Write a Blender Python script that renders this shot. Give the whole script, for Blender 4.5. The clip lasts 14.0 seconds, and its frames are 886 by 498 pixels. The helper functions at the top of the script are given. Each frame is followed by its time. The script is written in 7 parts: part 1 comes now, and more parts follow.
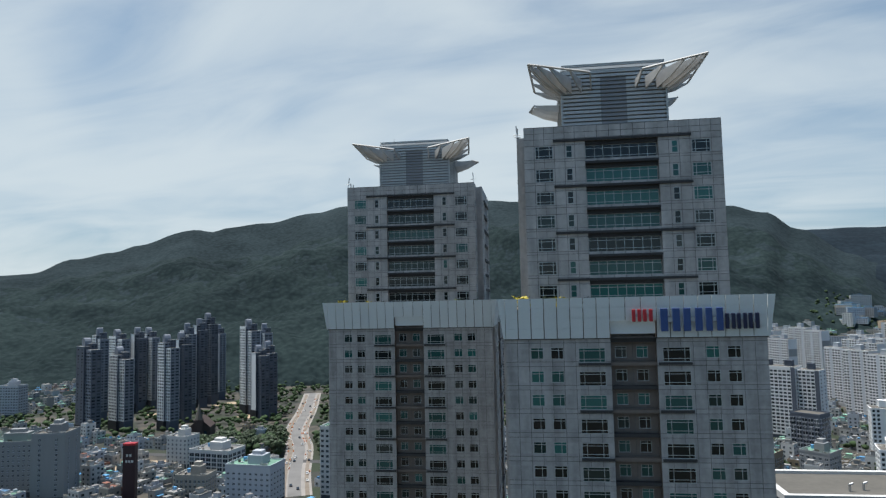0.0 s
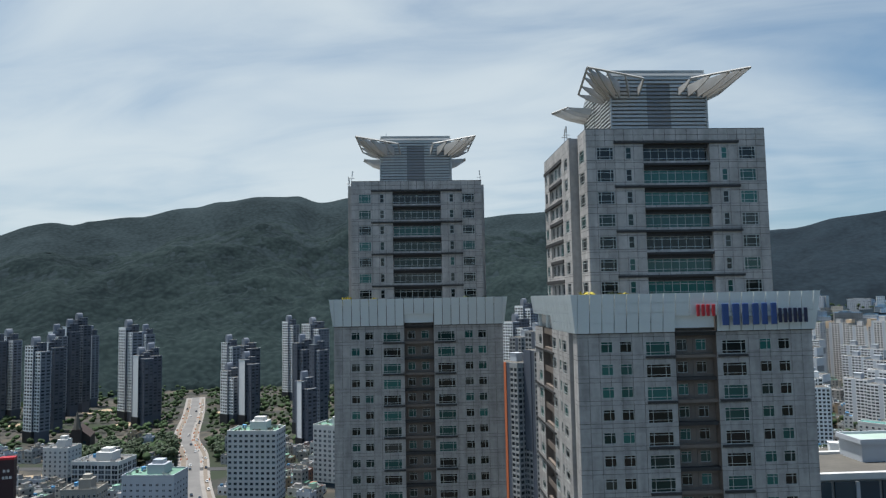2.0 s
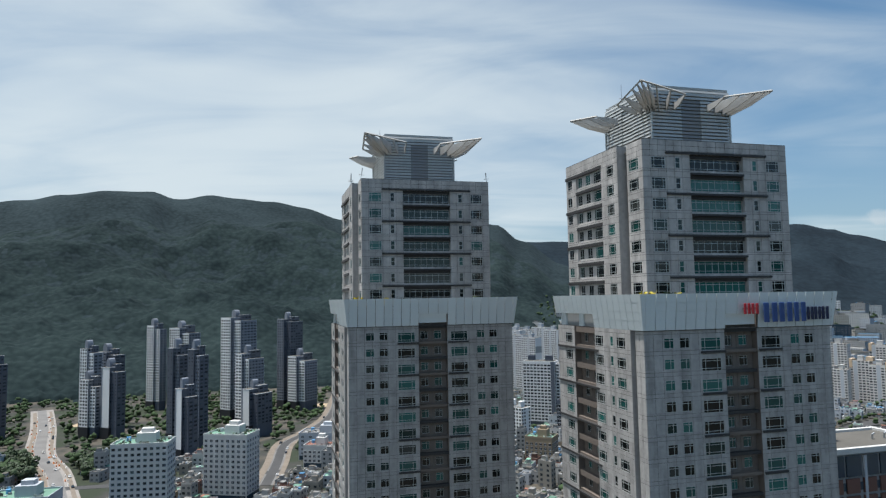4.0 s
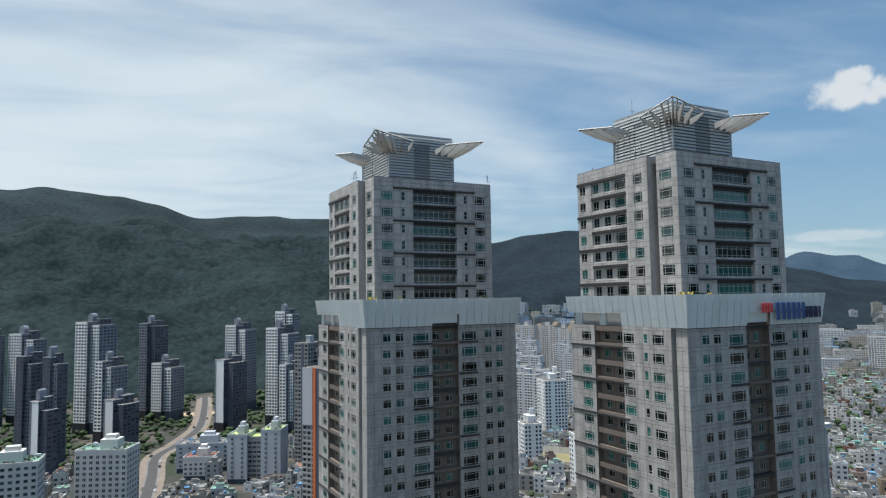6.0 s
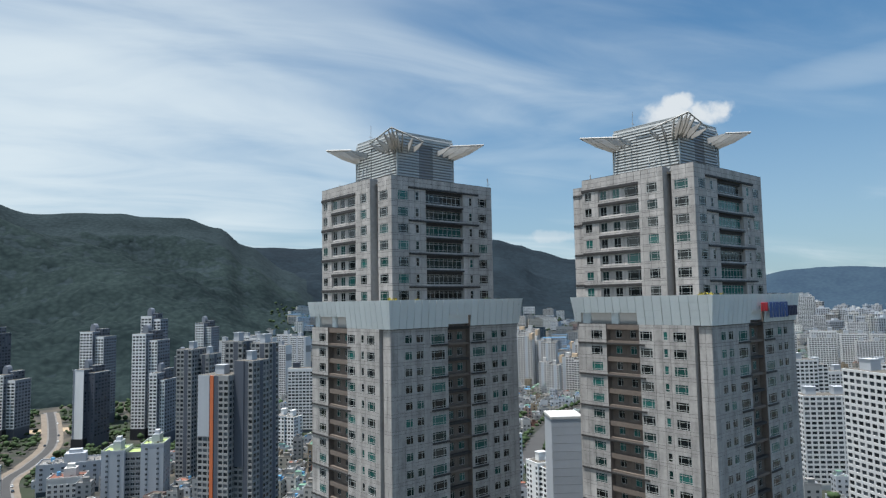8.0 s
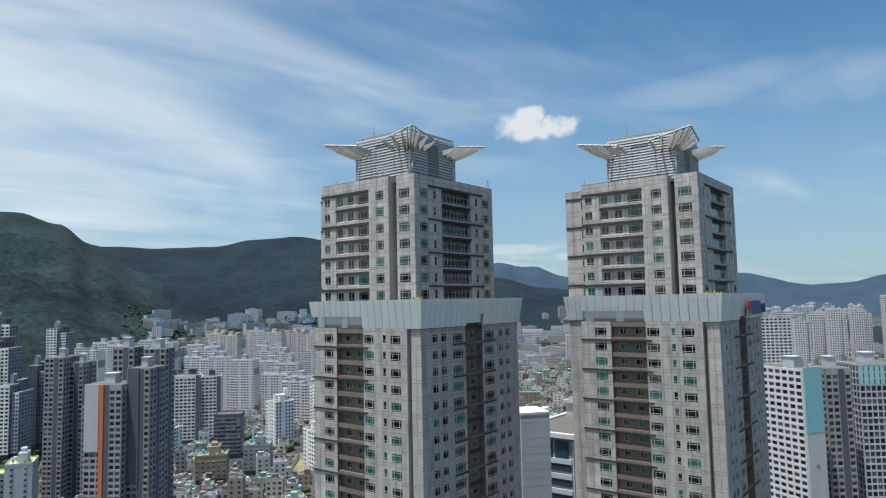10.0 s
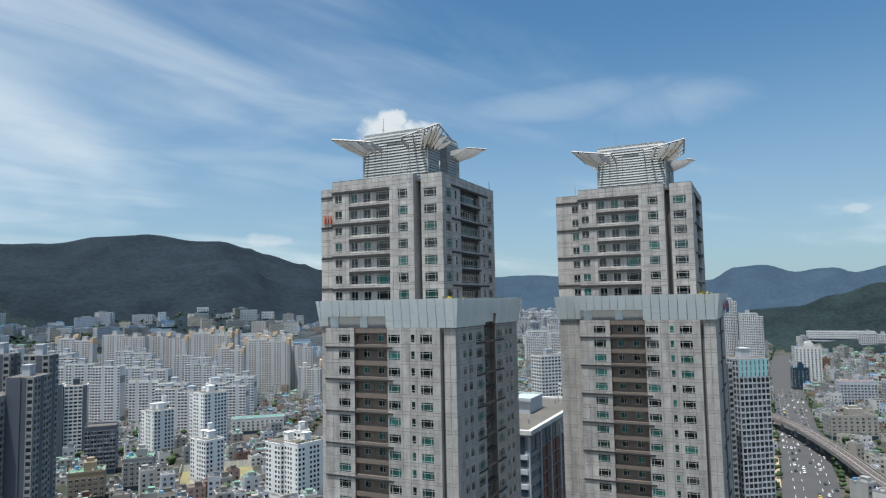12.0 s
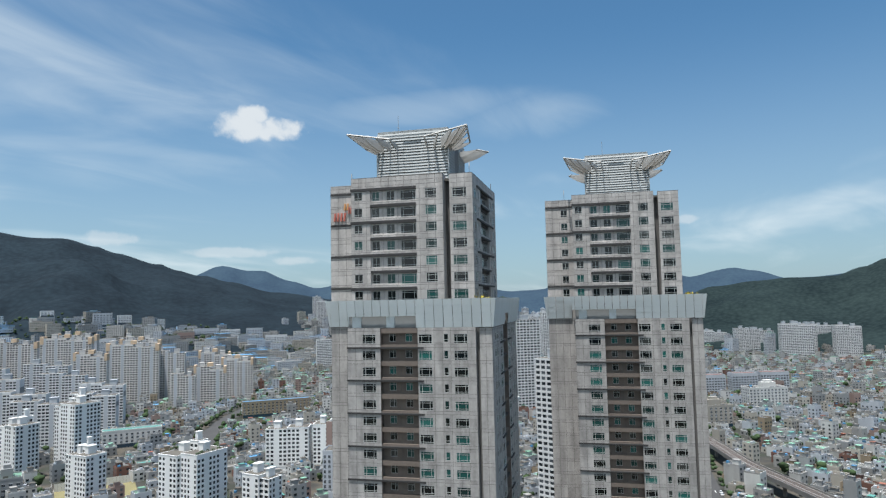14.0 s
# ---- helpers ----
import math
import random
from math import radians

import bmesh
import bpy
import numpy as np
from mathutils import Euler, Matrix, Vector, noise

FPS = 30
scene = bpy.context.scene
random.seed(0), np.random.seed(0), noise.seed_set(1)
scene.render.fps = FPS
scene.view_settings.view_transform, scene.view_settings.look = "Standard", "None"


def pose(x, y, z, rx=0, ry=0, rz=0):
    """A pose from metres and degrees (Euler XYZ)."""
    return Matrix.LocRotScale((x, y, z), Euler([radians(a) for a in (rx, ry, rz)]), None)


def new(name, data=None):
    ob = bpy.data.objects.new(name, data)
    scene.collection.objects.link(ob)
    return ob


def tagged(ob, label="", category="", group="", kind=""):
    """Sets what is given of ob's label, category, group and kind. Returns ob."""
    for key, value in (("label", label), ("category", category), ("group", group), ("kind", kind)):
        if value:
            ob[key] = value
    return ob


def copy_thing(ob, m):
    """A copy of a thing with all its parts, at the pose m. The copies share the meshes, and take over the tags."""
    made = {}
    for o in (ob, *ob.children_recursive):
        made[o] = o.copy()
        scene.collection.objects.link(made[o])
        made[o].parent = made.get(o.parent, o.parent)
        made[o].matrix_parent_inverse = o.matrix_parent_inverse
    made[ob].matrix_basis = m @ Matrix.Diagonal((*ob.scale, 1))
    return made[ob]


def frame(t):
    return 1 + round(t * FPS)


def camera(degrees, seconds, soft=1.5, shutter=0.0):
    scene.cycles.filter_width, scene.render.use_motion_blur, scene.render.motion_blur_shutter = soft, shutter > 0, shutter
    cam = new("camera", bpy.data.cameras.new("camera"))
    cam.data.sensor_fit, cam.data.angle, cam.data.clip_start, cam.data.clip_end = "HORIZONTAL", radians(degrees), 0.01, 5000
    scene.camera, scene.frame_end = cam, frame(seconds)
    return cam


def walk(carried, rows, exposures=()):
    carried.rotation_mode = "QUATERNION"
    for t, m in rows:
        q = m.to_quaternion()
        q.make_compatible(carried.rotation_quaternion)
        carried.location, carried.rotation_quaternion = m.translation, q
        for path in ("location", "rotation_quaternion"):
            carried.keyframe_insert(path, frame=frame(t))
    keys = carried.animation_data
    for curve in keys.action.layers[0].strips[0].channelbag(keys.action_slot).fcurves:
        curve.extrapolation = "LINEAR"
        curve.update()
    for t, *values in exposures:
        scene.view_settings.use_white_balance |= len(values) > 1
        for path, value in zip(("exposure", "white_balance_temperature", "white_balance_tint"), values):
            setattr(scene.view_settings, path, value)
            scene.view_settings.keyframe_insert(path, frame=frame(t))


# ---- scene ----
cam = camera(67.5, 14.0, soft=1.3)
METRES, EYE, TILT, LEAN, TURN = 200.0, 118.0, 0.0, 0.0, 7.8
ROWS = [
    (0.0, 0.0, 0.0, 0.0, 0.09, 4.43, 1.22),
    (0.5, -0.0276, 0.0018, -0.0001, -2.25, 4.34, 1.21),
    (1.0, -0.0577, 0.0042, -0.0003, -4.86, 4.26, 1.17),
    (1.5, -0.0905, 0.0082, -0.0003, -7.7, 4.21, 1.13),
    (2.0, -0.1241, 0.0135, -0.0006, -10.62, 4.23, 1.08),
    (2.5, -0.1582, 0.0206, -0.0005, -13.62, 4.23, 1.04),
    (3.0, -0.1935, 0.0299, -0.0009, -16.73, 4.25, 1.0),
    (5.5, -0.3591, 0.1027, -0.0011, -32.24, 4.33, 0.9),
    (6.0, -0.3898, 0.123, -0.0012, -35.46, 4.36, 0.88),
    (6.5, -0.4184, 0.1445, -0.0014, -38.52, 4.42, 0.88),
    (7.0, -0.447, 0.1682, -0.0015, -41.7, 4.45, 0.92),
    (7.5, -0.4742, 0.1933, -0.0014, -44.88, 4.46, 0.98),
    (8.0, -0.4991, 0.2193, -0.0016, -47.93, 4.49, 1.01),
    (10.5, -0.6033, 0.3682, -0.0022, -63.16, 4.49, 1.17),
    (11.0, -0.6195, 0.4017, -0.0022, -66.21, 4.49, 1.15),
    (11.5, -0.6336, 0.4348, -0.0023, -69.17, 4.48, 1.14),
    (12.0, -0.6465, 0.4693, -0.0023, -72.18, 4.48, 1.12),
    (12.5, -0.657, 0.5037, -0.0023, -75.1, 4.5, 1.13),
    (13.0, -0.6662, 0.54, -0.0021, -78.09, 4.51, 1.14),
    (13.5, -0.6737, 0.5761, -0.002, -81.04, 4.47, 1.14),
    (14.0, -0.6793, 0.6133, -0.002, -84.05, 4.46, 1.18),
]
walk(cam, [(t, pose(0, 0, EYE, TILT, LEAN, TURN) @ pose(METRES * x, METRES * y, METRES * z, 90 + pitch, roll, yaw)) for t, x, y, z, yaw, pitch, roll in ROWS],
     [(0.0, 0.58), (3.0, 0.64), (6.5, 0.74), (11.0, 0.8), (14.0, 0.8)])

# ---- world, sun ----
SUN_TO = Vector((-0.20, 0.05, 0.96)).normalized()
sun_data = bpy.data.lights.new("sun", "SUN")
sun_data.energy, sun_data.angle, sun_data.color = 3.9, radians(1.0), (1.0, 0.975, 0.94)
sun = new("sun", sun_data)
sun.rotation_euler = SUN_TO.to_track_quat("Z", "Y").to_euler()

world = bpy.data.worlds.new("sky")
scene.world = world
world.use_nodes = True
WN, WL = world.node_tree.nodes, world.node_tree.links
WN.clear()


def wnode(kind, **props):
    n = WN.new(kind)
    for k, v in props.items():
        if k == "operation":
            n.operation = v
        elif k == "blend_type":
            n.blend_type = v
    return n


def wmath(op, a, b=None, c=None):
    n = wnode("ShaderNodeMath", operation=op)
    for k, v in enumerate((a, b, c)):
        if v is None:
            continue
        if isinstance(v, (int, float)):
            n.inputs[k].default_value = v
        else:
            WL.new(v, n.inputs[k])
    return n.outputs[0]


def wramp(v, lo, hi):
    n = WN.new("ShaderNodeMapRange")
    n.interpolation_type = "SMOOTHSTEP"
    WL.new(v, n.inputs[0])
    n.inputs[1].default_value, n.inputs[2].default_value = lo, hi
    return n.outputs[0]


sky = WN.new("ShaderNodeTexSky")
sky.sky_type, sky.sun_disc = "NISHITA", False
sky.sun_elevation = math.asin(SUN_TO.z)
sky.sun_rotation = math.atan2(SUN_TO.x, SUN_TO.y)
sky.altitude, sky.air_density, sky.dust_density, sky.ozone_density = 100.0, 1.0, 0.7, 3.0
coord = WN.new("ShaderNodeTexCoord").outputs["Generated"]
sep = WN.new("ShaderNodeSeparateXYZ")
WL.new(coord, sep.inputs[0])
dx, dy, dz = sep.outputs
up = wmath("ADD", wmath("MAXIMUM", dz, 0.0), 0.12)
flat = WN.new("ShaderNodeCombineXYZ")
WL.new(wmath("DIVIDE", dx, up), flat.inputs[0])
WL.new(wmath("DIVIDE", dy, up), flat.inputs[1])


def cloud_noise(scale, stretch, turn, detail, rough, warp):
    spin = WN.new("ShaderNodeMapping")
    spin.inputs["Rotation"].default_value = (0, 0, radians(turn))
    WL.new(flat.outputs[0], spin.inputs[0])
    m = WN.new("ShaderNodeMapping")
    m.inputs["Scale"].default_value = (scale, scale * stretch, 1)
    WL.new(spin.outputs[0], m.inputs[0])
    n = WN.new("ShaderNodeTexNoise")
    n.inputs["Scale"].default_value = 1.0
    n.inputs["Detail"].default_value = detail
    n.inputs["Roughness"].default_value = rough
    n.inputs["Distortion"].default_value = warp
    WL.new(m.outputs[0], n.inputs["Vector"])
    return n.outputs[0]


veil = cloud_noise(0.34, 1.5, 12, 4.0, 0.5, 0.7)
wisp = cloud_noise(0.9, 2.2, 20, 6.0, 0.55, 0.9)
# thin cloud is thicker towards the sun's side of the sky
towards = wmath("ADD", wmath("MULTIPLY", dy, 0.17), wmath("MULTIPLY", dx, -0.20))
cover = wmath("ADD", wmath("ADD", wmath("MULTIPLY", veil, 1.2), wmath("MULTIPLY", wisp, 0.4)), towards)
thin = wramp(cover, 0.60, 1.10)


def puff(azimuth, elevation, wide, high, turn):
    """One small cumulus at that bearing, its edge broken by noise."""
    a, e = radians(azimuth), radians(elevation)
    across = wmath("ADD", wmath("MULTIPLY", dx, math.cos(a)), wmath("MULTIPLY", dy, -math.sin(a)))
    ahead = wmath("ADD", wmath("MULTIPLY", dx, math.sin(a)), wmath("MULTIPLY", dy, math.cos(a)))
    rise = wmath("SUBTRACT", dz, math.sin(e))
    lump = WN.new("ShaderNodeTexNoise")
    lump.inputs["Scale"].default_value, lump.inputs["Detail"].default_value = turn, 5.0
    lump.inputs["Roughness"].default_value = 0.55
    WL.new(coord, lump.inputs["Vector"])
    rr = wmath("ADD", wmath("POWER", wmath("DIVIDE", across, wide), 2.0), wmath("POWER", wmath("DIVIDE", rise, high), 2.0))
    body = wmath("SUBTRACT", wmath("MULTIPLY", wmath("SUBTRACT", lump.outputs[0], 0.5), 3.4), rr)
    return wmath("MULTIPLY", wramp(body, -1.5, -0.2), wmath("GREATER_THAN", ahead, 0.0))


def streak(azimuth, elevation, wide, high, tilt):
    """One soft streak of high cloud at that bearing, frayed by the wisps."""
    a, e = radians(azimuth), radians(elevation)
    across = wmath("ADD", wmath("MULTIPLY", dx, math.cos(a)), wmath("MULTIPLY", dy, -math.sin(a)))
    ahead = wmath("ADD", wmath("MULTIPLY", dx, math.sin(a)), wmath("MULTIPLY", dy, math.cos(a)))
    rise = wmath("SUBTRACT", wmath("SUBTRACT", dz, math.sin(e)), wmath("MULTIPLY", across, tilt))
    rr = wmath("ADD", wmath("POWER", wmath("DIVIDE", across, wide), 2.0), wmath("POWER", wmath("DIVIDE", rise, high), 2.0))
    body = wmath("ADD", wmath("MULTIPLY", wmath("SUBTRACT", wisp, 0.5), 4.0), wmath("MULTIPLY", rr, -1.0))
    return wmath("MULTIPLY", wramp(body, -1.7, 0.9), wmath("GREATER_THAN", ahead, 0.0))


def most(parts):
    top = parts[0]
    for other in parts[1:]:
        top = wmath("MAXIMUM", top, other)
    return top


heap = most([puff(59.6, 14.7, 0.040, 0.018, 34.0), puff(62.0, 14.6, 0.045, 0.015, 38.0), puff(60.2, 15.6, 0.022, 0.014, 44.0)])
low_heaps = wmath("MULTIPLY", most([puff(49.4, 5.4, 0.032, 0.009, 40.0), puff(58.5, 4.3, 0.06, 0.007, 34.0), puff(96.8, 6.2, 0.016, 0.006, 44.0), puff(64.0, 3.6, 0.03, 0.006, 40.0)]), 0.42)
streaks = wmath("MULTIPLY", most([streak(50.0, 12.3, 0.17, 0.013, -0.05), streak(38.0, 14.6, 0.12, 0.016, 0.02), streak(76.0, 16.6, 0.15, 0.022, 0.06), streak(84.0, 15.6, 0.09, 0.030, 0.0),
                                  streak(40.0, 18.0, 0.30, 0.07, 0.03), streak(44.5, 12.2, 0.07, 0.016, 0.0)]), 0.30)


def wmix(fac, a, colour):
    n = WN.new("ShaderNodeMix")
    n.data_type = "RGBA"
    WL.new(fac, n.inputs[0])
    WL.new(a, n.inputs[6])
    n.inputs[7].default_value = (*colour, 1)
    return n.outputs[2]


# haze that whitens the sky towards the horizon
haze = wmath("MULTIPLY", wramp(wmath("MULTIPLY", dz, -1.0), -0.40, 0.02), 0.62)
tint = WN.new("ShaderNodeMix")
tint.data_type, tint.blend_type = "RGBA", "MULTIPLY"
tint.inputs[0].default_value = 1.0
tint.inputs[7].default_value = (0.67, 1.04, 1.14, 1)
WL.new(sky.outputs[0], tint.inputs[6])
tone = wmix(haze, tint.outputs[2], (4.0, 4.95, 6.1))
tone = wmix(wmath("MULTIPLY", most([thin, streaks]), 0.82), tone, (7.75, 8.65, 9.05))
tone = wmix(wmath("MULTIPLY", wmath("MAXIMUM", heap, low_heaps), 0.86), tone, (7.7, 8.1, 8.35))
back = WN.new("ShaderNodeBackground")
back.inputs[1].default_value = 0.060
WL.new(tone, back.inputs[0])
WL.new(back.outputs[0], WN.new("ShaderNodeOutputWorld").inputs[0])

# ---- materials ----
def material(name, colour, rough=0.8, metal=0.0, grain=0.0, scale=1.0, stain=0.0, stain_scale=0.08, stretch=1.0, bump=0.0, vary=0.0, island=0.0, spec=0.5):
    """A procedural surface: base colour, fine grain, broad stains (drawn down the wall by stretch), relief, and a shift per object or per piece."""
    m = bpy.data.materials.new(name)
    m.use_nodes = True
    nodes, links = m.node_tree.nodes, m.node_tree.links
    bsdf = nodes["Principled BSDF"]
    bsdf.inputs["Roughness"].default_value = rough
    bsdf.inputs["Metallic"].default_value = metal
    bsdf.inputs["Specular IOR Level"].default_value = spec
    bsdf.inputs["Base Color"].default_value = (*colour, 1)
    value = None

    def math_node(op, a, b):
        n = nodes.new("ShaderNodeMath")
        n.operation = op
        for k, v in enumerate((a, b)):
            if isinstance(v, (int, float)):
                n.inputs[k].default_value = v
            else:
                links.new(v, n.inputs[k])
        return n.outputs[0]

    place = nodes.new("ShaderNodeTexCoord").outputs["Object"]

    def noise_out(size, tall, detail):
        mp = nodes.new("ShaderNodeMapping")
        mp.inputs["Scale"].default_value = (size, size, size / tall)
        links.new(place, mp.inputs[0])
        n = nodes.new("ShaderNodeTexNoise")
        n.inputs["Scale"].default_value = 1.0
        n.inputs["Detail"].default_value = detail
        links.new(mp.outputs[0], n.inputs["Vector"])
        return n.outputs[0]

    terms = []
    if grain:
        fine = noise_out(scale, 1.0, 4.0)
        terms.append(math_node("MULTIPLY", math_node("SUBTRACT", fine, 0.5), grain * 2))
        if bump:
            b = nodes.new("ShaderNodeBump")
            b.inputs["Strength"].default_value = bump
            b.inputs["Distance"].default_value = 0.3 / scale
            links.new(fine, b.inputs["Height"])
            links.new(b.outputs[0], bsdf.inputs["Normal"])
    if stain:
        broad = noise_out(stain_scale, stretch, 5.0)
        terms.append(math_node("MULTIPLY", math_node("SUBTRACT", broad, 0.5), stain * 2))
    if vary:
        terms.append(math_node("MULTIPLY", math_node("SUBTRACT", nodes.new("ShaderNodeObjectInfo").outputs["Random"], 0.5), vary * 2))
    if island:
        terms.append(math_node("MULTIPLY", math_node("SUBTRACT", nodes.new("ShaderNodeNewGeometry").outputs["Random Per Island"], 0.5), island * 2))
    if terms:
        value = terms[0]
        for extra in terms[1:]:
            value = math_node("ADD", value, extra)
        value = math_node("MAXIMUM", math_node("ADD", value, 1.0), 0.15)
        hsv = nodes.new("ShaderNodeHueSaturation")
        hsv.inputs["Color"].default_value = (*colour, 1)
        links.new(value, hsv.inputs["Value"])
        links.new(hsv.outputs[0], bsdf.inputs["Base Color"])
    return m


def glass_material(name, colours, rough=0.06, per_piece=False):
    """Window glass with what stands behind it: each pane takes one of a few tones (dark room, blind, green tint)."""
    m = bpy.data.materials.new(name)
    m.use_nodes = True
    nodes, links = m.node_tree.nodes, m.node_tree.links
    bsdf = nodes["Principled BSDF"]
    pick = nodes.new("ShaderNodeNewGeometry").outputs["Random Per Island"] if per_piece else nodes.new("ShaderNodeObjectInfo").outputs["Random"]
    ramp = nodes.new("ShaderNodeValToRGB")
    ramp.color_ramp.interpolation = "CONSTANT"
    while len(ramp.color_ramp.elements) < len(colours):
        ramp.color_ramp.elements.new(0.5)
    for k, c in enumerate(colours):
        ramp.color_ramp.elements[k].position = k / len(colours)
        ramp.color_ramp.elements[k].color = (*c, 1)
    links.new(pick, ramp.inputs[0])
    links.new(ramp.outputs[0], bsdf.inputs["Base Color"])
    bsdf.inputs["Roughness"].default_value = rough
    bsdf.inputs["IOR"].default_value = 1.52
    return m


STONE = material("weathered_stone_panel", (0.37, 0.356, 0.345), 0.78, grain=0.26, scale=1.8, stain=0.65, stain_scale=0.7, stretch=6.0, bump=0.15, island=0.09)
STONE_UP = material("grey_granite_panel", (0.45, 0.43, 0.415), 0.75, grain=0.25, scale=1.8, stain=0.55, stain_scale=0.7, stretch=6.0, bump=0.15, island=0.09)
JOINT = material("dirty_joint", (0.14, 0.135, 0.13), 0.9, grain=0.2, scale=3.0)
BROWN = material("brown_granite", (0.175, 0.143, 0.122), 0.7, grain=0.2, scale=2.0, stain=0.2, stain_scale=0.4, stretch=4.0, bump=0.15, island=0.1)
# Dark tone for real ledges, and for shadow painted into the bays.
LEDGE_AND_SHADE = material("dark_ledge_and_shade", (0.04, 0.039, 0.04), 0.7, grain=0.25, scale=3.0)
WHITE_METAL = material("white_metal_panel", (0.67, 0.72, 0.73), 0.42, metal=0.1, grain=0.05, scale=3.0, stain=0.08, stain_scale=0.3, stretch=6.0, vary=0.04)
SLOT_GREY = material("grey_slot_panel", (0.24, 0.25, 0.25), 0.6, grain=0.08, scale=1.5, stain=0.15, stain_scale=0.5)
LOUVRE = material("pale_louvre_metal", (0.44, 0.46, 0.46), 0.45, metal=0.2, grain=0.07, scale=2.0, stain=0.12, stain_scale=0.5, stretch=3.0, vary=0.06)
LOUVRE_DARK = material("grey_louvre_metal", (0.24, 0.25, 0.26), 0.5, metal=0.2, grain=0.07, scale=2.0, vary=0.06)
FIN = material("stained_cream_fin", (0.47, 0.46, 0.44), 0.55, grain=0.1, scale=1.5, stain=0.28, stain_scale=0.7, stretch=2.0, vary=0.08)
FRAME = material("pale_window_frame", (0.47, 0.49, 0.48), 0.45, metal=0.3, grain=0.05, scale=5.0)
PANE = glass_material("tinted_pane", [(0.006, 0.009, 0.010), (0.016, 0.07, 0.063), (0.008, 0.012, 0.012), (0.030, 0.14, 0.125), (0.006, 0.010, 0.012), (0.010, 0.03, 0.029), (0.010, 0.012, 0.012), (0.02, 0.09, 0.083), (0.05, 0.055, 0.052), (0.005, 0.008, 0.010)])
PANE_FAR = glass_material("far_pane", [(0.03, 0.036, 0.042), (0.07, 0.082, 0.095), (0.02, 0.025, 0.03), (0.13, 0.145, 0.16), (0.045, 0.055, 0.065)], 0.12, True)
ROOF_GREY = material("roof_membrane", (0.105, 0.098, 0.085), 0.9, grain=0.2, scale=0.8, stain=0.3, stain_scale=0.12, bump=0.1)
ROOF_GREEN = material("green_roof_paint", (0.15, 0.29, 0.215), 0.75, grain=0.12, scale=0.8, stain=0.25, stain_scale=0.15, island=0.45)
ROOF_PALE_GREEN = material("faded_green_roof", (0.36, 0.46, 0.40), 0.8, grain=0.1, scale=0.8, stain=0.25, stain_scale=0.15)
ROOF_TEAL = material("teal_roof_sheet", (0.09, 0.27, 0.24), 0.6, grain=0.1, scale=0.8, stain=0.2, stain_scale=0.2, island=0.45)
ROOF_RED = material("red_roof_tile", (0.22, 0.09, 0.06), 0.8, grain=0.2, scale=1.5, stain=0.2, stain_scale=0.2, island=0.45)
ROOF_BLUE = material("blue_roof_sheet", (0.08, 0.24, 0.42), 0.6, grain=0.1, scale=0.8, stain=0.2, stain_scale=0.2, island=0.45)
ROOF_PALE = material("pale_roof", (0.19, 0.187, 0.18), 0.85, grain=0.15, scale=0.8, stain=0.3, stain_scale=0.15, island=0.45)
W_WHITE = material("white_render", (0.58, 0.58, 0.565), 0.8, grain=0.06, scale=1.0, stain=0.14, stain_scale=0.2, stretch=5.0, vary=0.05, island=0.04)
W_SLAB = material("fresh_white_paint", (0.61, 0.62, 0.63), 0.7, grain=0.04, scale=1.0, stain=0.08, stain_scale=0.2, stretch=5.0, vary=0.04)
W_FLATS = material("bright_white_paint", (0.78, 0.79, 0.79), 0.7, grain=0.04, scale=1.0, stain=0.1, stain_scale=0.25, stretch=5.0, vary=0.05)
PANE_NEAR = glass_material("dark_city_pane", [(0.02, 0.025, 0.03), (0.05, 0.06, 0.07), (0.015, 0.018, 0.022), (0.09, 0.10, 0.11), (0.025, 0.035, 0.04)], 0.1, True)
W_IVORY = material("ivory_paint", (0.57, 0.555, 0.54), 0.7, grain=0.04, scale=1.0, stain=0.08, stain_scale=0.2, stretch=5.0, vary=0.05)
W_CREAM = material("cream_render", (0.36, 0.34, 0.30), 0.8, grain=0.06, scale=1.0, stain=0.14, stain_scale=0.2, stretch=5.0, vary=0.08, island=0.3)
W_GREY = material("grey_render", (0.27, 0.28, 0.285), 0.8, grain=0.06, scale=1.0, stain=0.14, stain_scale=0.2, stretch=5.0, vary=0.08, island=0.1)
W_LIGHT = material("light_grey_paint", (0.43, 0.46, 0.50), 0.75, grain=0.05, scale=1.0, stain=0.1, stain_scale=0.2, stretch=5.0, vary=0.05)
W_DARK = material("charcoal_paint", (0.08, 0.094, 0.122), 0.7, grain=0.06, scale=1.0, stain=0.12, stain_scale=0.2, stretch=5.0, vary=0.08)
W_MID = material("slate_paint", (0.19, 0.212, 0.25), 0.7, grain=0.06, scale=1.0, stain=0.12, stain_scale=0.2, stretch=5.0, vary=0.08)
W_BRICK = material("red_brown_brick", (0.17, 0.085, 0.065), 0.85, grain=0.15, scale=2.0, stain=0.15, stain_scale=0.2, stretch=3.0, island=0.15)
W_TAN = material("tan_render", (0.27, 0.215, 0.15), 0.8, grain=0.08, scale=1.0, stain=0.15, stain_scale=0.2, stretch=4.0, island=0.12)
W_PINK = material("pink_render", (0.30, 0.215, 0.19), 0.8, grain=0.08, scale=1.0, stain=0.15, stain_scale=0.2, stretch=4.0, island=0.12)
W_ORANGE = material("orange_panel", (0.55, 0.15, 0.06), 0.6, grain=0.05, scale=1.0, stain=0.1, stain_scale=0.2)
W_PEACH = material("peach_paint", (0.56, 0.42, 0.29), 0.75, grain=0.05, scale=1.0, stain=0.1, stain_scale=0.2)
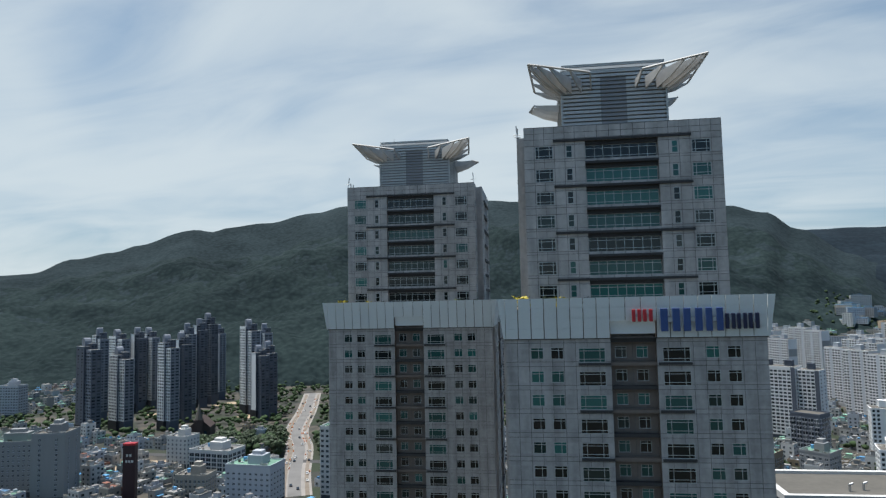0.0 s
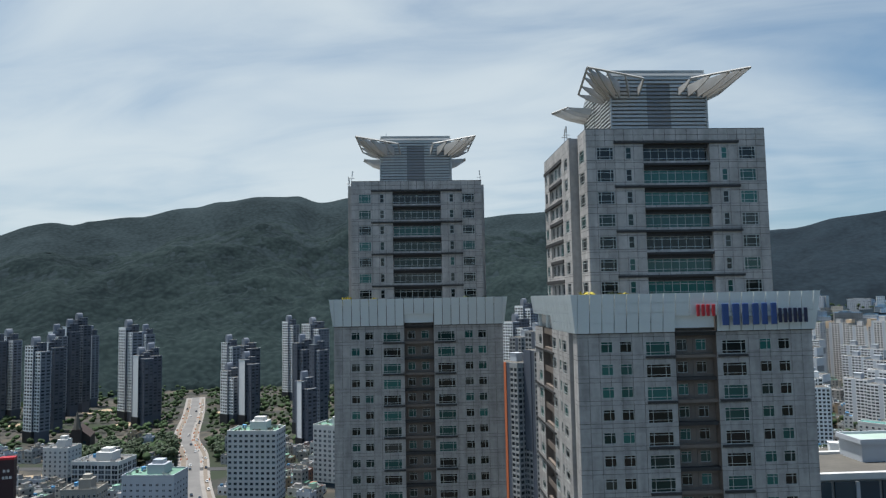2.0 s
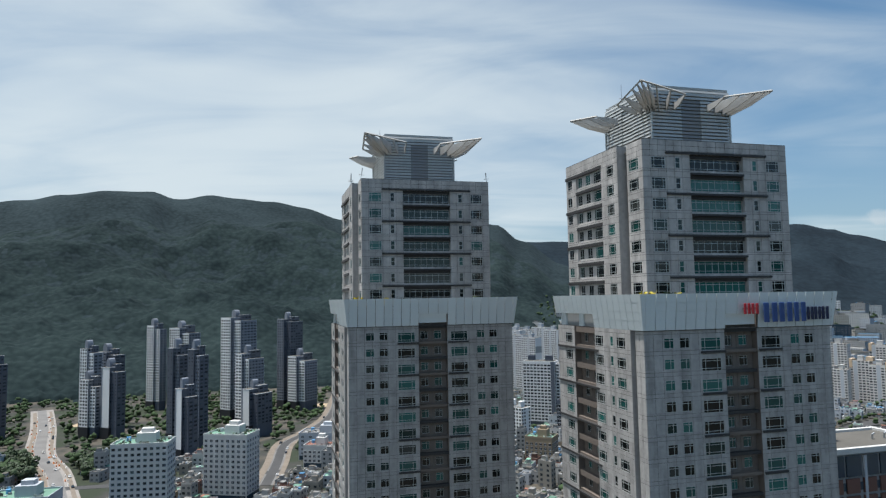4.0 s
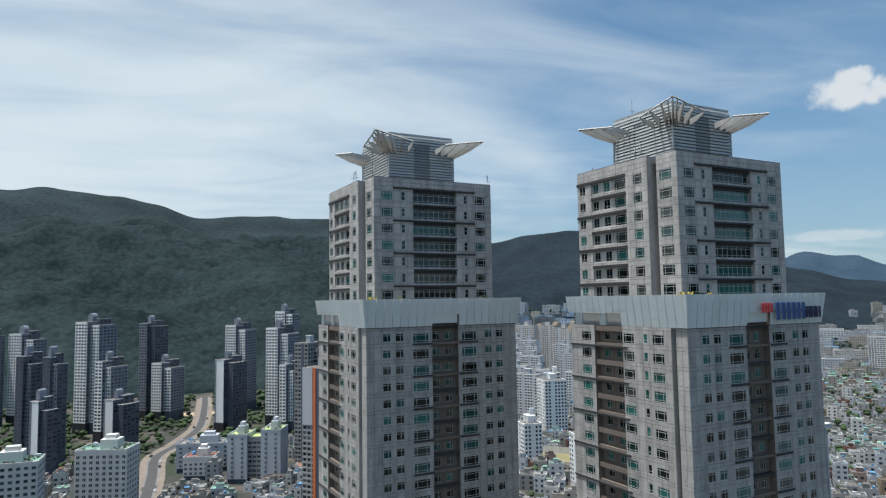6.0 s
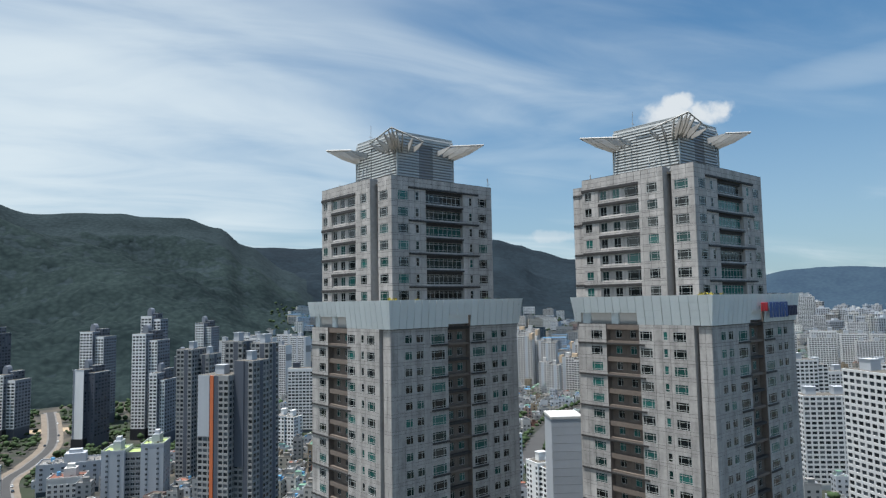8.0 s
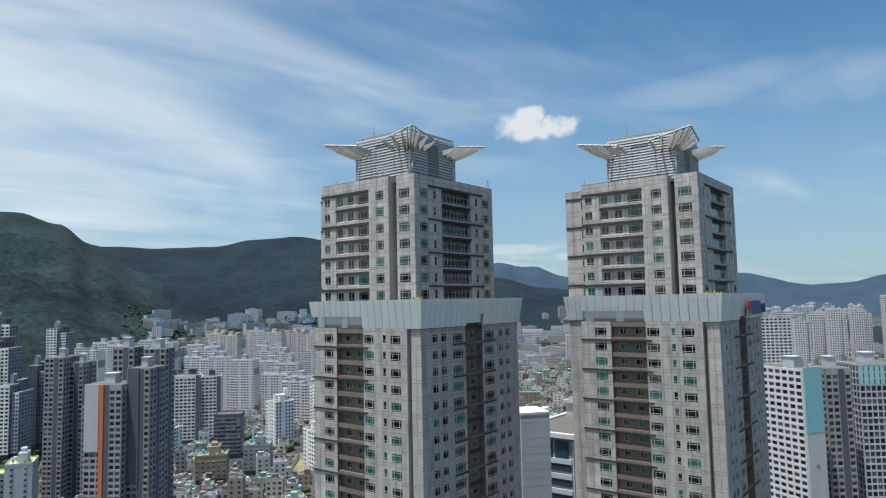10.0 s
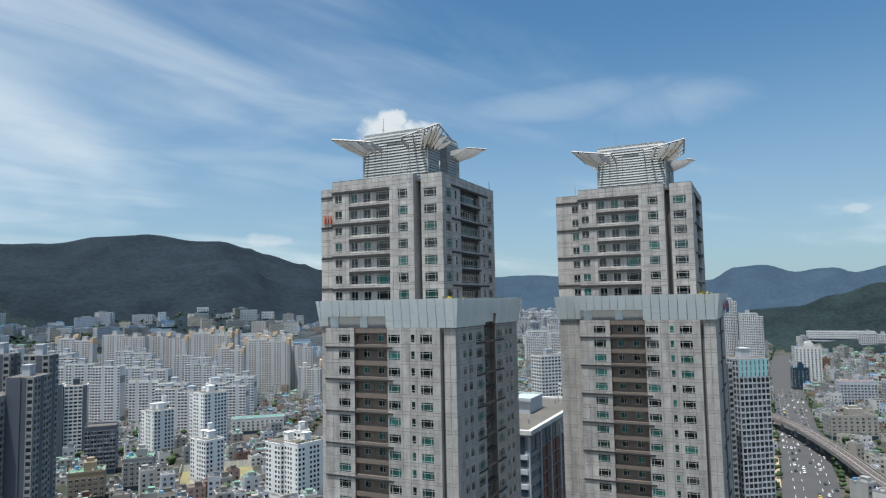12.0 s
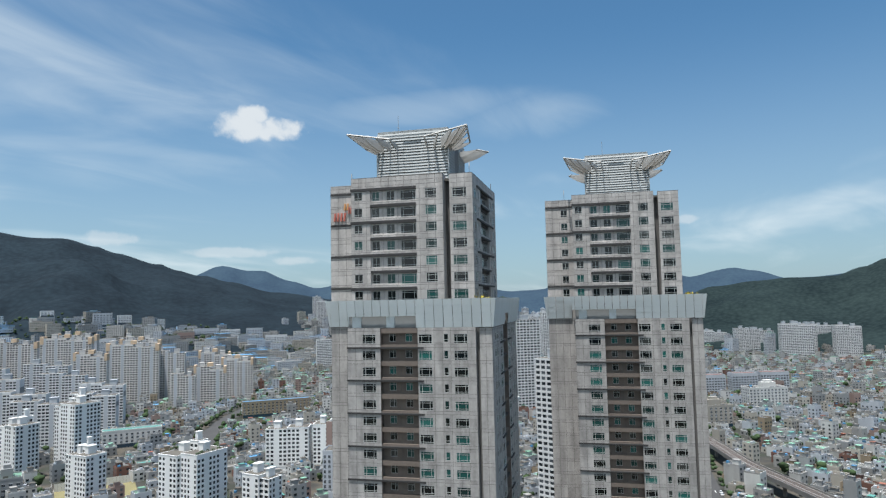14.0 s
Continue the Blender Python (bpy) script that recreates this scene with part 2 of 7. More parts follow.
W_HOUSE = material("grimy_white_render", (0.42, 0.42, 0.41), 0.8, grain=0.08, scale=1.0, stain=0.25, stain_scale=0.2, stretch=4.0, island=0.45)
W_BLACK = material("black_plinth_stone", (0.018, 0.02, 0.025), 0.6, grain=0.15, scale=1.0, stain=0.15, stain_scale=0.2)
W_STEELBLUE = material("blue_grey_cap_paint", (0.07, 0.115, 0.17), 0.6, grain=0.08, scale=1.0, stain=0.12, stain_scale=0.2)
ORANGE_PLASTIC = material("orange_plastic", (0.55, 0.16, 0.03), 0.5, grain=0.08, scale=2.0)
DIRT = material("dug_earth", (0.18, 0.15, 0.12), 0.95, grain=0.25, scale=0.8, stain=0.4, stain_scale=0.12, bump=0.4)
W_TEAL = material("teal_glazing", (0.07, 0.21, 0.22), 0.2, grain=0.15, scale=0.6, stain=0.3, stain_scale=0.35)
ROOF_LIME = material("lime_roof_paint", (0.36, 0.46, 0.17), 0.75, grain=0.12, scale=0.8, stain=0.25, stain_scale=0.15)
W_CYAN = material("cyan_panel", (0.27, 0.56, 0.60), 0.5, grain=0.04, scale=1.0, stain=0.08, stain_scale=0.2)
BLUE_GLASS = material("blue_glass", (0.025, 0.05, 0.075), 0.08, grain=0.15, scale=0.3)
ASPHALT = material("asphalt", (0.055, 0.055, 0.056), 0.9, grain=0.15, scale=1.2, stain=0.3, stain_scale=0.06, bump=0.1)
WORN_ASPHALT = material("worn_asphalt", (0.16, 0.155, 0.15), 0.9, grain=0.15, scale=1.2, stain=0.35, stain_scale=0.08, bump=0.1)
CONCRETE = material("concrete", (0.21, 0.20, 0.19), 0.85, grain=0.12, scale=1.5, stain=0.25, stain_scale=0.2, bump=0.1)
SAND = material("bare_earth", (0.36, 0.28, 0.19), 0.95, grain=0.15, scale=0.6, stain=0.35, stain_scale=0.05, bump=0.2)
PAINT = material("road_paint", (0.7, 0.7, 0.68), 0.7, grain=0.1, scale=2.0)
RUST = material("track_ballast", (0.085, 0.066, 0.056), 0.9, grain=0.25, scale=1.5, stain=0.2, stain_scale=0.1)
TURF = material("sports_turf", (0.06, 0.17, 0.07), 0.9, grain=0.1, scale=0.5, stain=0.1)
LEAF = material("leaves", (0.032, 0.055, 0.022), 0.7, grain=0.35, scale=0.5, stain=0.25, stain_scale=0.1, bump=0.6, island=0.4, vary=0.15)
LEAF_YELLOW = material("yellow_leaves", (0.40, 0.33, 0.03), 0.7, grain=0.3, scale=3.0, island=0.3)
BARK = material("bark", (0.09, 0.065, 0.045), 0.9, grain=0.3, scale=4.0)
RED_SIGN = material("red_sign", (0.45, 0.02, 0.03), 0.4, grain=0.04, scale=2.0)
BLUE_SIGN = material("blue_sign", (0.03, 0.07, 0.22), 0.4, grain=0.04, scale=2.0)
NAVY_SIGN = material("navy_sign", (0.008, 0.012, 0.05), 0.4, grain=0.04, scale=2.0)
PALE_RED = material("sunbleached_red_sign", (0.52, 0.16, 0.12), 0.5, grain=0.08, scale=2.0)
PALE_ORANGE = material("sunbleached_orange_sign", (0.65, 0.33, 0.13), 0.5, grain=0.08, scale=2.0)
CAR_WHITE = material("white_car_paint", (0.75, 0.75, 0.74), 0.25)
CAR_DARK = material("dark_car_paint", (0.03, 0.03, 0.035), 0.25)
CAR_YELLOW = material("yellow_car_paint", (0.7, 0.45, 0.03), 0.3)
RUBBER = material("rubber", (0.02, 0.02, 0.02), 0.9)
STEEL = material("galvanised_steel", (0.42, 0.43, 0.44), 0.4, metal=0.8)


def ground_material():
    """City ground in greys and dust; woodland floor above, told apart by the lie of the land."""
    m = bpy.data.materials.new("city_ground")
    m.use_nodes = True
    nodes, links = m.node_tree.nodes, m.node_tree.links
    bsdf = nodes["Principled BSDF"]
    bsdf.inputs["Roughness"].default_value = 0.95
    place = nodes.new("ShaderNodeTexCoord").outputs["Object"]
    n = nodes.new("ShaderNodeTexNoise")
    n.inputs["Scale"].default_value, n.inputs["Detail"].default_value = 0.02, 8.0
    links.new(place, n.inputs["Vector"])
    ramp = nodes.new("ShaderNodeValToRGB")
    for k, (p, c) in enumerate(((0.42, (0.022, 0.032, 0.016)), (0.50, (0.038, 0.038, 0.035)), (0.58, (0.085, 0.074, 0.058)), (0.66, (0.036, 0.038, 0.032)))):
        e = ramp.color_ramp.elements[k] if k < 2 else ramp.color_ramp.elements.new(p)
        e.position, e.color = p, (*c, 1)
    links.new(n.outputs[0], ramp.inputs[0])
    links.new(ramp.outputs[0], bsdf.inputs["Base Color"])
    return m


def forest_material(name, low, high, scale):
    m = bpy.data.materials.new(name)
    m.use_nodes = True
    nodes, links = m.node_tree.nodes, m.node_tree.links
    bsdf = nodes["Principled BSDF"]
    bsdf.inputs["Roughness"].default_value = 1.0
    bsdf.inputs["Specular IOR Level"].default_value = 0.1
    place = nodes.new("ShaderNodeTexCoord").outputs["Object"]
    cells = nodes.new("ShaderNodeTexVoronoi")
    cells.inputs["Scale"].default_value = scale
    links.new(place, cells.inputs["Vector"])
    broad = nodes.new("ShaderNodeTexNoise")
    broad.inputs["Scale"].default_value, broad.inputs["Detail"].default_value = 0.006, 9.0
    links.new(place, broad.inputs["Vector"])
    mix = nodes.new("ShaderNodeMath")
    mix.operation = "MULTIPLY_ADD"
    links.new(cells.outputs["Distance"], mix.inputs[0])
    mix.inputs[1].default_value = -0.45
    links.new(broad.outputs[0], mix.inputs[2])
    ramp = nodes.new("ShaderNodeValToRGB")
    ramp.color_ramp.elements[0].position, ramp.color_ramp.elements[0].color = 0.05, (*low, 1)
    ramp.color_ramp.elements[1].position, ramp.color_ramp.elements[1].color = 0.62, (*high, 1)
    links.new(mix.outputs[0], ramp.inputs[0])
    links.new(ramp.outputs[0], bsdf.inputs["Base Color"])
    bump = nodes.new("ShaderNodeBump")
    bump.inputs["Strength"].default_value, bump.inputs["Distance"].default_value = 0.35, 3.0
    bump.invert = True
    links.new(cells.outputs["Distance"], bump.inputs["Height"])
    links.new(bump.outputs[0], bsdf.inputs["Normal"])
    return m


GROUND = ground_material()
# Bluer from canopy to far range: aerial haze put into the base colours.
FOREST = forest_material("woodland", (0.011, 0.019, 0.022), (0.029, 0.044, 0.050), 0.10)
CANOPY = forest_material("tree_canopy", (0.008, 0.0155, 0.0175), (0.025, 0.040, 0.040), 0.10)
HAZY_FAR_FOREST = forest_material("hazy_far_woodland", (0.027, 0.048, 0.076), (0.038, 0.066, 0.094), 0.05)
HAZY_MID_FOREST = forest_material("hazy_mid_woodland", (0.009, 0.015, 0.021), (0.018, 0.030, 0.040), 0.07)
WOODS = material("tree_crowns", (0.040, 0.066, 0.030), 0.9, grain=0.3, scale=0.3, stain=0.3, stain_scale=0.02, bump=0.3, island=0.35, spec=0.2)

# ---- mesh helpers ----
def hull(bm, pts, faces, mat=0):
    vs = [bm.verts.new(p) for p in pts]
    for f in faces:
        bm.faces.new([vs[k] for k in f]).material_index = mat


def box(bm, x0, x1, y0, y1, z0, z1, mat=0, m=None):
    pts = [Vector((x, y, z)) for z in (z0, z1) for x, y in ((x0, y0), (x1, y0), (x1, y1), (x0, y1))]
    if m is not None:
        pts = [m @ p for p in pts]
    hull(bm, pts, ((3, 2, 1, 0), (4, 5, 6, 7), (0, 1, 5, 4), (1, 2, 6, 5), (2, 3, 7, 6), (3, 0, 4, 7)), mat)


def rod(bm, a, b, r, mat=0, sides=6, r2=None):
    a, b = Vector(a), Vector(b)
    q = (b - a).to_track_quat("Z", "Y")
    r2 = r if r2 is None else r2
    ring = [[p + q @ Vector((rr * math.cos(k * math.tau / sides), rr * math.sin(k * math.tau / sides), 0)) for k in range(sides)] for p, rr in ((a, r), (b, r2))]
    faces = [(k, (k + 1) % sides, sides + (k + 1) % sides, sides + k) for k in range(sides)]
    hull(bm, ring[0] + ring[1], faces + [tuple(range(sides - 1, -1, -1)), tuple(range(sides, 2 * sides))], mat)


def mesh_of(name, bm, mats):
    me = bpy.data.meshes.new(name)
    bm.to_mesh(me)
    bm.free()
    for m in (mats if isinstance(mats, (list, tuple)) else [mats]):
        me.materials.append(m)
    return me


def part(name, bm, mats, parent, label="", kind=""):
    """Links a bmesh, or a mesh that is shared, as one mesh object under a thing or a part."""
    me = bm if isinstance(bm, bpy.types.Mesh) else mesh_of(name, bm, mats)
    ob = new(name, me)
    ob.parent = parent
    return tagged(ob, label, kind=kind)


def thing(name, label, category, m=None, group="", kind=""):
    ob = new(name)
    ob.empty_display_size = 1.0
    if m is not None:
        ob.matrix_basis = m
    return tagged(ob, label, category, group, kind)


def spaced(lo, hi, step):
    n = max(1, round((hi - lo) / step))
    return [lo + (hi - lo) * k / n for k in range(n + 1)]


# ---- land ----
HUB = Vector((-60.0, 40.0, 0.0))


def along(table, a):
    """Smooth value of a short table of (bearing, value) pairs."""
    if a <= table[0][0]:
        return table[0][1]
    for (a0, v0), (a1, v1) in zip(table, table[1:]):
        if a <= a1:
            s = (a - a0) / (a1 - a0)
            s = s * s * (3 - 2 * s)
            return v0 + (v1 - v0) * s
    return table[-1][1]


# crest of each range as seen from the hub: bearing, elevation in degrees
NEAR_RANGE = [(-75, 2.0), (-44, 2.4), (-39, 2.7), (-36.3, 3.9), (-33.6, 4.5), (-31.7, 5.1), (-27.3, 6.5), (-26, 6.3), (-24.8, 6.6), (-21.4, 7.15), (-17.4, 7.95), (-14.8, 8.45), (-11.9, 8.9), (-8.8, 9.1), (-7, 8.55), (-4, 8.9), (-2.2, 8.8), (0.5, 8.7), (3.5, 8.06), (6.8, 7.15), (11.5, 7.4), (13, 7.5), (14.6, 7.25), (17.6, 7.15), (20.3, 6.45), (22.5, 4.9), (26, 2.8), (29, 0.8), (31, 0.0)]
MID_RANGE = [(10, 1.0), (20, 4.4), (23, 4.85), (25.6, 4.8), (28, 4.7), (31.5, 4.82), (35, 5.4), (37.2, 5.65), (39.3, 5.75), (42.1, 5.3), (43.7, 5.35), (46.5, 4.7), (47.4, 4.25), (51, 3.4), (51.9, 2.95), (54.1, 2.5), (56, 2.0), (60, 1.0), (66, 0.2), (70, 0.0)]
FAR_RANGE = [(45, 1.5), (54, 2.4), (56.5, 3.35), (58.5, 2.95), (59.6, 2.9), (62, 2.0), (64.3, 1.35), (67.8, 2.0), (70.9, 2.14), (76, 1.82), (81.2, 0.72), (83.7, 0.85), (85.8, 1.34), (87.7, 2.3), (89.8, 2.45), (91.9, 1.8), (94.6, 2.05), (95.9, 1.6), (99.2, 2.26), (100.8, 1.97), (103.4, 1.22), (108, 1.5), (116, 1.2), (130, 0.8)]
EAST_HILL = [(80, -3.6), (86, -2.4), (88.2, -1.15), (91.5, -0.95), (94, -0.1), (97, 0.75), (100, 1.1), (103, 1.3), (105.9, 1.4), (107.8, 2.03), (109.3, 2.6), (118, 3.8), (135, 4.2), (150, 1.0)]
RANGES = ((NEAR_RANGE, 880.0, 2000.0), (MID_RANGE, 1100.0, 2650.0), (FAR_RANGE, 3600.0, 4300.0), (EAST_HILL, 1350.0, 1900.0))
EYE_Z = 118.0


def land(x, y):
    """Height of the ground, and which range it belongs to (0 is the plain)."""
    d = Vector((x - HUB.x, y - HUB.y))
    r, a = d.length, math.degrees(math.atan2(d.x, d.y))
    best, who = 0.0, 0
    for k, (table, foot, crest) in enumerate(RANGES):
        if r < foot:
            continue
        top = crest * math.tan(radians(along(table, a))) + EYE_Z
        if k == 3:
            top = max(0.0, crest * math.tan(radians(along(table, a))) + EYE_Z)
        elif along(table, a) <= 0.05:
            top = EYE_Z * max(0.0, min(1.0, along(table, a) * 20))
        s = (r - foot) / (crest - foot)
        if s < 1:
            rough = noise.fractal(Vector((x, y, 7.0 * k)) * 0.0032, 1.0, 2.1, 5)
            h = top * (0.75 * s + 0.25 * s * s) + rough * 70 * (top / 400) * math.sin(math.pi * min(1, s)) ** 0.8
        else:
            h = top * max(0.0, 1 - (s - 1) * 0.8)
        h += noise.noise(Vector((x, y, 3)) * 0.012) * 5 * min(1, top / 200)
        if h > best:
            best, who = h, k + 1
    return best, who


def build_ground():
    radii = [0, 60, 150, 250, 350, 450, 550, 640]
    r = 700.0
    while r < 4700:
        radii.append(r)
        r *= 1.022 if r < 2700 else 1.035
    bearings = [-180 + 4 * k for k in range(28)] + [-68 + 0.5 * k for k in range(400)] + [132 + 4 * k for k in range(12)]
    nb = len(bearings)
    verts, faces, mats = [(HUB.x, HUB.y, 0)], [], []
    kinds = [0]
    for r in radii[1:]:
        for b in bearings:
            x, y = HUB.x + r * math.sin(radians(b)), HUB.y + r * math.cos(radians(b))
            h, who = land(x, y)
            verts.append((x, y, h))
            kinds.append(who if h > 6 else 0)
    for k in range(nb):
        faces.append((0, 1 + (k + 1) % nb, 1 + k))
        mats.append(0)
    for i in range(len(radii) - 2):
        for k in range(nb):
            a, b = 1 + i * nb + k, 1 + i * nb + (k + 1) % nb
            faces.append((a, b, b + nb, a + nb))
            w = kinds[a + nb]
            # Ranges farther off take the bluer, hazed wood colours.
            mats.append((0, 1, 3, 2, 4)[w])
    me = bpy.data.meshes.new("ground")
    me.from_pydata(verts, [], faces)
    me.polygons.foreach_set("material_index", mats)
    me.polygons.foreach_set("use_smooth", [True] * len(faces))
    for m in (GROUND, FOREST, HAZY_FAR_FOREST, HAZY_MID_FOREST, CANOPY):
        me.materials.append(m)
    tagged(new("ground", me), "city plain rising into dark wooded mountains", "ground", kind="structure")


build_ground()


# ---- the twin towers ----
def facade(bm, at, u0, u1, z0, z1, holes, ujoints, zjoints, gap=0.03, deep=0.05, reveal=0.3, panel=0, joint=1):
    """A clad wall: panels with recessed joints between them, and openings with reveals. at(u, out, z) gives the place."""
    us = sorted({round(v, 3) for v in [u0, u1, *ujoints] + [h[0] for h in holes] + [h[1] for h in holes] if u0 <= v <= u1})
    zs = sorted({round(v, 3) for v in [z0, z1, *zjoints] + [h[2] for h in holes] + [h[3] for h in holes] if z0 <= v <= z1})
    uj, zj = {round(v, 3) for v in ujoints}, {round(v, 3) for v in zjoints}

    def quad(a, b, c, d, mat):
        bm.faces.new([bm.verts.new(at(*p)) for p in (a, b, c, d)]).material_index = mat

    for i in range(len(us) - 1):
        for k in range(len(zs) - 1):
            a, b, c, d = us[i], us[i + 1], zs[k], zs[k + 1]
            cu, cz = (a + b) / 2, (c + d) / 2
            if any(h[0] < cu < h[1] and h[2] < cz < h[3] for h in holes):
                continue
            ja, jb, jc, jd = (gap if v in s else 0.0 for v, s in ((a, uj), (b, uj), (c, zj), (d, zj)))
            a2, b2, c2, d2 = a + ja, b - jb, c + jc, d - jd
            quad((a2, 0, c2), (b2, 0, c2), (b2, 0, d2), (a2, 0, d2), panel)
            if ja:
                quad((a, -deep, c), (a2, -deep, c), (a2, -deep, d), (a, -deep, d), joint)
                quad((a2, -deep, c2), (a2, 0, c2), (a2, 0, d2), (a2, -deep, d2), panel)
            if jb:
                quad((b2, -deep, c), (b, -deep, c), (b, -deep, d), (b2, -deep, d), joint)
                quad((b2, 0, c2), (b2, -deep, c2), (b2, -deep, d2), (b2, 0, d2), panel)
            if jc:
                quad((a2, -deep, c), (b2, -deep, c), (b2, -deep, c2), (a2, -deep, c2), joint)
                quad((a2, -deep, c2), (b2, -deep, c2), (b2, 0, c2), (a2, 0, c2), panel)
            if jd:
                quad((a2, -deep, d2), (b2, -deep, d2), (b2, -deep, d), (a2, -deep, d), joint)
                quad((a2, 0, d2), (b2, 0, d2), (b2, -deep, d2), (a2, -deep, d2), panel)
    for h in holes:
        a, b, c, d = h[:4]
        w = h[4] if len(h) > 4 else reveal
        quad((a, 0, c), (b, 0, c), (b, -w, c), (a, -w, c), panel)
        quad((a, -w, d), (b, -w, d), (b, 0, d), (a, 0, d), panel)
        quad((a, -w, c), (a, -w, d), (a, 0, d), (a, 0, c), panel)
        quad((b, 0, c), (b, 0, d), (b, -w, d), (b, -w, c), panel)


def lattice(bars_x, bars_z, y0, y1):
    """Crossing bars as one joined frame: every cell of the grid that lies on a bar is solid, and the rest stays open."""
    xs, zs = sorted({v for p in bars_x for v in p}), sorted({v for p in bars_z for v in p})
    on = lambda i, k: 0 <= i < len(xs) - 1 and 0 <= k < len(zs) - 1 and (any(a <= (xs[i] + xs[i + 1]) / 2 <= b for a, b in bars_x) or any(a <= (zs[k] + zs[k + 1]) / 2 <= b for a, b in bars_z))
    bm, made = bmesh.new(), {}

    def corner(i, k, y):
        if (i, k, y) not in made:
            made[i, k, y] = bm.verts.new((xs[i], y, zs[k]))
        return made[i, k, y]

    for i in range(len(xs) - 1):
        for k in range(len(zs) - 1):
            if not on(i, k):
                continue
            ring = ((i, k), (i + 1, k), (i + 1, k + 1), (i, k + 1))
            bm.faces.new([corner(*p, y0) for p in ring])
            bm.faces.new([corner(*p, y1) for p in ring[::-1]])
            for (p, q), beside in zip(zip(ring, ring[1:] + ring[:1]), ((i, k - 1), (i + 1, k), (i, k + 1), (i - 1, k))):
                if not on(*beside):
                    bm.faces.new((corner(*q, y0), corner(*p, y0), corner(*p, y1), corner(*q, y1)))
    return bm


WINDOW_MESHES = {}


def window_meshes(w, h, uprights, rails):
    """Frame and pane of a window w by h, its foot at the origin, facing -y; uprights and rails are shares of w and h."""
    key = (round(w, 2), round(h, 2), tuple(uprights), tuple(rails))
    if key not in WINDOW_MESHES:
        t = 0.065
        bars_x = [(-w / 2, -w / 2 + t)] + [(-w / 2 + u * w - t / 2, -w / 2 + u * w + t / 2) for u in uprights] + [(w / 2 - t, w / 2)]
        bars_z = [(0, t)] + [(v * h - t / 2, v * h + t / 2) for v in rails] + [(h - t, h)]
        bm = lattice(bars_x, bars_z, -0.05, 0.04)
        pm = bmesh.new()
        box(pm, -w / 2 + 0.02, w / 2 - 0.02, -0.006, 0.02, 0.02, h - 0.02)
        WINDOW_MESHES[key] = mesh_of("window", bm, FRAME), mesh_of("pane", pm, PANE)
    return WINDOW_MESHES[key]


def put_window(parent, m, w, h, uprights, rails):
    frame_mesh, pane_mesh = window_meshes(w, h, uprights, rails)
    win = part("window", frame_mesh, None, parent)
    win.matrix_basis = m
    part("pane", pane_mesh, None, win)
    return win


FLOOR, TOP_SILL = 2.857, 111.9      # storey height; head of the topmost window below the white band
UP_FLOOR, UP_HEAD = 3.04, 137.87    # the same in the upper block
DETAIL = 19                         # storeys below the band that are built window by window
BAND0, BAND1 = 113.0, 117.95
ROOF = 140.4

FRONT_WIN = [(-12.4, 1.55, 0), (-9.95, 1.55, 0), (-6.58, 3.2, 1), (3.4, 3.2, 1), (8.4, 1.55, 0), (10.85, 1.55, 0)]
SIDE_WIN = [(4.2, 2.4, 2), (7.6, 0.8, 3), (10.5, 2.4, 2), (20.8, 2.5, 2)]
KINDS = {0: (1.42, (0.62,), (0.76,), 0.0), 1: (1.75, (0.2, 0.8), (0.22, 0.8), 0.25), 2: (1.6, (0.22, 0.78), (0.2, 0.78), 0.12), 3: (1.42, (), (0.3,), 0.0)}


def window_row(spec, heads):
    holes = []
    for u, w, k in spec:
        h, drop = KINDS[k][0], KINDS[k][3]
        for z in heads:
            holes.append((u, u + w, z - h - drop * 0.4, z - drop * 0.4, 0.3, k))
    return holes


def fill(tower, holes, at, turn, back=0.07):
    if turn > 0 and fill.blank_side:
        return
    for h in holes:
        c = at((h[0] + h[1]) / 2, -back, h[2])
        k = KINDS[h[5]]
        put_window(tower, Matrix.Translation(c) @ Matrix.Rotation(turn, 4, "Z"), h[1] - h[0], h[3] - h[2], k[1], k[2])


fill.blank_side = False     # the neighbour's side of one tower is never in view


MAIN_END, DEEP, WING = 26.1, 32.4, 8.3   # rear of the main block, rear and half width of the narrower wing behind it


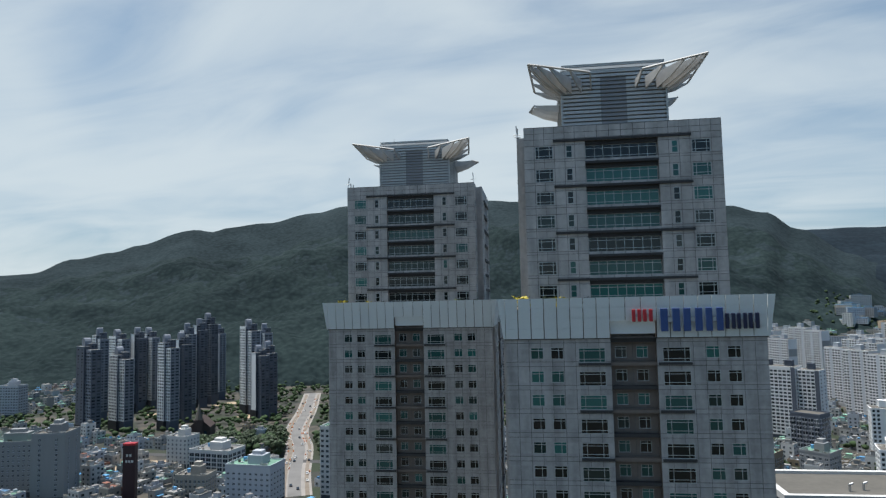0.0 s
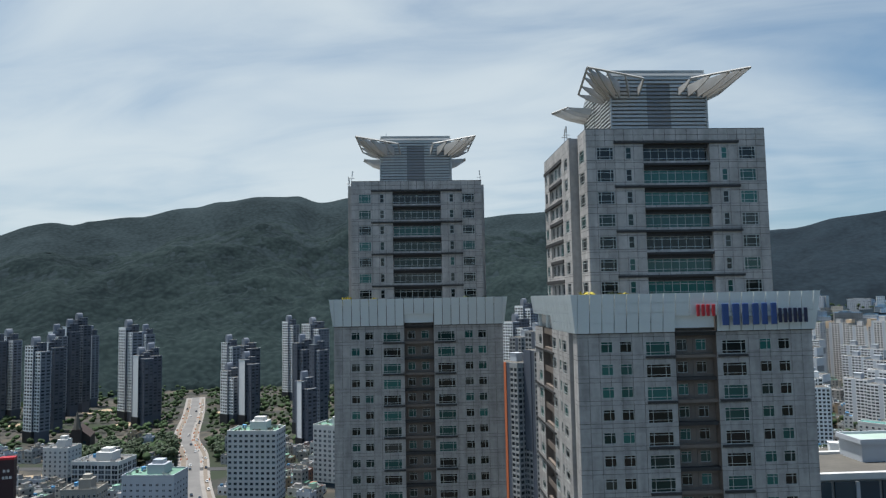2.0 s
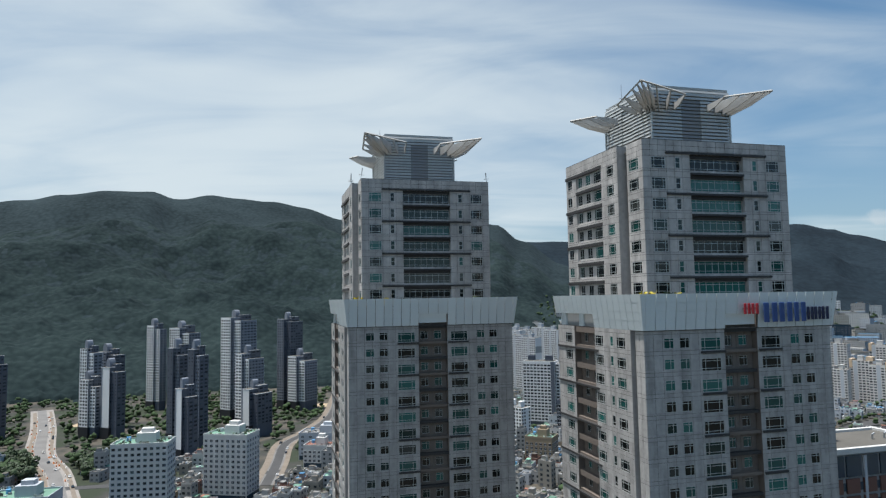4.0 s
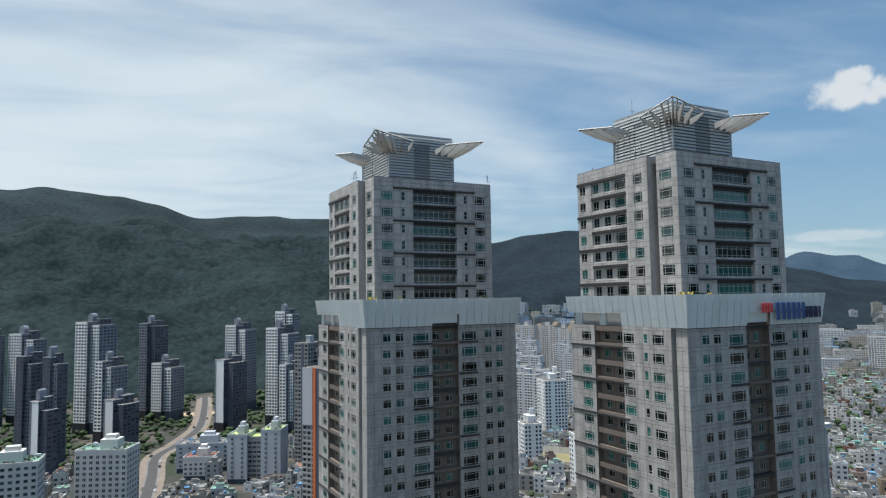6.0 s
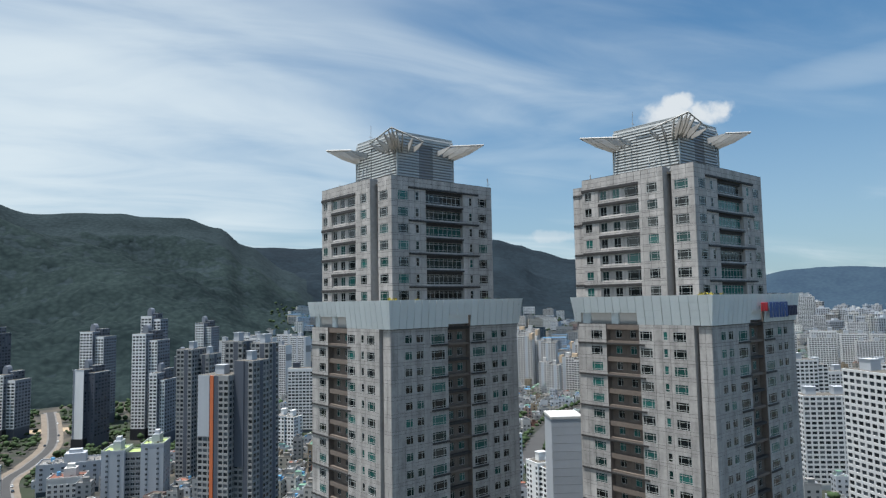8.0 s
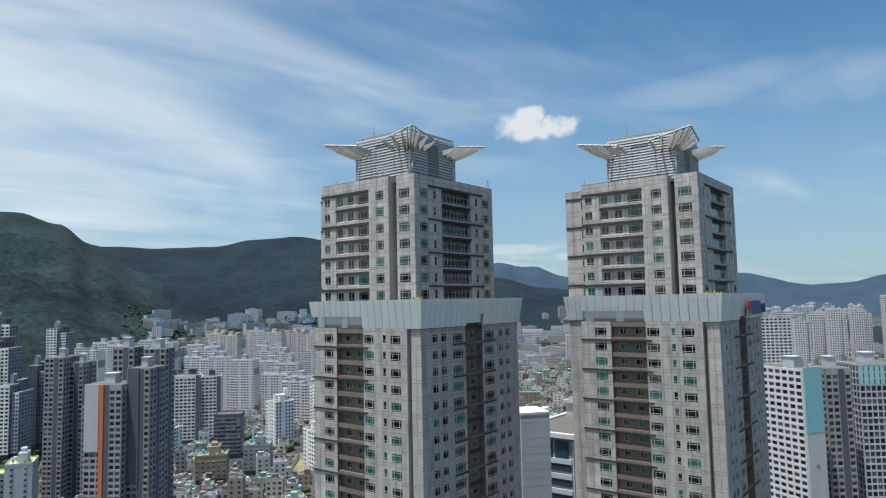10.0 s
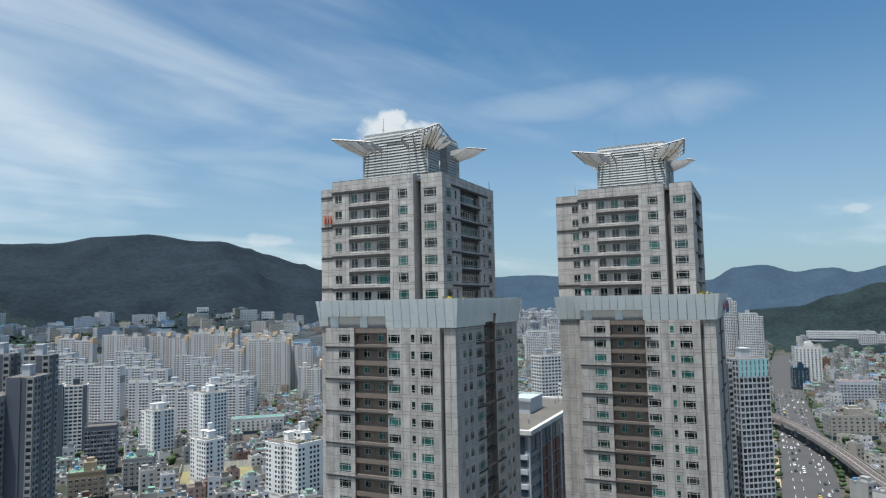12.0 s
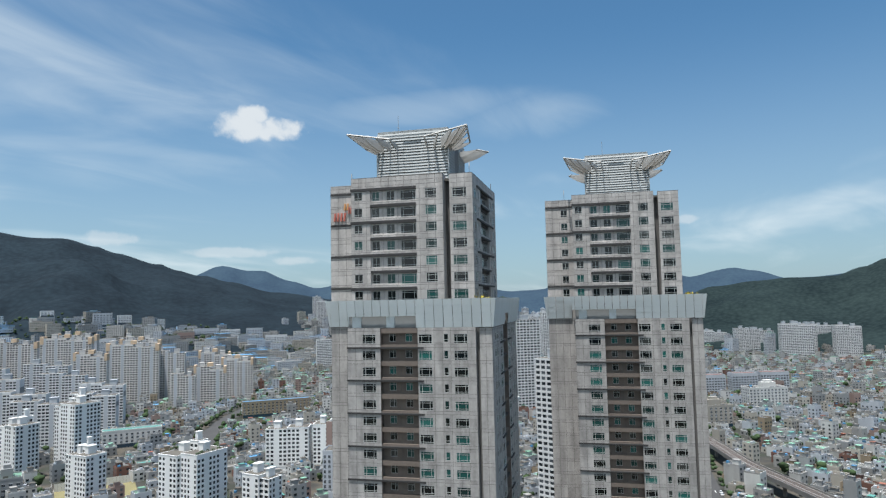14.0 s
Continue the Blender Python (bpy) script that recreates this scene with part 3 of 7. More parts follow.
def build_tower(wing_windows):
    """One tower: main block and narrower rear wing; only one of the two has windows in the rear wing."""
    tower = thing("apartment_tower", "grey granite-clad apartment tower with white band and louvred crown", "tower", group="twin towers")
    heads = [TOP_SILL - FLOOR * k for k in range(DETAIL)]
    low = TOP_SILL - FLOOR * DETAIL + 0.5
    lows = [low - 0.5 - FLOOR * k for k in range(19)]
    zj = [z + 0.55 for z in heads] + [z - 1.75 for z in heads]
    front = lambda u, out, z: Vector((u, -out, z))
    left = lambda u, out, z: Vector((-15.86 - out, u, z))
    right = lambda u, out, z: Vector((15.86 + out, u, z))
    # front wall of the lower block, split by the brown recess
    for s, spec in ((-1, FRONT_WIN[:3]), (1, FRONT_WIN[3:])):
        bm = bmesh.new()
        a, b = (-15.45, -2.69) if s < 0 else (2.69, 15.45)
        holes = window_row(spec, heads)
        facade(bm, front, a, b, low, BAND0, holes, spaced(a, b, 1.42), zj)
        facade(bm, front, a, b, 0, low, window_row(spec, lows), [], [])
        part("front_wall", bm, [STONE, JOINT], tower, "weathered grey stone cladding")
        fill(tower, holes, front, 0)
        # dark ledge under the wide windows, every second storey
        wide = spec[2] if s < 0 else spec[0]
        for k in range(0, DETAIL, 2):
            bm = bmesh.new()
            z = heads[k] - 2.2
            box(bm, wide[0] - 0.05 - 0.5 * (s > 0), wide[0] + wide[1] + 0.15 + 0.5 * (s < 0), -0.24, 0.02, z, z + 0.3)
            part("ledge", bm, LEDGE_AND_SHADE, tower)
    # brown recess of the front
    rec = lambda u, out, z: Vector((u, 1.1 - out, z))
    holes = [(u, u + 1.38, z - 1.42, z, 0.25, 0) for u in (-2.1, 0.45) for z in heads]
    bm = bmesh.new()
    facade(bm, rec, -2.69, 2.69, low, BAND0 + 2.05, holes, [-1.35, 0, 1.35], zj)
    facade(bm, rec, -2.69, 2.69, 0, low, [], [], [])
    for s in (-1, 1):
        hull(bm, [Vector((2.69 * s, y, z)) for y, z in ((0, 0), (1.1, 0), (1.1, 115.05), (0, 115.05))], ((0, 1, 2, 3),), 0)
    part("front_recess", bm, [BROWN, JOINT], tower, "brown granite recess")
    fill(tower, holes, rec, 0, 0.15)
    for k in range(DETAIL + 1):
        bm = bmesh.new()
        z = TOP_SILL + 0.55 - FLOOR * k
        box(bm, -2.69, 2.69, 0.25, 1.12, z, z + 0.42)
        # Every second ledge is coloured dark to paint a loggia's shadow gap.
        part("ledge", bm, LEDGE_AND_SHADE if k % 2 == 0 else BROWN, tower)
    # the two long sides
    for s, at in ((-1, left), (1, right)):
        turn = radians(-90 if s < 0 else 90)
        bm = bmesh.new()
        holes = window_row(SIDE_WIN, heads)
        near = [h for h in holes if h[0] < 13]
        far = [h for h in holes if h[0] > 13]
        facade(bm, at, 2.75, 13.1, low, BAND0, near, spaced(2.75, 13.1, 1.45), zj)
        facade(bm, at, 19.9, MAIN_END, low, BAND0, far, spaced(19.9, MAIN_END, 1.45), zj)
        lowrow = window_row(SIDE_WIN, lows)
        facade(bm, at, 2.75, 13.1, 0, low, [h for h in lowrow if h[0] < 13], [], [])
        facade(bm, at, 19.9, MAIN_END, 0, low, [h for h in lowrow if h[0] > 13], [], [])
        part("side_wall", bm, [STONE, JOINT], tower, "weathered grey stone cladding")
        fill(tower, holes if s < 0 else [h for h in holes if h[2] > TOP_SILL - FLOOR * 9], at, turn)
        # corner pier and the groove beside it, and the set-back wing at the rear
        bm = bmesh.new()
        pier = lambda u, out, z: Vector((s * (15.45 + out), u, z))
        facade(bm, pier, 0, 2.2, low, BAND0, [], [0, 1.1, 2.2], zj)
        facade(bm, pier, 0, 2.2, 0, low, [], [], [])
        for u in (2.2, 2.75):
            hull(bm, [Vector((s * x, u, z)) for x, z in ((14.9, 0), (15.86 if u > 2.5 else 15.45, 0), (15.86 if u > 2.5 else 15.45, BAND0), (14.9, BAND0))], ((0, 1, 2, 3),), 0)
        hull(bm, [Vector((s * 14.9, u, z)) for u, z in ((2.2, 0), (2.75, 0), (2.75, BAND0), (2.2, BAND0))], ((0, 1, 2, 3),), 1)
        part("corner_pier", bm, [STONE, JOINT], tower, "slim stone pier with a dark groove")
        bm = bmesh.new()
        wing = lambda u, out, z: Vector((s * (WING + out), u, z))
        facade(bm, wing, MAIN_END, DEEP, low, BAND0 + 4, [], spaced(MAIN_END, DEEP, 1.45), zj)
        facade(bm, wing, MAIN_END, DEEP, 0, low, [], [], [])
        hull(bm, [Vector((s * x, MAIN_END, z)) for x, z in ((WING, 0), (15.86, 0), (15.86, BAND0), (WING, BAND0))], ((0, 1, 2, 3),), 0)
        part("rear_wing", bm, [STONE, JOINT], tower)
        # brown recess of the side
        rec = lambda u, out, z: Vector((s * (14.75 + out), u, z))
        holes = [(u, u + w, z - 1.35, z, 0.2, 0) for u, w in ((14.4, 1.25), (17.4, 1.25)) for z in heads]
        bm = bmesh.new()
        facade(bm, rec, 13.1, 19.9, low, BAND0 + 1.4, holes, spaced(13.1, 19.9, 1.7), [])
        facade(bm, rec, 13.1, 19.9, 0, low, [], [], [])
        for u in (13.1, 19.9):
            hull(bm, [Vector((s * x, u, z)) for x, z in ((14.75, 0), (15.86, 0), (15.86, BAND0), (14.75, BAND0))], ((0, 1, 2, 3),), 0)
        part("side_recess", bm, [BROWN, JOINT], tower, "brown granite recess")
        fill(tower, holes if s < 0 else [h for h in holes if h[2] > TOP_SILL - FLOOR * 9], rec, turn, 0.12)
        for k in range(DETAIL + 1):
            z = TOP_SILL + 0.75 - FLOOR * k
            bm = bmesh.new()
            x0, x1 = (14.75, 15.6) if s > 0 else (-15.6, -14.75)
            box(bm, x0, x1, 13.1, 19.9, z - 0.6, z + 0.25)
            part("spandrel", bm, BROWN, tower)
            if k % 2 == 1:
                bm = bmesh.new()
                lo, hi = sorted((s * 14.7, s * 16.0))
                box(bm, lo, hi, 12.0, MAIN_END + 0.1, z - 0.42, z - 0.12)
                part("ledge", bm, LEDGE_AND_SHADE, tower, "dark stone ledge")
    bm = bmesh.new()
    hull(bm, [Vector((x, DEEP, z)) for x, z in ((-WING, 0), (WING, 0), (WING, BAND1), (-WING, BAND1))], ((1, 0, 3, 2),))
    part("rear_wall", bm, STONE, tower)
    # solid storeys behind the cladding, so that nothing shows through
    bm = bmesh.new()
    box(bm, -14.5, 14.5, 1.5, MAIN_END - 0.4, 0, 116.4)
    box(bm, -WING + 0.3, WING - 0.3, MAIN_END - 0.4, DEEP - 0.5, 0, 116.4)
    part("core", bm, JOINT, tower)
    bm = bmesh.new()
    box(bm, -15.3, 15.3, 0.6, MAIN_END - 0.1, 116.4, 116.65)
    box(bm, -WING + 0.1, WING - 0.1, MAIN_END - 0.1, DEEP - 0.1, 116.4, 116.65)
    part("terrace", bm, ROOF_GREY, tower, "grey roof terrace")

    # white flared band: panels along each face
    def band_panel(a, b, z0, z1, at, z0f=BAND0, z1f=BAND1):
        f = lambda z: 0.28 + 0.62 * (z - z0f) / (z1f - z0f)
        bm = bmesh.new()
        g = 0.055
        prof = [(z0, 0.0)]
        for r in (BAND0 + 1.25, BAND0 + 2.5, BAND0 + 3.75):
            if z0 + 0.1 < r < z1:
                prof += [(r - 0.055, 0.0), (r - 0.055, -0.09), (r + 0.055, -0.09), (r + 0.055, 0.0)]
        prof += [(z1, 0.0), (z1, -0.25), (z0, -0.25)]
        k = len(prof)
        pts = [at(u, f(z) + o, z) for u in (a + g, b - g) for z, o in prof]
        hull(bm, pts, (tuple(range(k)), tuple(range(2 * k - 1, k - 1, -1)), *[(i, (i + 1) % k, k + (i + 1) % k, k + i) for i in range(k)]))
        bmesh.ops.recalc_face_normals(bm, faces=bm.faces)
        part("band_panel", bm, WHITE_METAL, tower)

    back = lambda u, out, z: Vector((u, DEEP + out, z))
    bleft = lambda u, out, z: Vector((-15.45 - out, u, z))
    bright = lambda u, out, z: Vector((15.45 + out, u, z))
    us = spaced(-15.45, -2.75, 1.6) + spaced(-2.75, 2.75, 1.85)[1:] + spaced(2.75, 15.45, 1.6)[1:]
    for a, b in zip(us, us[1:]):
        band_panel(a, b, 115.05 if abs(a + b) / 2 < 2.75 else BAND0, BAND1, front)
        if abs(a + b) / 2 < WING:
            band_panel(a, b, BAND0, BAND1, back)
    us = spaced(0, 13.4, 1.6) + spaced(13.4, MAIN_END, 1.6)[1:]
    for a, b in zip(us, us[1:]):
        for at in (bleft, bright):
            band_panel(a, b, 115.05 if (a + b) / 2 > 13.4 else BAND0, BAND1, at)
    for s in (-1, 1):
        us = spaced(WING + 0.95, 15.45, 1.6)
        for a, b in zip(us, us[1:]):
            band_panel(a, b, 115.05, BAND1, lambda u, out, z: Vector((s * u, MAIN_END + out, z)))
        us = spaced(MAIN_END + 0.95, DEEP, 1.6)
        for a, b in zip(us, us[1:]):
            band_panel(a, b, BAND0, BAND1, lambda u, out, z: Vector((s * (WING + out), u, z)))
    # mitred corner panels
    for sx, sy, cx, cy, zb, fb in ((-1, -1, 15.45, 0, BAND0, 0.28), (1, -1, 15.45, 0, BAND0, 0.28), (-1, 1, 15.45, MAIN_END, 115.05, 0.54), (1, 1, 15.45, MAIN_END, 115.05, 0.54),
                                   (-1, 1, WING, DEEP, BAND0, 0.28), (1, 1, WING, DEEP, BAND0, 0.28)):
        bm = bmesh.new()
        pts = []
        for o in (0.0, -0.25):
            for z, f in ((zb, fb), (BAND1, 0.9)):
                pts += [Vector((sx * cx, cy + sy * (f + o), z)), Vector((sx * (cx + f + o), cy, z))]
        mid = [Vector((sx * (cx + f), cy + sy * f, z)) for z, f in ((zb, fb), (BAND1, 0.9))]
        hull(bm, pts[:4] + mid, ((0, 4, 5, 2), (4, 1, 3, 5)))
        hull(bm, [pts[2], mid[1], pts[3], Vector((sx * (cx - 0.25), cy - sy * 0.25, BAND1))], ((0, 1, 2, 3),))
        bmesh.ops.recalc_face_normals(bm, faces=bm.faces)
        part("band_corner", bm, WHITE_METAL, tower)
    for s in (-1, 1):
        bm = bmesh.new()
        lo, hi = sorted((s * 14.6, s * 15.2))
        box(bm, lo, hi, 13.4, MAIN_END - 0.1, BAND0 - 0.1, 115.2)
        part("band_recess", bm, SLOT_GREY, tower, "grey panels behind the slot in the band")
        for y0, y1 in ((23.6, 25.3), (17.4, 18.9)):
            bm = bmesh.new()
            lo, hi = sorted((s * 15.1, s * 15.5))
            box(bm, lo, hi, y0, y1, BAND0 - 0.05, 115.1)
            part("slot_pier", bm, WHITE_METAL, tower, "white panel standing in the slot")
    bm = bmesh.new()
    box(bm, -2.68, 2.68, 0.3, 1.0, BAND0 + 0.45, 115.15)
    part("band_recess", bm, WHITE_METAL, tower, "pale panels behind the slot in the band")
    for z in (BAND0 - 0.1, 117.7):
        for x0, x1, y0, y1 in ((-15.6, 15.6, -0.2, 0.25), (-15.6, -15.2, 0.25, MAIN_END), (15.2, 15.6, 0.25, MAIN_END)):
            bm = bmesh.new()
            box(bm, x0, x1, y0, y1, z, z + 0.14)
            part("band_rail", bm, LEDGE_AND_SHADE, tower)

    # upper block
    uh = [UP_HEAD - UP_FLOOR * k for k in range(7)]
    zj = [z + 0.95 for z in uh] + [z + 0.1 for z in uh] + [z - 1.75 for z in uh] + [139.6]
    upf = lambda u, out, z: Vector((u, 3.4 - out, z))
    KINDS[4] = (1.67, (0.2, 0.8), (0.24, 0.76), 0.0)
    KINDS[5] = (1.6, (), (0.5,), 0.0)
    KINDS[6] = (1.8, (0.13, 0.25, 0.38, 0.5, 0.62, 0.75, 0.87), (0.22, 0.78), 0.0)
    KINDS[7] = (1.9, (0.17, 0.83), (0.2, 0.8), 0.1)
    KINDS[8] = (1.6, (0.5,), (0.25,), 0.0)
    for a, b, spec in ((-12.5, -4.6, [(-11.05, 2.3, 4), (-7.05, 0.78, 5)]), (4.6, 12.5, [(6.27, 0.78, 5), (8.75, 2.3, 4)])):
        bm = bmesh.new()
        holes = window_row(spec, uh)
        facade(bm, upf, a, b, 116.6, ROOF, holes, spaced(a, b, 1.4), zj, panel=0)
        part("upper_front_wall", bm, [STONE_UP, JOINT], tower, "grey granite cladding")
        fill(tower, holes, upf, 0)
    # the middle bay: set-back glazing between spandrels, deep shadow gaps above coloured dark
    bm = bmesh.new()
    facade(bm, upf, -4.6, 4.6, 138.35, ROOF, [], [-3.07, -1.53, 0, 1.53, 3.07], zj)
    for z in uh:
        sp = bmesh.new()
        facade(sp, upf, -4.6, 4.6, z - 2.5 if z - 2.5 > 116.6 else 116.6, z - 1.88, [], [-3.07, -1.53, 0, 1.53, 3.07], [])
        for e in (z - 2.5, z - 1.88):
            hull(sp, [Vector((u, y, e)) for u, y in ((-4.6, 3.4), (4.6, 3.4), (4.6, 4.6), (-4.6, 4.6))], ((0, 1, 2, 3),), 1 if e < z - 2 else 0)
        part("spandrel", sp, [STONE_UP, LEDGE_AND_SHADE], tower)
        # Dark box stands in for the recess shadow above the glass.
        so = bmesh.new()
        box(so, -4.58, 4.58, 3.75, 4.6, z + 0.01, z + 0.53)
        part("soffit", so, LEDGE_AND_SHADE, tower)
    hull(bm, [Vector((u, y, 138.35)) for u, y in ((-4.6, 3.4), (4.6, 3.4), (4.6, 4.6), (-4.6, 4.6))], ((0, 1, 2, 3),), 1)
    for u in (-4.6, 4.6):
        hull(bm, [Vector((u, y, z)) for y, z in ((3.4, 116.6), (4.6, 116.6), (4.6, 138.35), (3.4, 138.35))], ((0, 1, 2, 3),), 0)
    # Back wall takes the same shadow-dark colour.
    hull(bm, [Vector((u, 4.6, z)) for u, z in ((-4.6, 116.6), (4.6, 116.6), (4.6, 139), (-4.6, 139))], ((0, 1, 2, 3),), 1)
    part("middle_bay", bm, [STONE_UP, LEDGE_AND_SHADE], tower, "recessed glazed bay")
    bayf = lambda u, out, z: Vector((u, 4.0 - out, z))
    fill(tower, [(-4.55, 4.55, z - 1.88, z, 0.2, 6) for z in uh], bayf, 0, 0.1)
    for k, z in enumerate([138.35 - UP_FLOOR * j for j in range(7)]):
        bm = bmesh.new()
        w = 8.7 if k % 2 == 0 else 4.6
        box(bm, -w, w, 3.15, 3.42, z + 0.02, z + 0.34)
        part("ledge", bm, LEDGE_AND_SHADE, tower, "dark ledge")
    for s in (-1, 1):
        turn = radians(-90 if s < 0 else 90)
        cornerw = lambda u, out, z: Vector((s * (12.5 + out), u, z))
        mainw = lambda u, out, z: Vector((s * (13.55 + out), u, z))
        wingw = lambda u, out, z: Vector((s * (WING + out), u, z))
        bm = bmesh.new()
        holes = window_row([(4.5, 2.6, 4)], uh)
        facade(bm, cornerw, 3.4, 7.65, 116.6, ROOF, holes, spaced(3.4, 7.65, 1.42), zj)
        hull(bm, [Vector((s * x, 7.65, z)) for x, z in ((11.2, 116.6), (12.5, 116.6), (12.5, ROOF), (11.2, ROOF))], ((0, 1, 2, 3),), 0)
        hull(bm, [Vector((s * x, 8.6, z)) for x, z in ((11.2, 116.6), (13.55, 116.6), (13.55, ROOF), (11.2, ROOF))], ((0, 1, 2, 3),), 0)
        hull(bm, [Vector((s * 11.2, u, z)) for u, z in ((7.65, 116.6), (8.6, 116.6), (8.6, ROOF - 0.6), (7.65, ROOF - 0.6))], ((0, 1, 2, 3),), 1)
        part("upper_corner_wall", bm, [STONE_UP, JOINT], tower, "grey granite cladding beside a deep slit")
        fill(tower, holes, cornerw, turn)
        bm = bmesh.new()
        spec = [(9.8, 2.1, 4), (23.9, 1.6, 8)]
        holes = window_row(spec, uh)
        bay = [(13.6, 22.35, z - 2.0, z + (0.5 if k % 2 == 0 else 0.35), 0.3) for k, z in enumerate(uh)]
        facade(bm, mainw, 8.6, 26.05, 116.6, ROOF, holes + bay, spaced(8.6, 26.05, 1.45), zj)
        part("upper_side_wall", bm, [STONE_UP, JOINT], tower, "grey granite cladding")
        fill(tower, holes, mainw, turn)
        inner = lambda u, out, z: Vector((s * (13.3 + out), u, z))
        bm = bmesh.new()
        bayholes = [h for z in uh for h in ((13.75, 16.6, z - 1.88, z - 0.05, 0.2, 7), (17.75, 19.3, z - 1.75, z - 0.05, 0.2, 8), (20.65, 22.1, z - 1.75, z - 0.05, 0.2, 8))]
        facade(bm, inner, 13.6, 22.35, 116.6, ROOF - 1.5, bayholes, [17.2, 20.0], [])
        part("upper_side_bay", bm, [STONE_UP, JOINT], tower)
        fill(tower, bayholes, inner, turn, 0.1)
        for k, z in enumerate(uh):
            bm = bmesh.new()
            e = 26.2 if k % 2 == 0 else 22.35
            lo, hi = sorted((s * 13.3, s * 13.68))
            box(bm, lo, hi, 13.6, e, z + 0.12, z + 0.62)
            if k % 2 == 0:
                lo, hi = sorted((s * (WING - 0.1), s * (WING + 0.1)))
                box(bm, lo, hi, 26.2, DEEP, z + 0.45, z + 0.85)
            part("ledge", bm, LEDGE_AND_SHADE, tower, "dark ledge")
        bm = bmesh.new()
        holes = window_row([(27.4, 1.5, 8)], uh) if wing_windows else []
        facade(bm, wingw, 26.05, DEEP, 116.6, 140.15, holes, spaced(26.05, DEEP, 1.45), zj)
        fill(tower, holes, wingw, turn)
        hull(bm, [Vector((s * x, 26.05, z)) for x, z in ((WING, 116.6), (13.55, 116.6), (13.55, ROOF), (WING, ROOF))], ((0, 1, 2, 3),), 0)
        lo, hi = sorted((s * (WING - 0.3), s * (WING + 0.02)))
        box(bm, lo, hi, 26.05, DEEP, 140.15, 140.25)
        part("upper_rear_wing", bm, [STONE_UP, JOINT], tower)
    bm = bmesh.new()
    hull(bm, [Vector((x, DEEP, z)) for x, z in ((-WING, 116.6), (WING, 116.6), (WING, 140.15), (-WING, 140.15))], ((1, 0, 3, 2),))
    hull(bm, [Vector((x, 26.05, z)) for x, z in ((-13.5, 138.9), (13.5, 138.9), (13.5, ROOF), (-13.5, ROOF))], ((1, 0, 3, 2),))
    part("upper_rear_wall", bm, STONE_UP, tower)
    bm = bmesh.new()
    box(bm, -11.1, 11.1, 5.0, 25.8, 116.6, 138.8)
    box(bm, -WING + 0.35, WING - 0.35, 25.8, DEEP - 0.4, 116.6, 139.6)
    part("upper_core", bm, JOINT, tower)
    bm = bmesh.new()
    box(bm, -12.2, 12.2, 3.7, 25.9, 139.2, 139.5)
    part("upper_roof", bm, ROOF_GREY, tower, "grey roof deck")
    bm = bmesh.new()
    box(bm, -12.5, 12.5, 3.4, 3.75, ROOF - 0.02, ROOF + 0.08)
    for s in (-1, 1):
        lo, hi = sorted((s * 12.15, s * 12.5))
        box(bm, lo, hi, 3.75, 7.65, ROOF - 0.02, ROOF + 0.08)
        lo, hi = sorted((s * 13.2, s * 13.55))
        box(bm, lo, hi, 8.6, 26.05, ROOF - 0.02, ROOF + 0.08)
    box(bm, -13.2, 13.2, 25.7, 26.05, ROOF - 0.02, ROOF + 0.08)
    part("coping", bm, JOINT, tower, "dark parapet coping")
    build_crown(tower)
    return tower


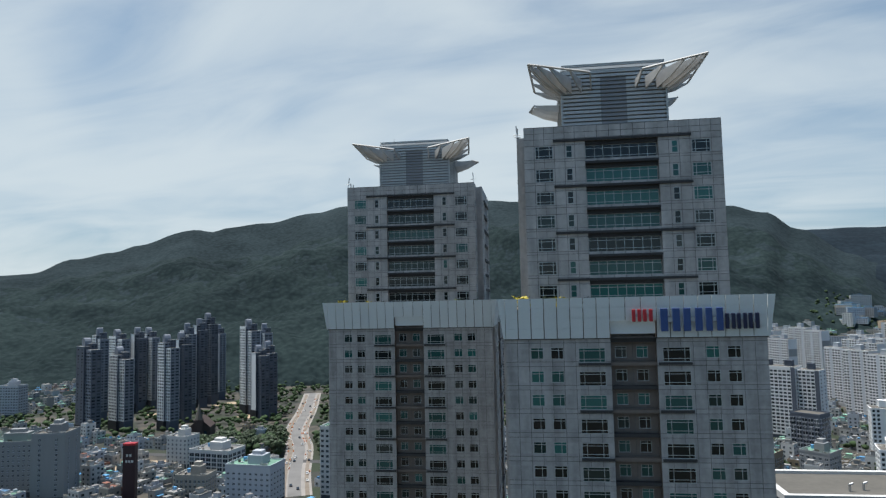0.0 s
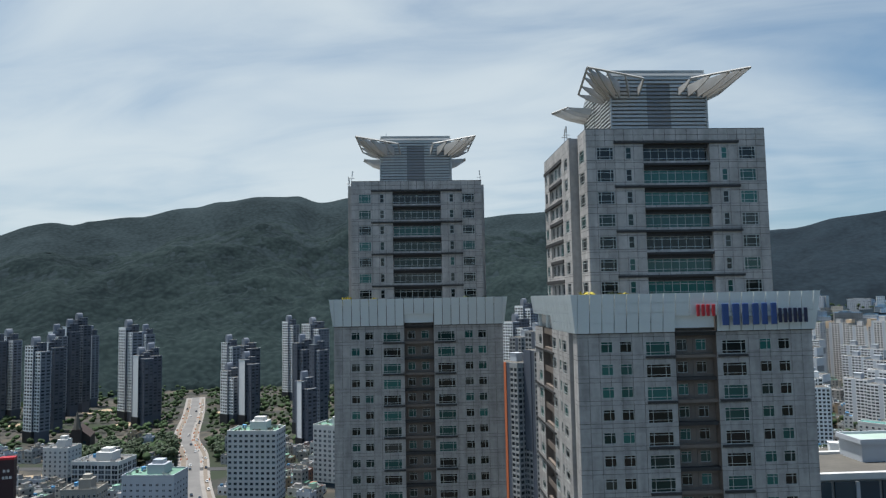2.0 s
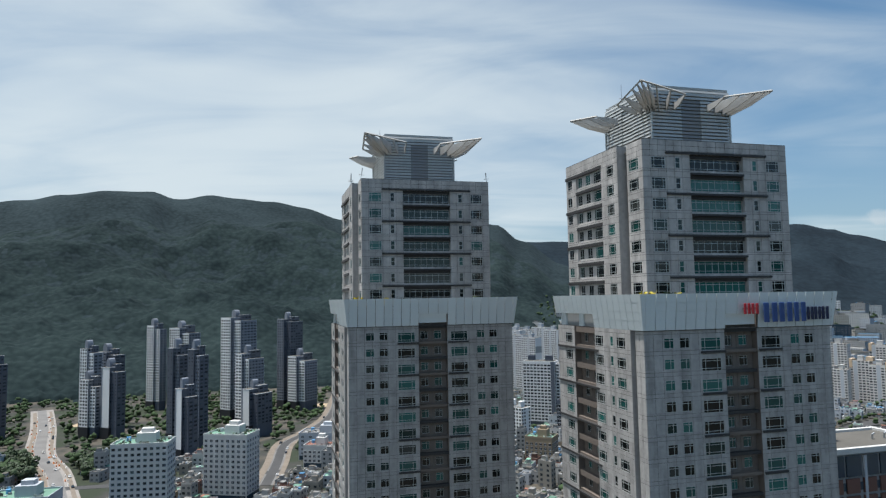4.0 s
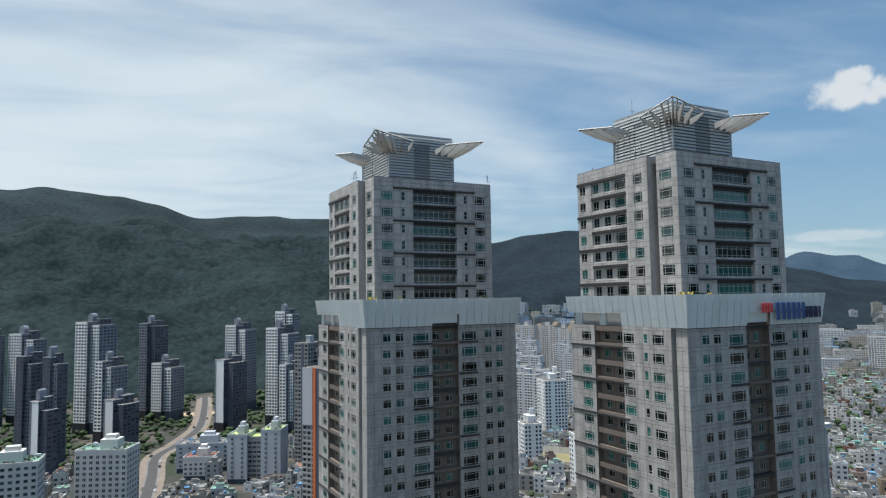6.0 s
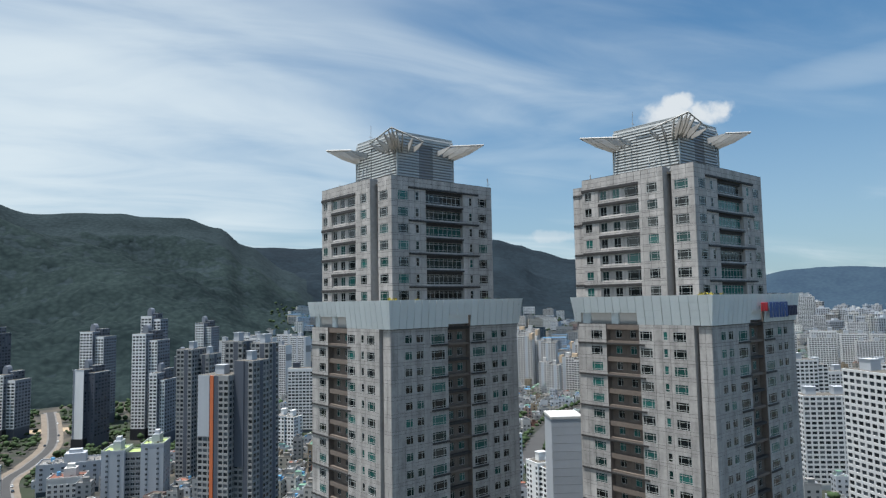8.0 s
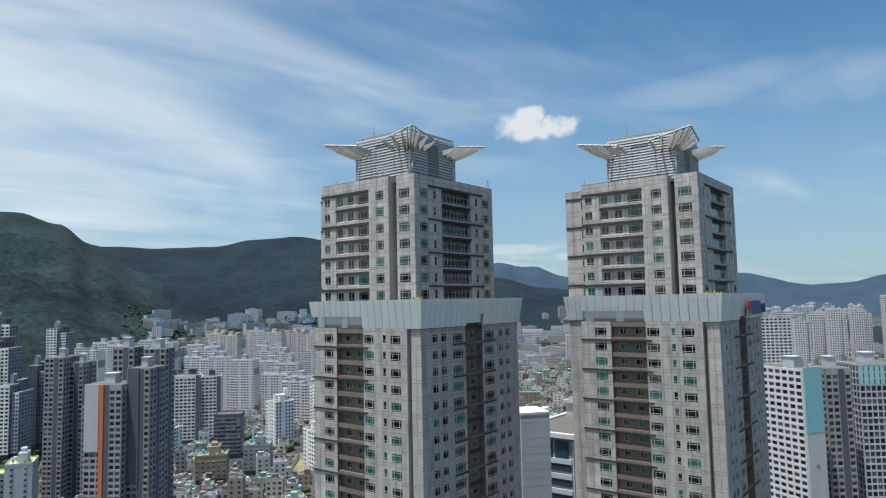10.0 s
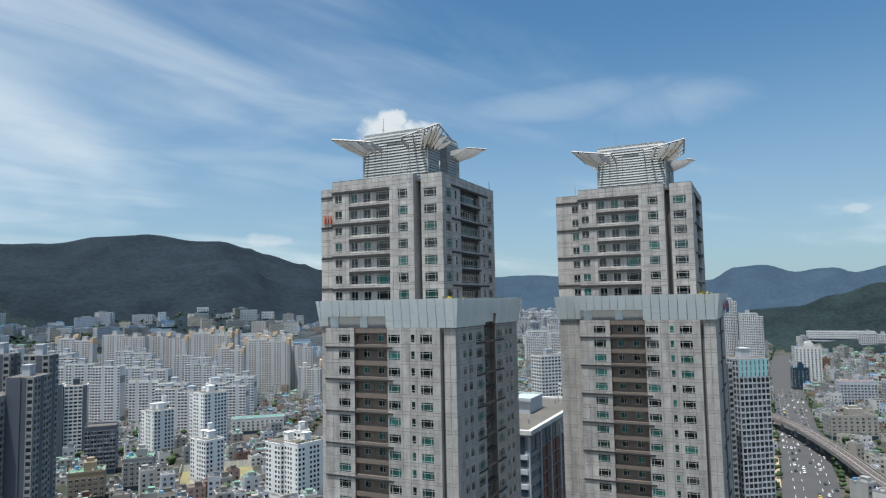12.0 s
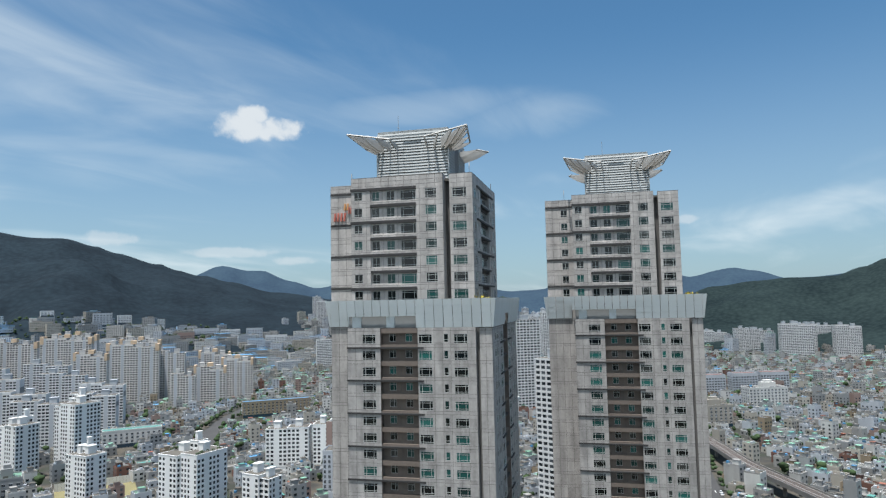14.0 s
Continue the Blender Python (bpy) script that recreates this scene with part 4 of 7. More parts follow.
def build_crown(tower):
    """The louvred roof house with its four winged corners."""
    hw, cy, z0, z1 = 7.1, 15.97, 139.5, 150.55
    bm = bmesh.new()
    box(bm, -hw + 0.35, hw - 0.35, cy - hw + 0.35, cy + hw - 0.35, z0, z1 - 0.15)
    # Backing is darker than the slats, with gap shadow put into its colour.
    crown = part("crown", bm, material("louvre_backing", (0.27, 0.28, 0.275), 0.6, grain=0.1, scale=2.0), tower, "louvred metal roof house with winged corners")
    step = 0.56
    n = int((149.1 - z0) / step)
    blade, dark = bmesh.new(), bmesh.new()

    def slat(bm, a, b):
        pts = [Vector((u, y, z)) for u in (a, b) for y, z in ((0.05, 0.0), (-0.05, 0.03), (0.05, 0.41), (0.12, 0.39))]
        hull(bm, pts, ((0, 1, 2, 3), (7, 6, 5, 4), (0, 4, 5, 1), (1, 5, 6, 2), (2, 6, 7, 3), (3, 7, 4, 0)))

    slat(blade, -hw, -1.76)
    other = bmesh.new()
    slat(other, 1.76, hw)
    bmesh.ops.recalc_face_normals(other, faces=other.faces)
    other = mesh_of("slat", other, LOUVRE)
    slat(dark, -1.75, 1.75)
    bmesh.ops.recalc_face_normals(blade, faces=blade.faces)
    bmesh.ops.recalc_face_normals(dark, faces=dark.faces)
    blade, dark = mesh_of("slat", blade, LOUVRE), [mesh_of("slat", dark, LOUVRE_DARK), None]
    pale = bmesh.new()
    slat(pale, -1.75, 1.75)
    bmesh.ops.recalc_face_normals(pale, faces=pale.faces)
    dark[1] = mesh_of("slat", pale, LOUVRE)
    for f in range(4):
        turn = Matrix.Translation((0, cy, 0)) @ Matrix.Rotation(radians(90 * f), 4, "Z") @ Matrix.Translation((0, -hw, 0))
        for k in range(n + 2):
            m = turn @ Matrix.Translation((0, 0, z0 + 0.1 + step * k))
            part("slat", blade, None, crown).matrix_basis = m
            part("slat", other, None, crown).matrix_basis = m
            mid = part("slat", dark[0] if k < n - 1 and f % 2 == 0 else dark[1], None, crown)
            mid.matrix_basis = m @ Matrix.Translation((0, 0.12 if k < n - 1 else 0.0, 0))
    bm = bmesh.new()
    for k in range(3):
        o = 0.06 * k
        box(bm, -hw + o, hw - o, cy - hw + o, cy + hw - o, 149.35 + 0.42 * k, 149.35 + 0.42 * k + 0.3)
    box(bm, -hw + 0.1, hw - 0.1, cy - hw + 0.1, cy + hw - 0.1, z1 - 0.12, z1)
    part("crown_cap", bm, LOUVRE, crown, "pale stepped metal cap")
    for x, y in ((-hw, cy - hw), (hw, cy - hw), (hw, cy + hw), (-hw, cy + hw)):
        bm = bmesh.new()
        box(bm, x - 0.12, x + 0.12, y - 0.12, y + 0.12, z0, 149.4)
        part("corner_post", bm, LOUVRE, crown)
    for sx, sy in ((-1, -1), (1, -1), (-1, 1), (1, 1)):
        at = lambda a, b, z: Vector((sx * (hw + a), cy + sy * (hw + b), z))
        apex, e1, e2 = at(4.5, 4.5, 149.4), at(-3.7, 3.5, 148.15), at(3.7, -3.7, 148.1)
        for e in (e1, e2):
            bm = bmesh.new()
            rod(bm, apex, e, 0.17, sides=4)
            part("wing_beam", bm, FIN, crown, "cream steel beam")

        def blade_between(root, tip, low, high):
            bm = bmesh.new()
            d = Vector((tip.x - root.x, tip.y - root.y, 0)).normalized()
            side = Vector((-d.y, d.x, 0)) * 0.09
            foot = Vector((root.x, root.y, low))
            neck = Vector((root.x, root.y, high))
            belly = foot.lerp(Vector((tip.x, tip.y, tip.z - 0.12)), 0.5) - Vector((0, 0, 0.28))
            prof = [foot, belly, Vector((tip.x, tip.y, tip.z - 0.15)), tip, neck]
            pts = [p + side for p in prof] + [p - side for p in prof]
            k = len(prof)
            hull(bm, pts, (tuple(range(k)), tuple(range(2 * k - 1, k - 1, -1)), *[(i, k + i, k + (i + 1) % k, (i + 1) % k) for i in range(k)]))
            bmesh.ops.recalc_face_normals(bm, faces=bm.faces)
            part("wing_fin", bm, FIN, crown, "rust-stained cream fin")

        for share, back_off, low, high in ((0.0, 4.1, 146.7, 147.8), (0.33, 2.75, 146.5, 148.2), (0.66, 1.35, 146.4, 148.6)):
            blade_between(at(-back_off, 0, 0), e1.lerp(apex, share), low, high)
            blade_between(at(0, -back_off, 0), e2.lerp(apex, share), low, high)
        blade_between(at(0, 0, 0), apex, 146.2, 148.7)
        blade_between(at(-0.6, 0, 0), e1.lerp(apex, 0.86), 146.3, 148.6)
        blade_between(at(0, -0.6, 0), e2.lerp(apex, 0.86), 146.3, 148.6)
    bm = bmesh.new()
    box(bm, 3.6, 5.4, 12, 14, z1, z1 + 0.35)
    rod(bm, (4.5, 13, z1 + 0.35), (4.5, 13, z1 + 0.6), 1.1, sides=12)
    part("roof_fan", bm, LOUVRE_DARK, crown, "round roof ventilator")
    bm = bmesh.new()
    rod(bm, (-6.2, 19, z1), (-6.2, 19, z1 + 3.2), 0.05)
    rod(bm, (-6.6, 19, z1 + 0.8), (-5.8, 19, z1 + 0.8), 0.08)
    part("mast", bm, STEEL, crown)


TOWER_B, TOWER_A = (11.66, 83.6), (-23.44, 122.1)
fill.blank_side = True
tower_b = build_tower(True)
tower_b.matrix_basis = pose(TOWER_B[0], TOWER_B[1], 0)
fill.blank_side = False
tower_a = build_tower(False)
tower_a.matrix_basis = pose(TOWER_A[0], TOWER_A[1], 0)


# rooftop masts and terrace shrubs
def antenna(x, y, z, tilt):
    t = thing("antenna", "thin steel antenna clamped to the roof parapet", "antenna", pose(x, y, z, 0, tilt, 0), "roof antennas")
    bm = bmesh.new()
    rod(bm, (0, 0, -0.6), (0, 0, 1.5), 0.045)
    part("pole", bm, STEEL, t)
    bm = bmesh.new()
    box(bm, -0.08, 0.08, -0.07, 0.07, 0.6, 1.5)
    part("panel", bm, W_WHITE, t)
    bm = bmesh.new()
    rod(bm, (-0.5, 0, 0.2), (0.5, 0, 0.2), 0.05)
    part("arm", bm, STEEL, t)


for cx, cy in (TOWER_A, TOWER_B):
    for x, y, tilt in ((-13.5, 11.2, 4), (-13.5, 9.8, -3), (-8.2, 28.0, 0)) + (((-12.4, 3.9, 8), (12.4, 4.2, -6)) if cx < 0 else ()):
        antenna(cx + x, cy + y, ROOF + 0.6, tilt)


def shrub(x, y, z, size, leaf, words):
    t = thing("shrub", words, "shrub", pose(x, y, z), "terrace shrubs")
    bm = bmesh.new()
    rod(bm, (0, 0, 0), (0, 0, size * 0.6), 0.05)
    part("stem", bm, BARK, t)
    bm = bmesh.new()
    for k in range(60):
        c = Vector((random.gauss(0, 0.33), random.gauss(0, 0.33), random.uniform(0.25, 1.1))) * size
        q = Euler((random.uniform(0, 6), random.uniform(0, 6), 0)).to_matrix()
        w = size * 0.2
        hull(bm, [c + q @ Vector(p) * w for p in ((-1, 0, 0), (0, -0.6, 0.2), (1, 0, 0), (0, 0.6, -0.2))], ((0, 1, 2, 3),))
    part("foliage", bm, leaf, t)


for cx, cy in (TOWER_A, TOWER_B):
    shrub(cx - 13.3, cy + 2.2, 116.65, 1.5, LEAF_YELLOW, "yellow-leaved shrub in the roof terrace planter")
    shrub(cx - 8.5, cy + 1.6, 116.65, 1.3, LEAF_YELLOW, "yellow-leaved shrub in the roof terrace planter")
    for dx in (-10.3, -5.0, 7.5, 9.2, 12.4):
        shrub(cx + dx, cy + 1.8, 116.65, random.uniform(1.0, 1.4), LEAF, "dark green shrub on the roof terrace")


def sign_block(words, mat, m, w, h, rake=0.0):
    """A raised sign shape: two upright bars on a thin bracket."""
    t = thing("sign_block", words, "sign", m, "roof sign")
    for a, b in ((0.0, 0.36), (0.58, 0.94)):
        bm = bmesh.new()
        hull(bm, [Vector((x * w + rake * z, y, z)) for y in (-0.18, 0.0) for x, z in ((a, 0), (b, 0), (b, h), (a, h))], ((0, 1, 2, 3), (7, 6, 5, 4), (0, 4, 5, 1), (1, 5, 6, 2), (2, 6, 7, 3), (3, 7, 4, 0)))
        bmesh.ops.bevel(bm, geom=list(bm.edges), offset=0.05, segments=1, affect="EDGES")
        part("bar", bm, mat, t)
    bm = bmesh.new()
    box(bm, w * 0.1, w * 0.85, 0.0, 0.35, h * 0.4, h * 0.6)
    part("bracket", bm, STEEL, t)


bx, by = TOWER_B
RED_WORDS, BLUE_WORDS, NAVY_WORDS = "red raised sign block on the white band", "large blue raised sign block on the white band", "navy raised sign block on the white band"
for x, w, h, z, mat, words in ((-0.2, 1.15, 1.5, 114.95, RED_SIGN, RED_WORDS), (1.1, 1.2, 1.5, 114.95, RED_SIGN, RED_WORDS),
                               (3.1, 2.4, 2.75, 113.75, BLUE_SIGN, BLUE_WORDS), (5.75, 2.3, 2.75, 113.75, BLUE_SIGN, BLUE_WORDS), (8.3, 2.1, 2.75, 113.75, BLUE_SIGN, BLUE_WORDS),
                               (10.5, 1.2, 1.85, 113.95, NAVY_SIGN, NAVY_WORDS), (11.8, 1.2, 1.85, 113.95, NAVY_SIGN, NAVY_WORDS), (13.1, 1.3, 1.85, 113.95, NAVY_SIGN, NAVY_WORDS)):
    sign_block(words, mat, pose(bx + x, by - 0.95 - 0.1, z), w, h)
ax, ay = TOWER_A
for y, w, h, z, mat in ((29.7, 1.1, 1.6, 133.3, PALE_RED), (28.4, 1.2, 1.6, 133.3, PALE_RED), (27.6, 1.0, 1.3, 135.4, PALE_ORANGE), (26.7, 0.7, 1.3, 134.7, PALE_RED)):
    sign_block("sun-bleached sign block high on the rear wing", mat, pose(ax - WING - 0.15, ay + y + 2.0, z, 0, 0, -90), w, h, 0.12)

# ---- city: kinds of building ----
TAKEN = []          # (x, y, radius) that houses and trees keep clear of


def clear(x, y, r):
    return all((x - a) ** 2 + (y - b) ** 2 > (r + c) ** 2 for a, b, c in TAKEN)


def grid_face(wall, glass, m, w, h, floor, bays, sill, pier, proud, wall_mat, glass_mat, z0=0.0, skip=(), skip_mat=1):
    """Relief of one face: a glass plane, spandrels proud of it at every storey, and piers. m maps (u, out, z)."""
    n = max(1, int((h - z0) / floor))
    step = w / bays
    for b in range(bays):
        if b in skip:
            continue
        u0, u1 = b * step + pier / 2, (b + 1) * step - pier / 2
        for k in range(n):
            z = z0 + k * floor
            hull(glass, [m @ Vector(p) for p in ((u0, -0.02, z + sill), (u1, -0.02, z + sill), (u1, -0.02, z + floor), (u0, -0.02, z + floor))], ((0, 1, 2, 3),), glass_mat)
    for k in range(n + 1):
        z = z0 + k * floor
        top = min(z + sill, h) if k < n else h
        if top - z < 0.05:
            continue
        pts = [m @ Vector(p) for p in ((0, -proud, z), (w, -proud, z), (w, -proud, top), (0, -proud, top), (0, 0, z), (w, 0, z), (w, 0, top), (0, 0, top))]
        hull(wall, pts, ((0, 1, 2, 3), (3, 2, 6, 7), (0, 4, 5, 1), (0, 3, 7, 4), (1, 5, 6, 2)), wall_mat)
    for b in range(bays + 1):
        u0, u1 = max(0, b * step - pier / 2), min(w, b * step + pier / 2)
        pts = [m @ Vector((u, o, z)) for z in (z0, h) for u, o in ((u0, -proud - 0.04), (u1, -proud - 0.04), (u1, 0), (u0, 0))]
        hull(wall, pts, ((0, 1, 5, 4), (1, 2, 6, 5), (3, 0, 4, 7), (4, 5, 6, 7)), wall_mat)
    for b in skip:
        pts = [m @ Vector((u, o, z)) for z in (z0, h) for u, o in ((b * step, -proud - 0.08), ((b + 1) * step, -proud - 0.08), ((b + 1) * step, 0), (b * step, 0))]
        hull(wall, pts, ((0, 1, 5, 4), (1, 2, 6, 5), (3, 0, 4, 7), (4, 5, 6, 7)), skip_mat)


def faces_of(x0, y0, w, d):
    """The four faces of a block: a frame in which u runs along the face and -y points out, and the face's width."""
    return ((Matrix.Translation((x0, y0, 0)), w), (Matrix.Translation((x0 + w, y0, 0)) @ Matrix.Rotation(radians(90), 4, "Z"), d),
            (Matrix.Translation((x0, y0 + d, 0)) @ Matrix.Rotation(radians(-90), 4, "Z"), d), (Matrix.Translation((x0 + w, y0 + d, 0)) @ Matrix.Rotation(radians(180), 4, "Z"), w))


def apartment(words, x, y, turn, wings, style, group, sink=0.0):
    """A high block of flats made of stepped wings (dx, dy, w, d, h)."""
    mats, floor, bay, sill, pier, proud, blank_ends = {
        "charcoal": ((W_FLATS, W_DARK, W_MID), 2.9, 3.3, 1.2, 0.8, 0.35, True),
        "white_slab": ((W_SLAB, W_GREY, W_LIGHT), 2.75, 3.1, 1.2, 0.6, 0.4, True),
        "peach": ((W_IVORY, W_LIGHT, W_PEACH), 2.8, 3.4, 1.3, 1.0, 0.4, True),
        "white_dark": ((W_SLAB, W_DARK, W_DARK), 2.9, 3.2, 1.2, 0.7, 0.35, True),
        "pale_tall": ((W_SLAB, W_MID, W_LIGHT), 2.9, 3.6, 1.2, 0.9, 0.3, False),
        "slate": ((W_GREY, W_DARK, W_LIGHT), 2.9, 3.0, 1.15, 0.7, 0.3, False),
        "flats": ((W_FLATS, W_LIGHT, W_GREY), 2.85, 2.8, 1.2, 1.1, 0.14, False),
        "glass_grid": ((W_LIGHT, W_MID, W_TEAL), 2.9, 2.4, 0.75, 0.5, 0.2, False),
    }[style]
    t = thing("apartment_block", words, "apartment block", pose(x, y, -sink, 0, 0, turn), group)
    reach = max(math.hypot(abs(dx) + w / 2, abs(dy) + d / 2) for dx, dy, w, d, h in (g[:5] for g in wings))
    TAKEN.append((x, y, reach))
    for i, wing in enumerate(wings):
        dx, dy, w, d, h = wing[:5]
        skin = wing[5] if len(wing) > 5 else ""
        x0, y0 = dx - w / 2, dy - d / 2
        core, wall, glass, roof = bmesh.new(), bmesh.new(), bmesh.new(), bmesh.new()
        box(core, x0 + 0.02, x0 + w - 0.02, y0 + 0.02, y0 + d - 0.02, -6, h - 0.05)
        for k, (m, fw) in enumerate(faces_of(x0, y0, w, d)):
            bays = max(2, round(fw / bay))
            end = blank_ends and k in (1, 2)
            z0 = 10.0 if style == "charcoal" else 3.0
            if skin:
                fin = ((0, 1, 5, 4), (1, 2, 6, 5), (3, 0, 4, 7), (4, 5, 6, 7))
                tone = {"grid": 0, "slate": 2, "dark": 1, "pale": 0}[skin]
                if skin in ("grid", "slate") and k in (0, 3):
                    grid_face(wall, glass, m, fw, h, floor, bays, sill, pier, proud, tone, 0, z0)
                elif skin == "grid" and k == 2:
                    grid_face(wall, glass, m, fw, h, floor, bays, sill, pier, proud, 0, 0, z0, (bays - 1,))
                # Right-hand faces get darker paint: the unlit side's shade is put into colour.
                elif skin == "grid" and k == 1 and i % 2 == 0:
                    grid_face(wall, glass, m, fw, h, floor, bays, sill, pier, proud, 2, 0, z0)
                elif k == 1:
                    grid_face(wall, glass, m, fw, h, floor, max(2, bays - 1), sill + 0.2, pier + 0.6, 0.2, 2 if skin == "grid" else 1, 0, z0)
                elif skin == "dark" and k == 0:
                    grid_face(wall, glass, m, fw, h, floor, 2, sill + 0.5, fw * 0.36, 0.15, 1, 0, z0)
                else:
                    edge = 0.25 * fw if k == 2 and skin != "pale" else 0.35
                    hull(wall, [m @ Vector((u, o, z)) for z in (z0, h) for u, o in ((0.2, -0.15), (fw - 0.2, -0.15), (fw - 0.2, 0), (0.2, 0))], fin, 1 if k in (1, 3) or skin == "dark" else 0)
                    hull(wall, [m @ Vector((u, o, z)) for z in (z0, h) for u, o in ((edge, -0.4), (edge + 1.2, -0.4), (edge + 1.2, -0.1), (edge, -0.1))], fin, 2)
                continue
            if end:
                if style == "charcoal" and (i + k) % 2 == 0:
                    hull(wall, [m @ Vector((u, o, z)) for z in (10, h) for u, o in ((0.6, -0.12), (fw - 0.6, -0.12), (fw - 0.6, 0), (0.6, 0))], ((0, 1, 5, 4), (1, 2, 6, 5), (3, 0, 4, 7), (4, 5, 6, 7)), 0)
                elif style == "white_slab":
                    for za, zb, mm in ((0, h * 0.16, 1), (h * 0.16, h * 0.72, 0), (h * 0.72, h * 0.84, 1), (h * 0.84, h, 0)):
                        hull(wall, [m @ Vector((u, o, z)) for z in (za, zb) for u, o in ((0, -0.12), (fw, -0.12), (fw, 0), (0, 0))], ((0, 1, 5, 4), (1, 2, 6, 5), (3, 0, 4, 7), (4, 5, 6, 7)), mm)
                else:
                    grid_face(wall, glass, m, fw, h, floor, max(2, bays // 2), sill + 0.4, fw / max(2, bays // 2) * 0.7, proud * 0.5, 2 if style == "charcoal" else 0, 0, z0)
                continue
            skip = ()
            if style == "charcoal":
                skip = (bays // 2,) if bays > 3 else ()
            elif style == "peach":
                skip = tuple(range(1 + i % 2, bays, 4))
            elif style == "white_slab":
                skip = tuple(range(2 + i % 2, bays, 4))
            elif style == "white_dark":
                skip = (bays - 1,)
            elif style == "slate":
                skip = (bays // 2,)
            elif style == "flats":
                skip = tuple(range(2 + (i + k) % 2, bays - 1, 4))
            grid_face(wall, glass, m, fw, h, floor, bays, sill, pier, proud, 2 if style == "charcoal" and (i + k) % 3 == 2 else 0, 0, z0, skip, 2 if style == "white_slab" else 0 if style == "flats" else 1)
        box(roof, x0 - 0.3, x0 + w + 0.3, y0 - 0.3, y0 + d + 0.3, h - 0.05, h + 0.25, 0)
        box(roof, x0 + 0.3, x0 + w - 0.3, y0 + 0.3, y0 + d - 0.3, h + 0.25, h + 0.3, 1)
        if style == "charcoal":
            base = bmesh.new()
            box(base, x0 - 0.5, x0 + w + 0.5, y0 - 0.5, y0 + d + 0.5, -6, 9.9)
        body = part("wing", core, W_DARK if style == "charcoal" else mats[1] if style in ("slate", "white_dark") else mats[0], t)
        part("cladding", wall, list(mats), body, kind="stuff")
        part("glazing", glass, PANE_NEAR if style == "flats" else PANE_FAR, body, kind="stuff")
        part("roof", roof, [mats[0] if style != "charcoal" else W_LIGHT, ROOF_GREY], body)
        if style == "charcoal":
            base.free() if i % 2 else part("plinth", base, W_BLACK, body, "black stone plinth")
        hut = bmesh.new()
        if skin and i != 0:
            hut.free()
            continue
        bw, bd, bh = min(6, w * 0.3), min(5, d * 0.5), 4.5 if style != "charcoal" else 6.5
        for u in ((0,) if w < 30 else (-w * 0.28, w * 0.28)):
            if style == "charcoal" and i % 2 == 0:
                arch = [(-bw * 0.7, h), (bw * 0.7, h), (bw * 0.7, h + bh * 0.75), (bw * 0.45, h + bh * 1.1), (0, h + bh * 1.22), (-bw * 0.45, h + bh * 1.1), (-bw * 0.7, h + bh * 0.75)]
                pts = [Vector((dx + u + a, dy + e * bd * 0.6, z)) for e in (-1, 1) for a, z in arch]
                n = len(arch)
                hull(hut, pts, (tuple(range(n)), tuple(range(2 * n - 1, n - 1, -1)), *[(j, n + j, n + (j + 1) % n, (j + 1) % n) for j in range(n)]))
                bmesh.ops.recalc_face_normals(hut, faces=hut.faces)
                continue
            box(hut, dx + u - bw / 2, dx + u + bw / 2, dy - bd / 2, dy + bd / 2, h + 0.3, h + 0.3 + bh)
            box(hut, dx + u - bw / 2 - 0.3, dx + u + bw / 2 + 0.3, dy - bd / 2 - 0.3, dy + bd / 2 + 0.3, h + 0.3 + bh, h + 0.6 + bh)
        part("stair_house", hut, mats[0] if style in ("peach", "glass_grid", "flats") else mats[2] if style != "charcoal" else (W_STEELBLUE if i == 1 and int(x) % 3 == 0 else W_MID), body)
    return t


FAR_WINDOWS = {}


def small_window(w, h):
    key = (round(w, 1), round(h, 1))
    if key not in FAR_WINDOWS:
        bm = bmesh.new()
        for a, b, c, d in ((-w / 2, w / 2, 0, 0.12), (-w / 2, w / 2, h - 0.12, h), (-w / 2, -w / 2 + 0.12, 0.12, h - 0.12), (w / 2 - 0.12, w / 2, 0.12, h - 0.12)):
            box(bm, a, b, -0.14, 0.02, c, d, 0)
        hull(bm, [Vector(p) for p in ((-w / 2, -0.04, 0), (w / 2, -0.04, 0), (w / 2, -0.04, h), (-w / 2, -0.04, h))], ((0, 1, 2, 3),), 1)
        box(bm, -w / 2 - 0.15, w / 2 + 0.15, -0.3, 0.0, -0.18, 0.0, 0)
        FAR_WINDOWS[key] = mesh_of("window", bm, [W_LIGHT, PANE_CITY])
    return FAR_WINDOWS[key]


PANE_CITY = glass_material("city_pane", [(0.03, 0.035, 0.04), (0.05, 0.06, 0.07), (0.02, 0.025, 0.03), (0.06, 0.08, 0.085)], 0.1)


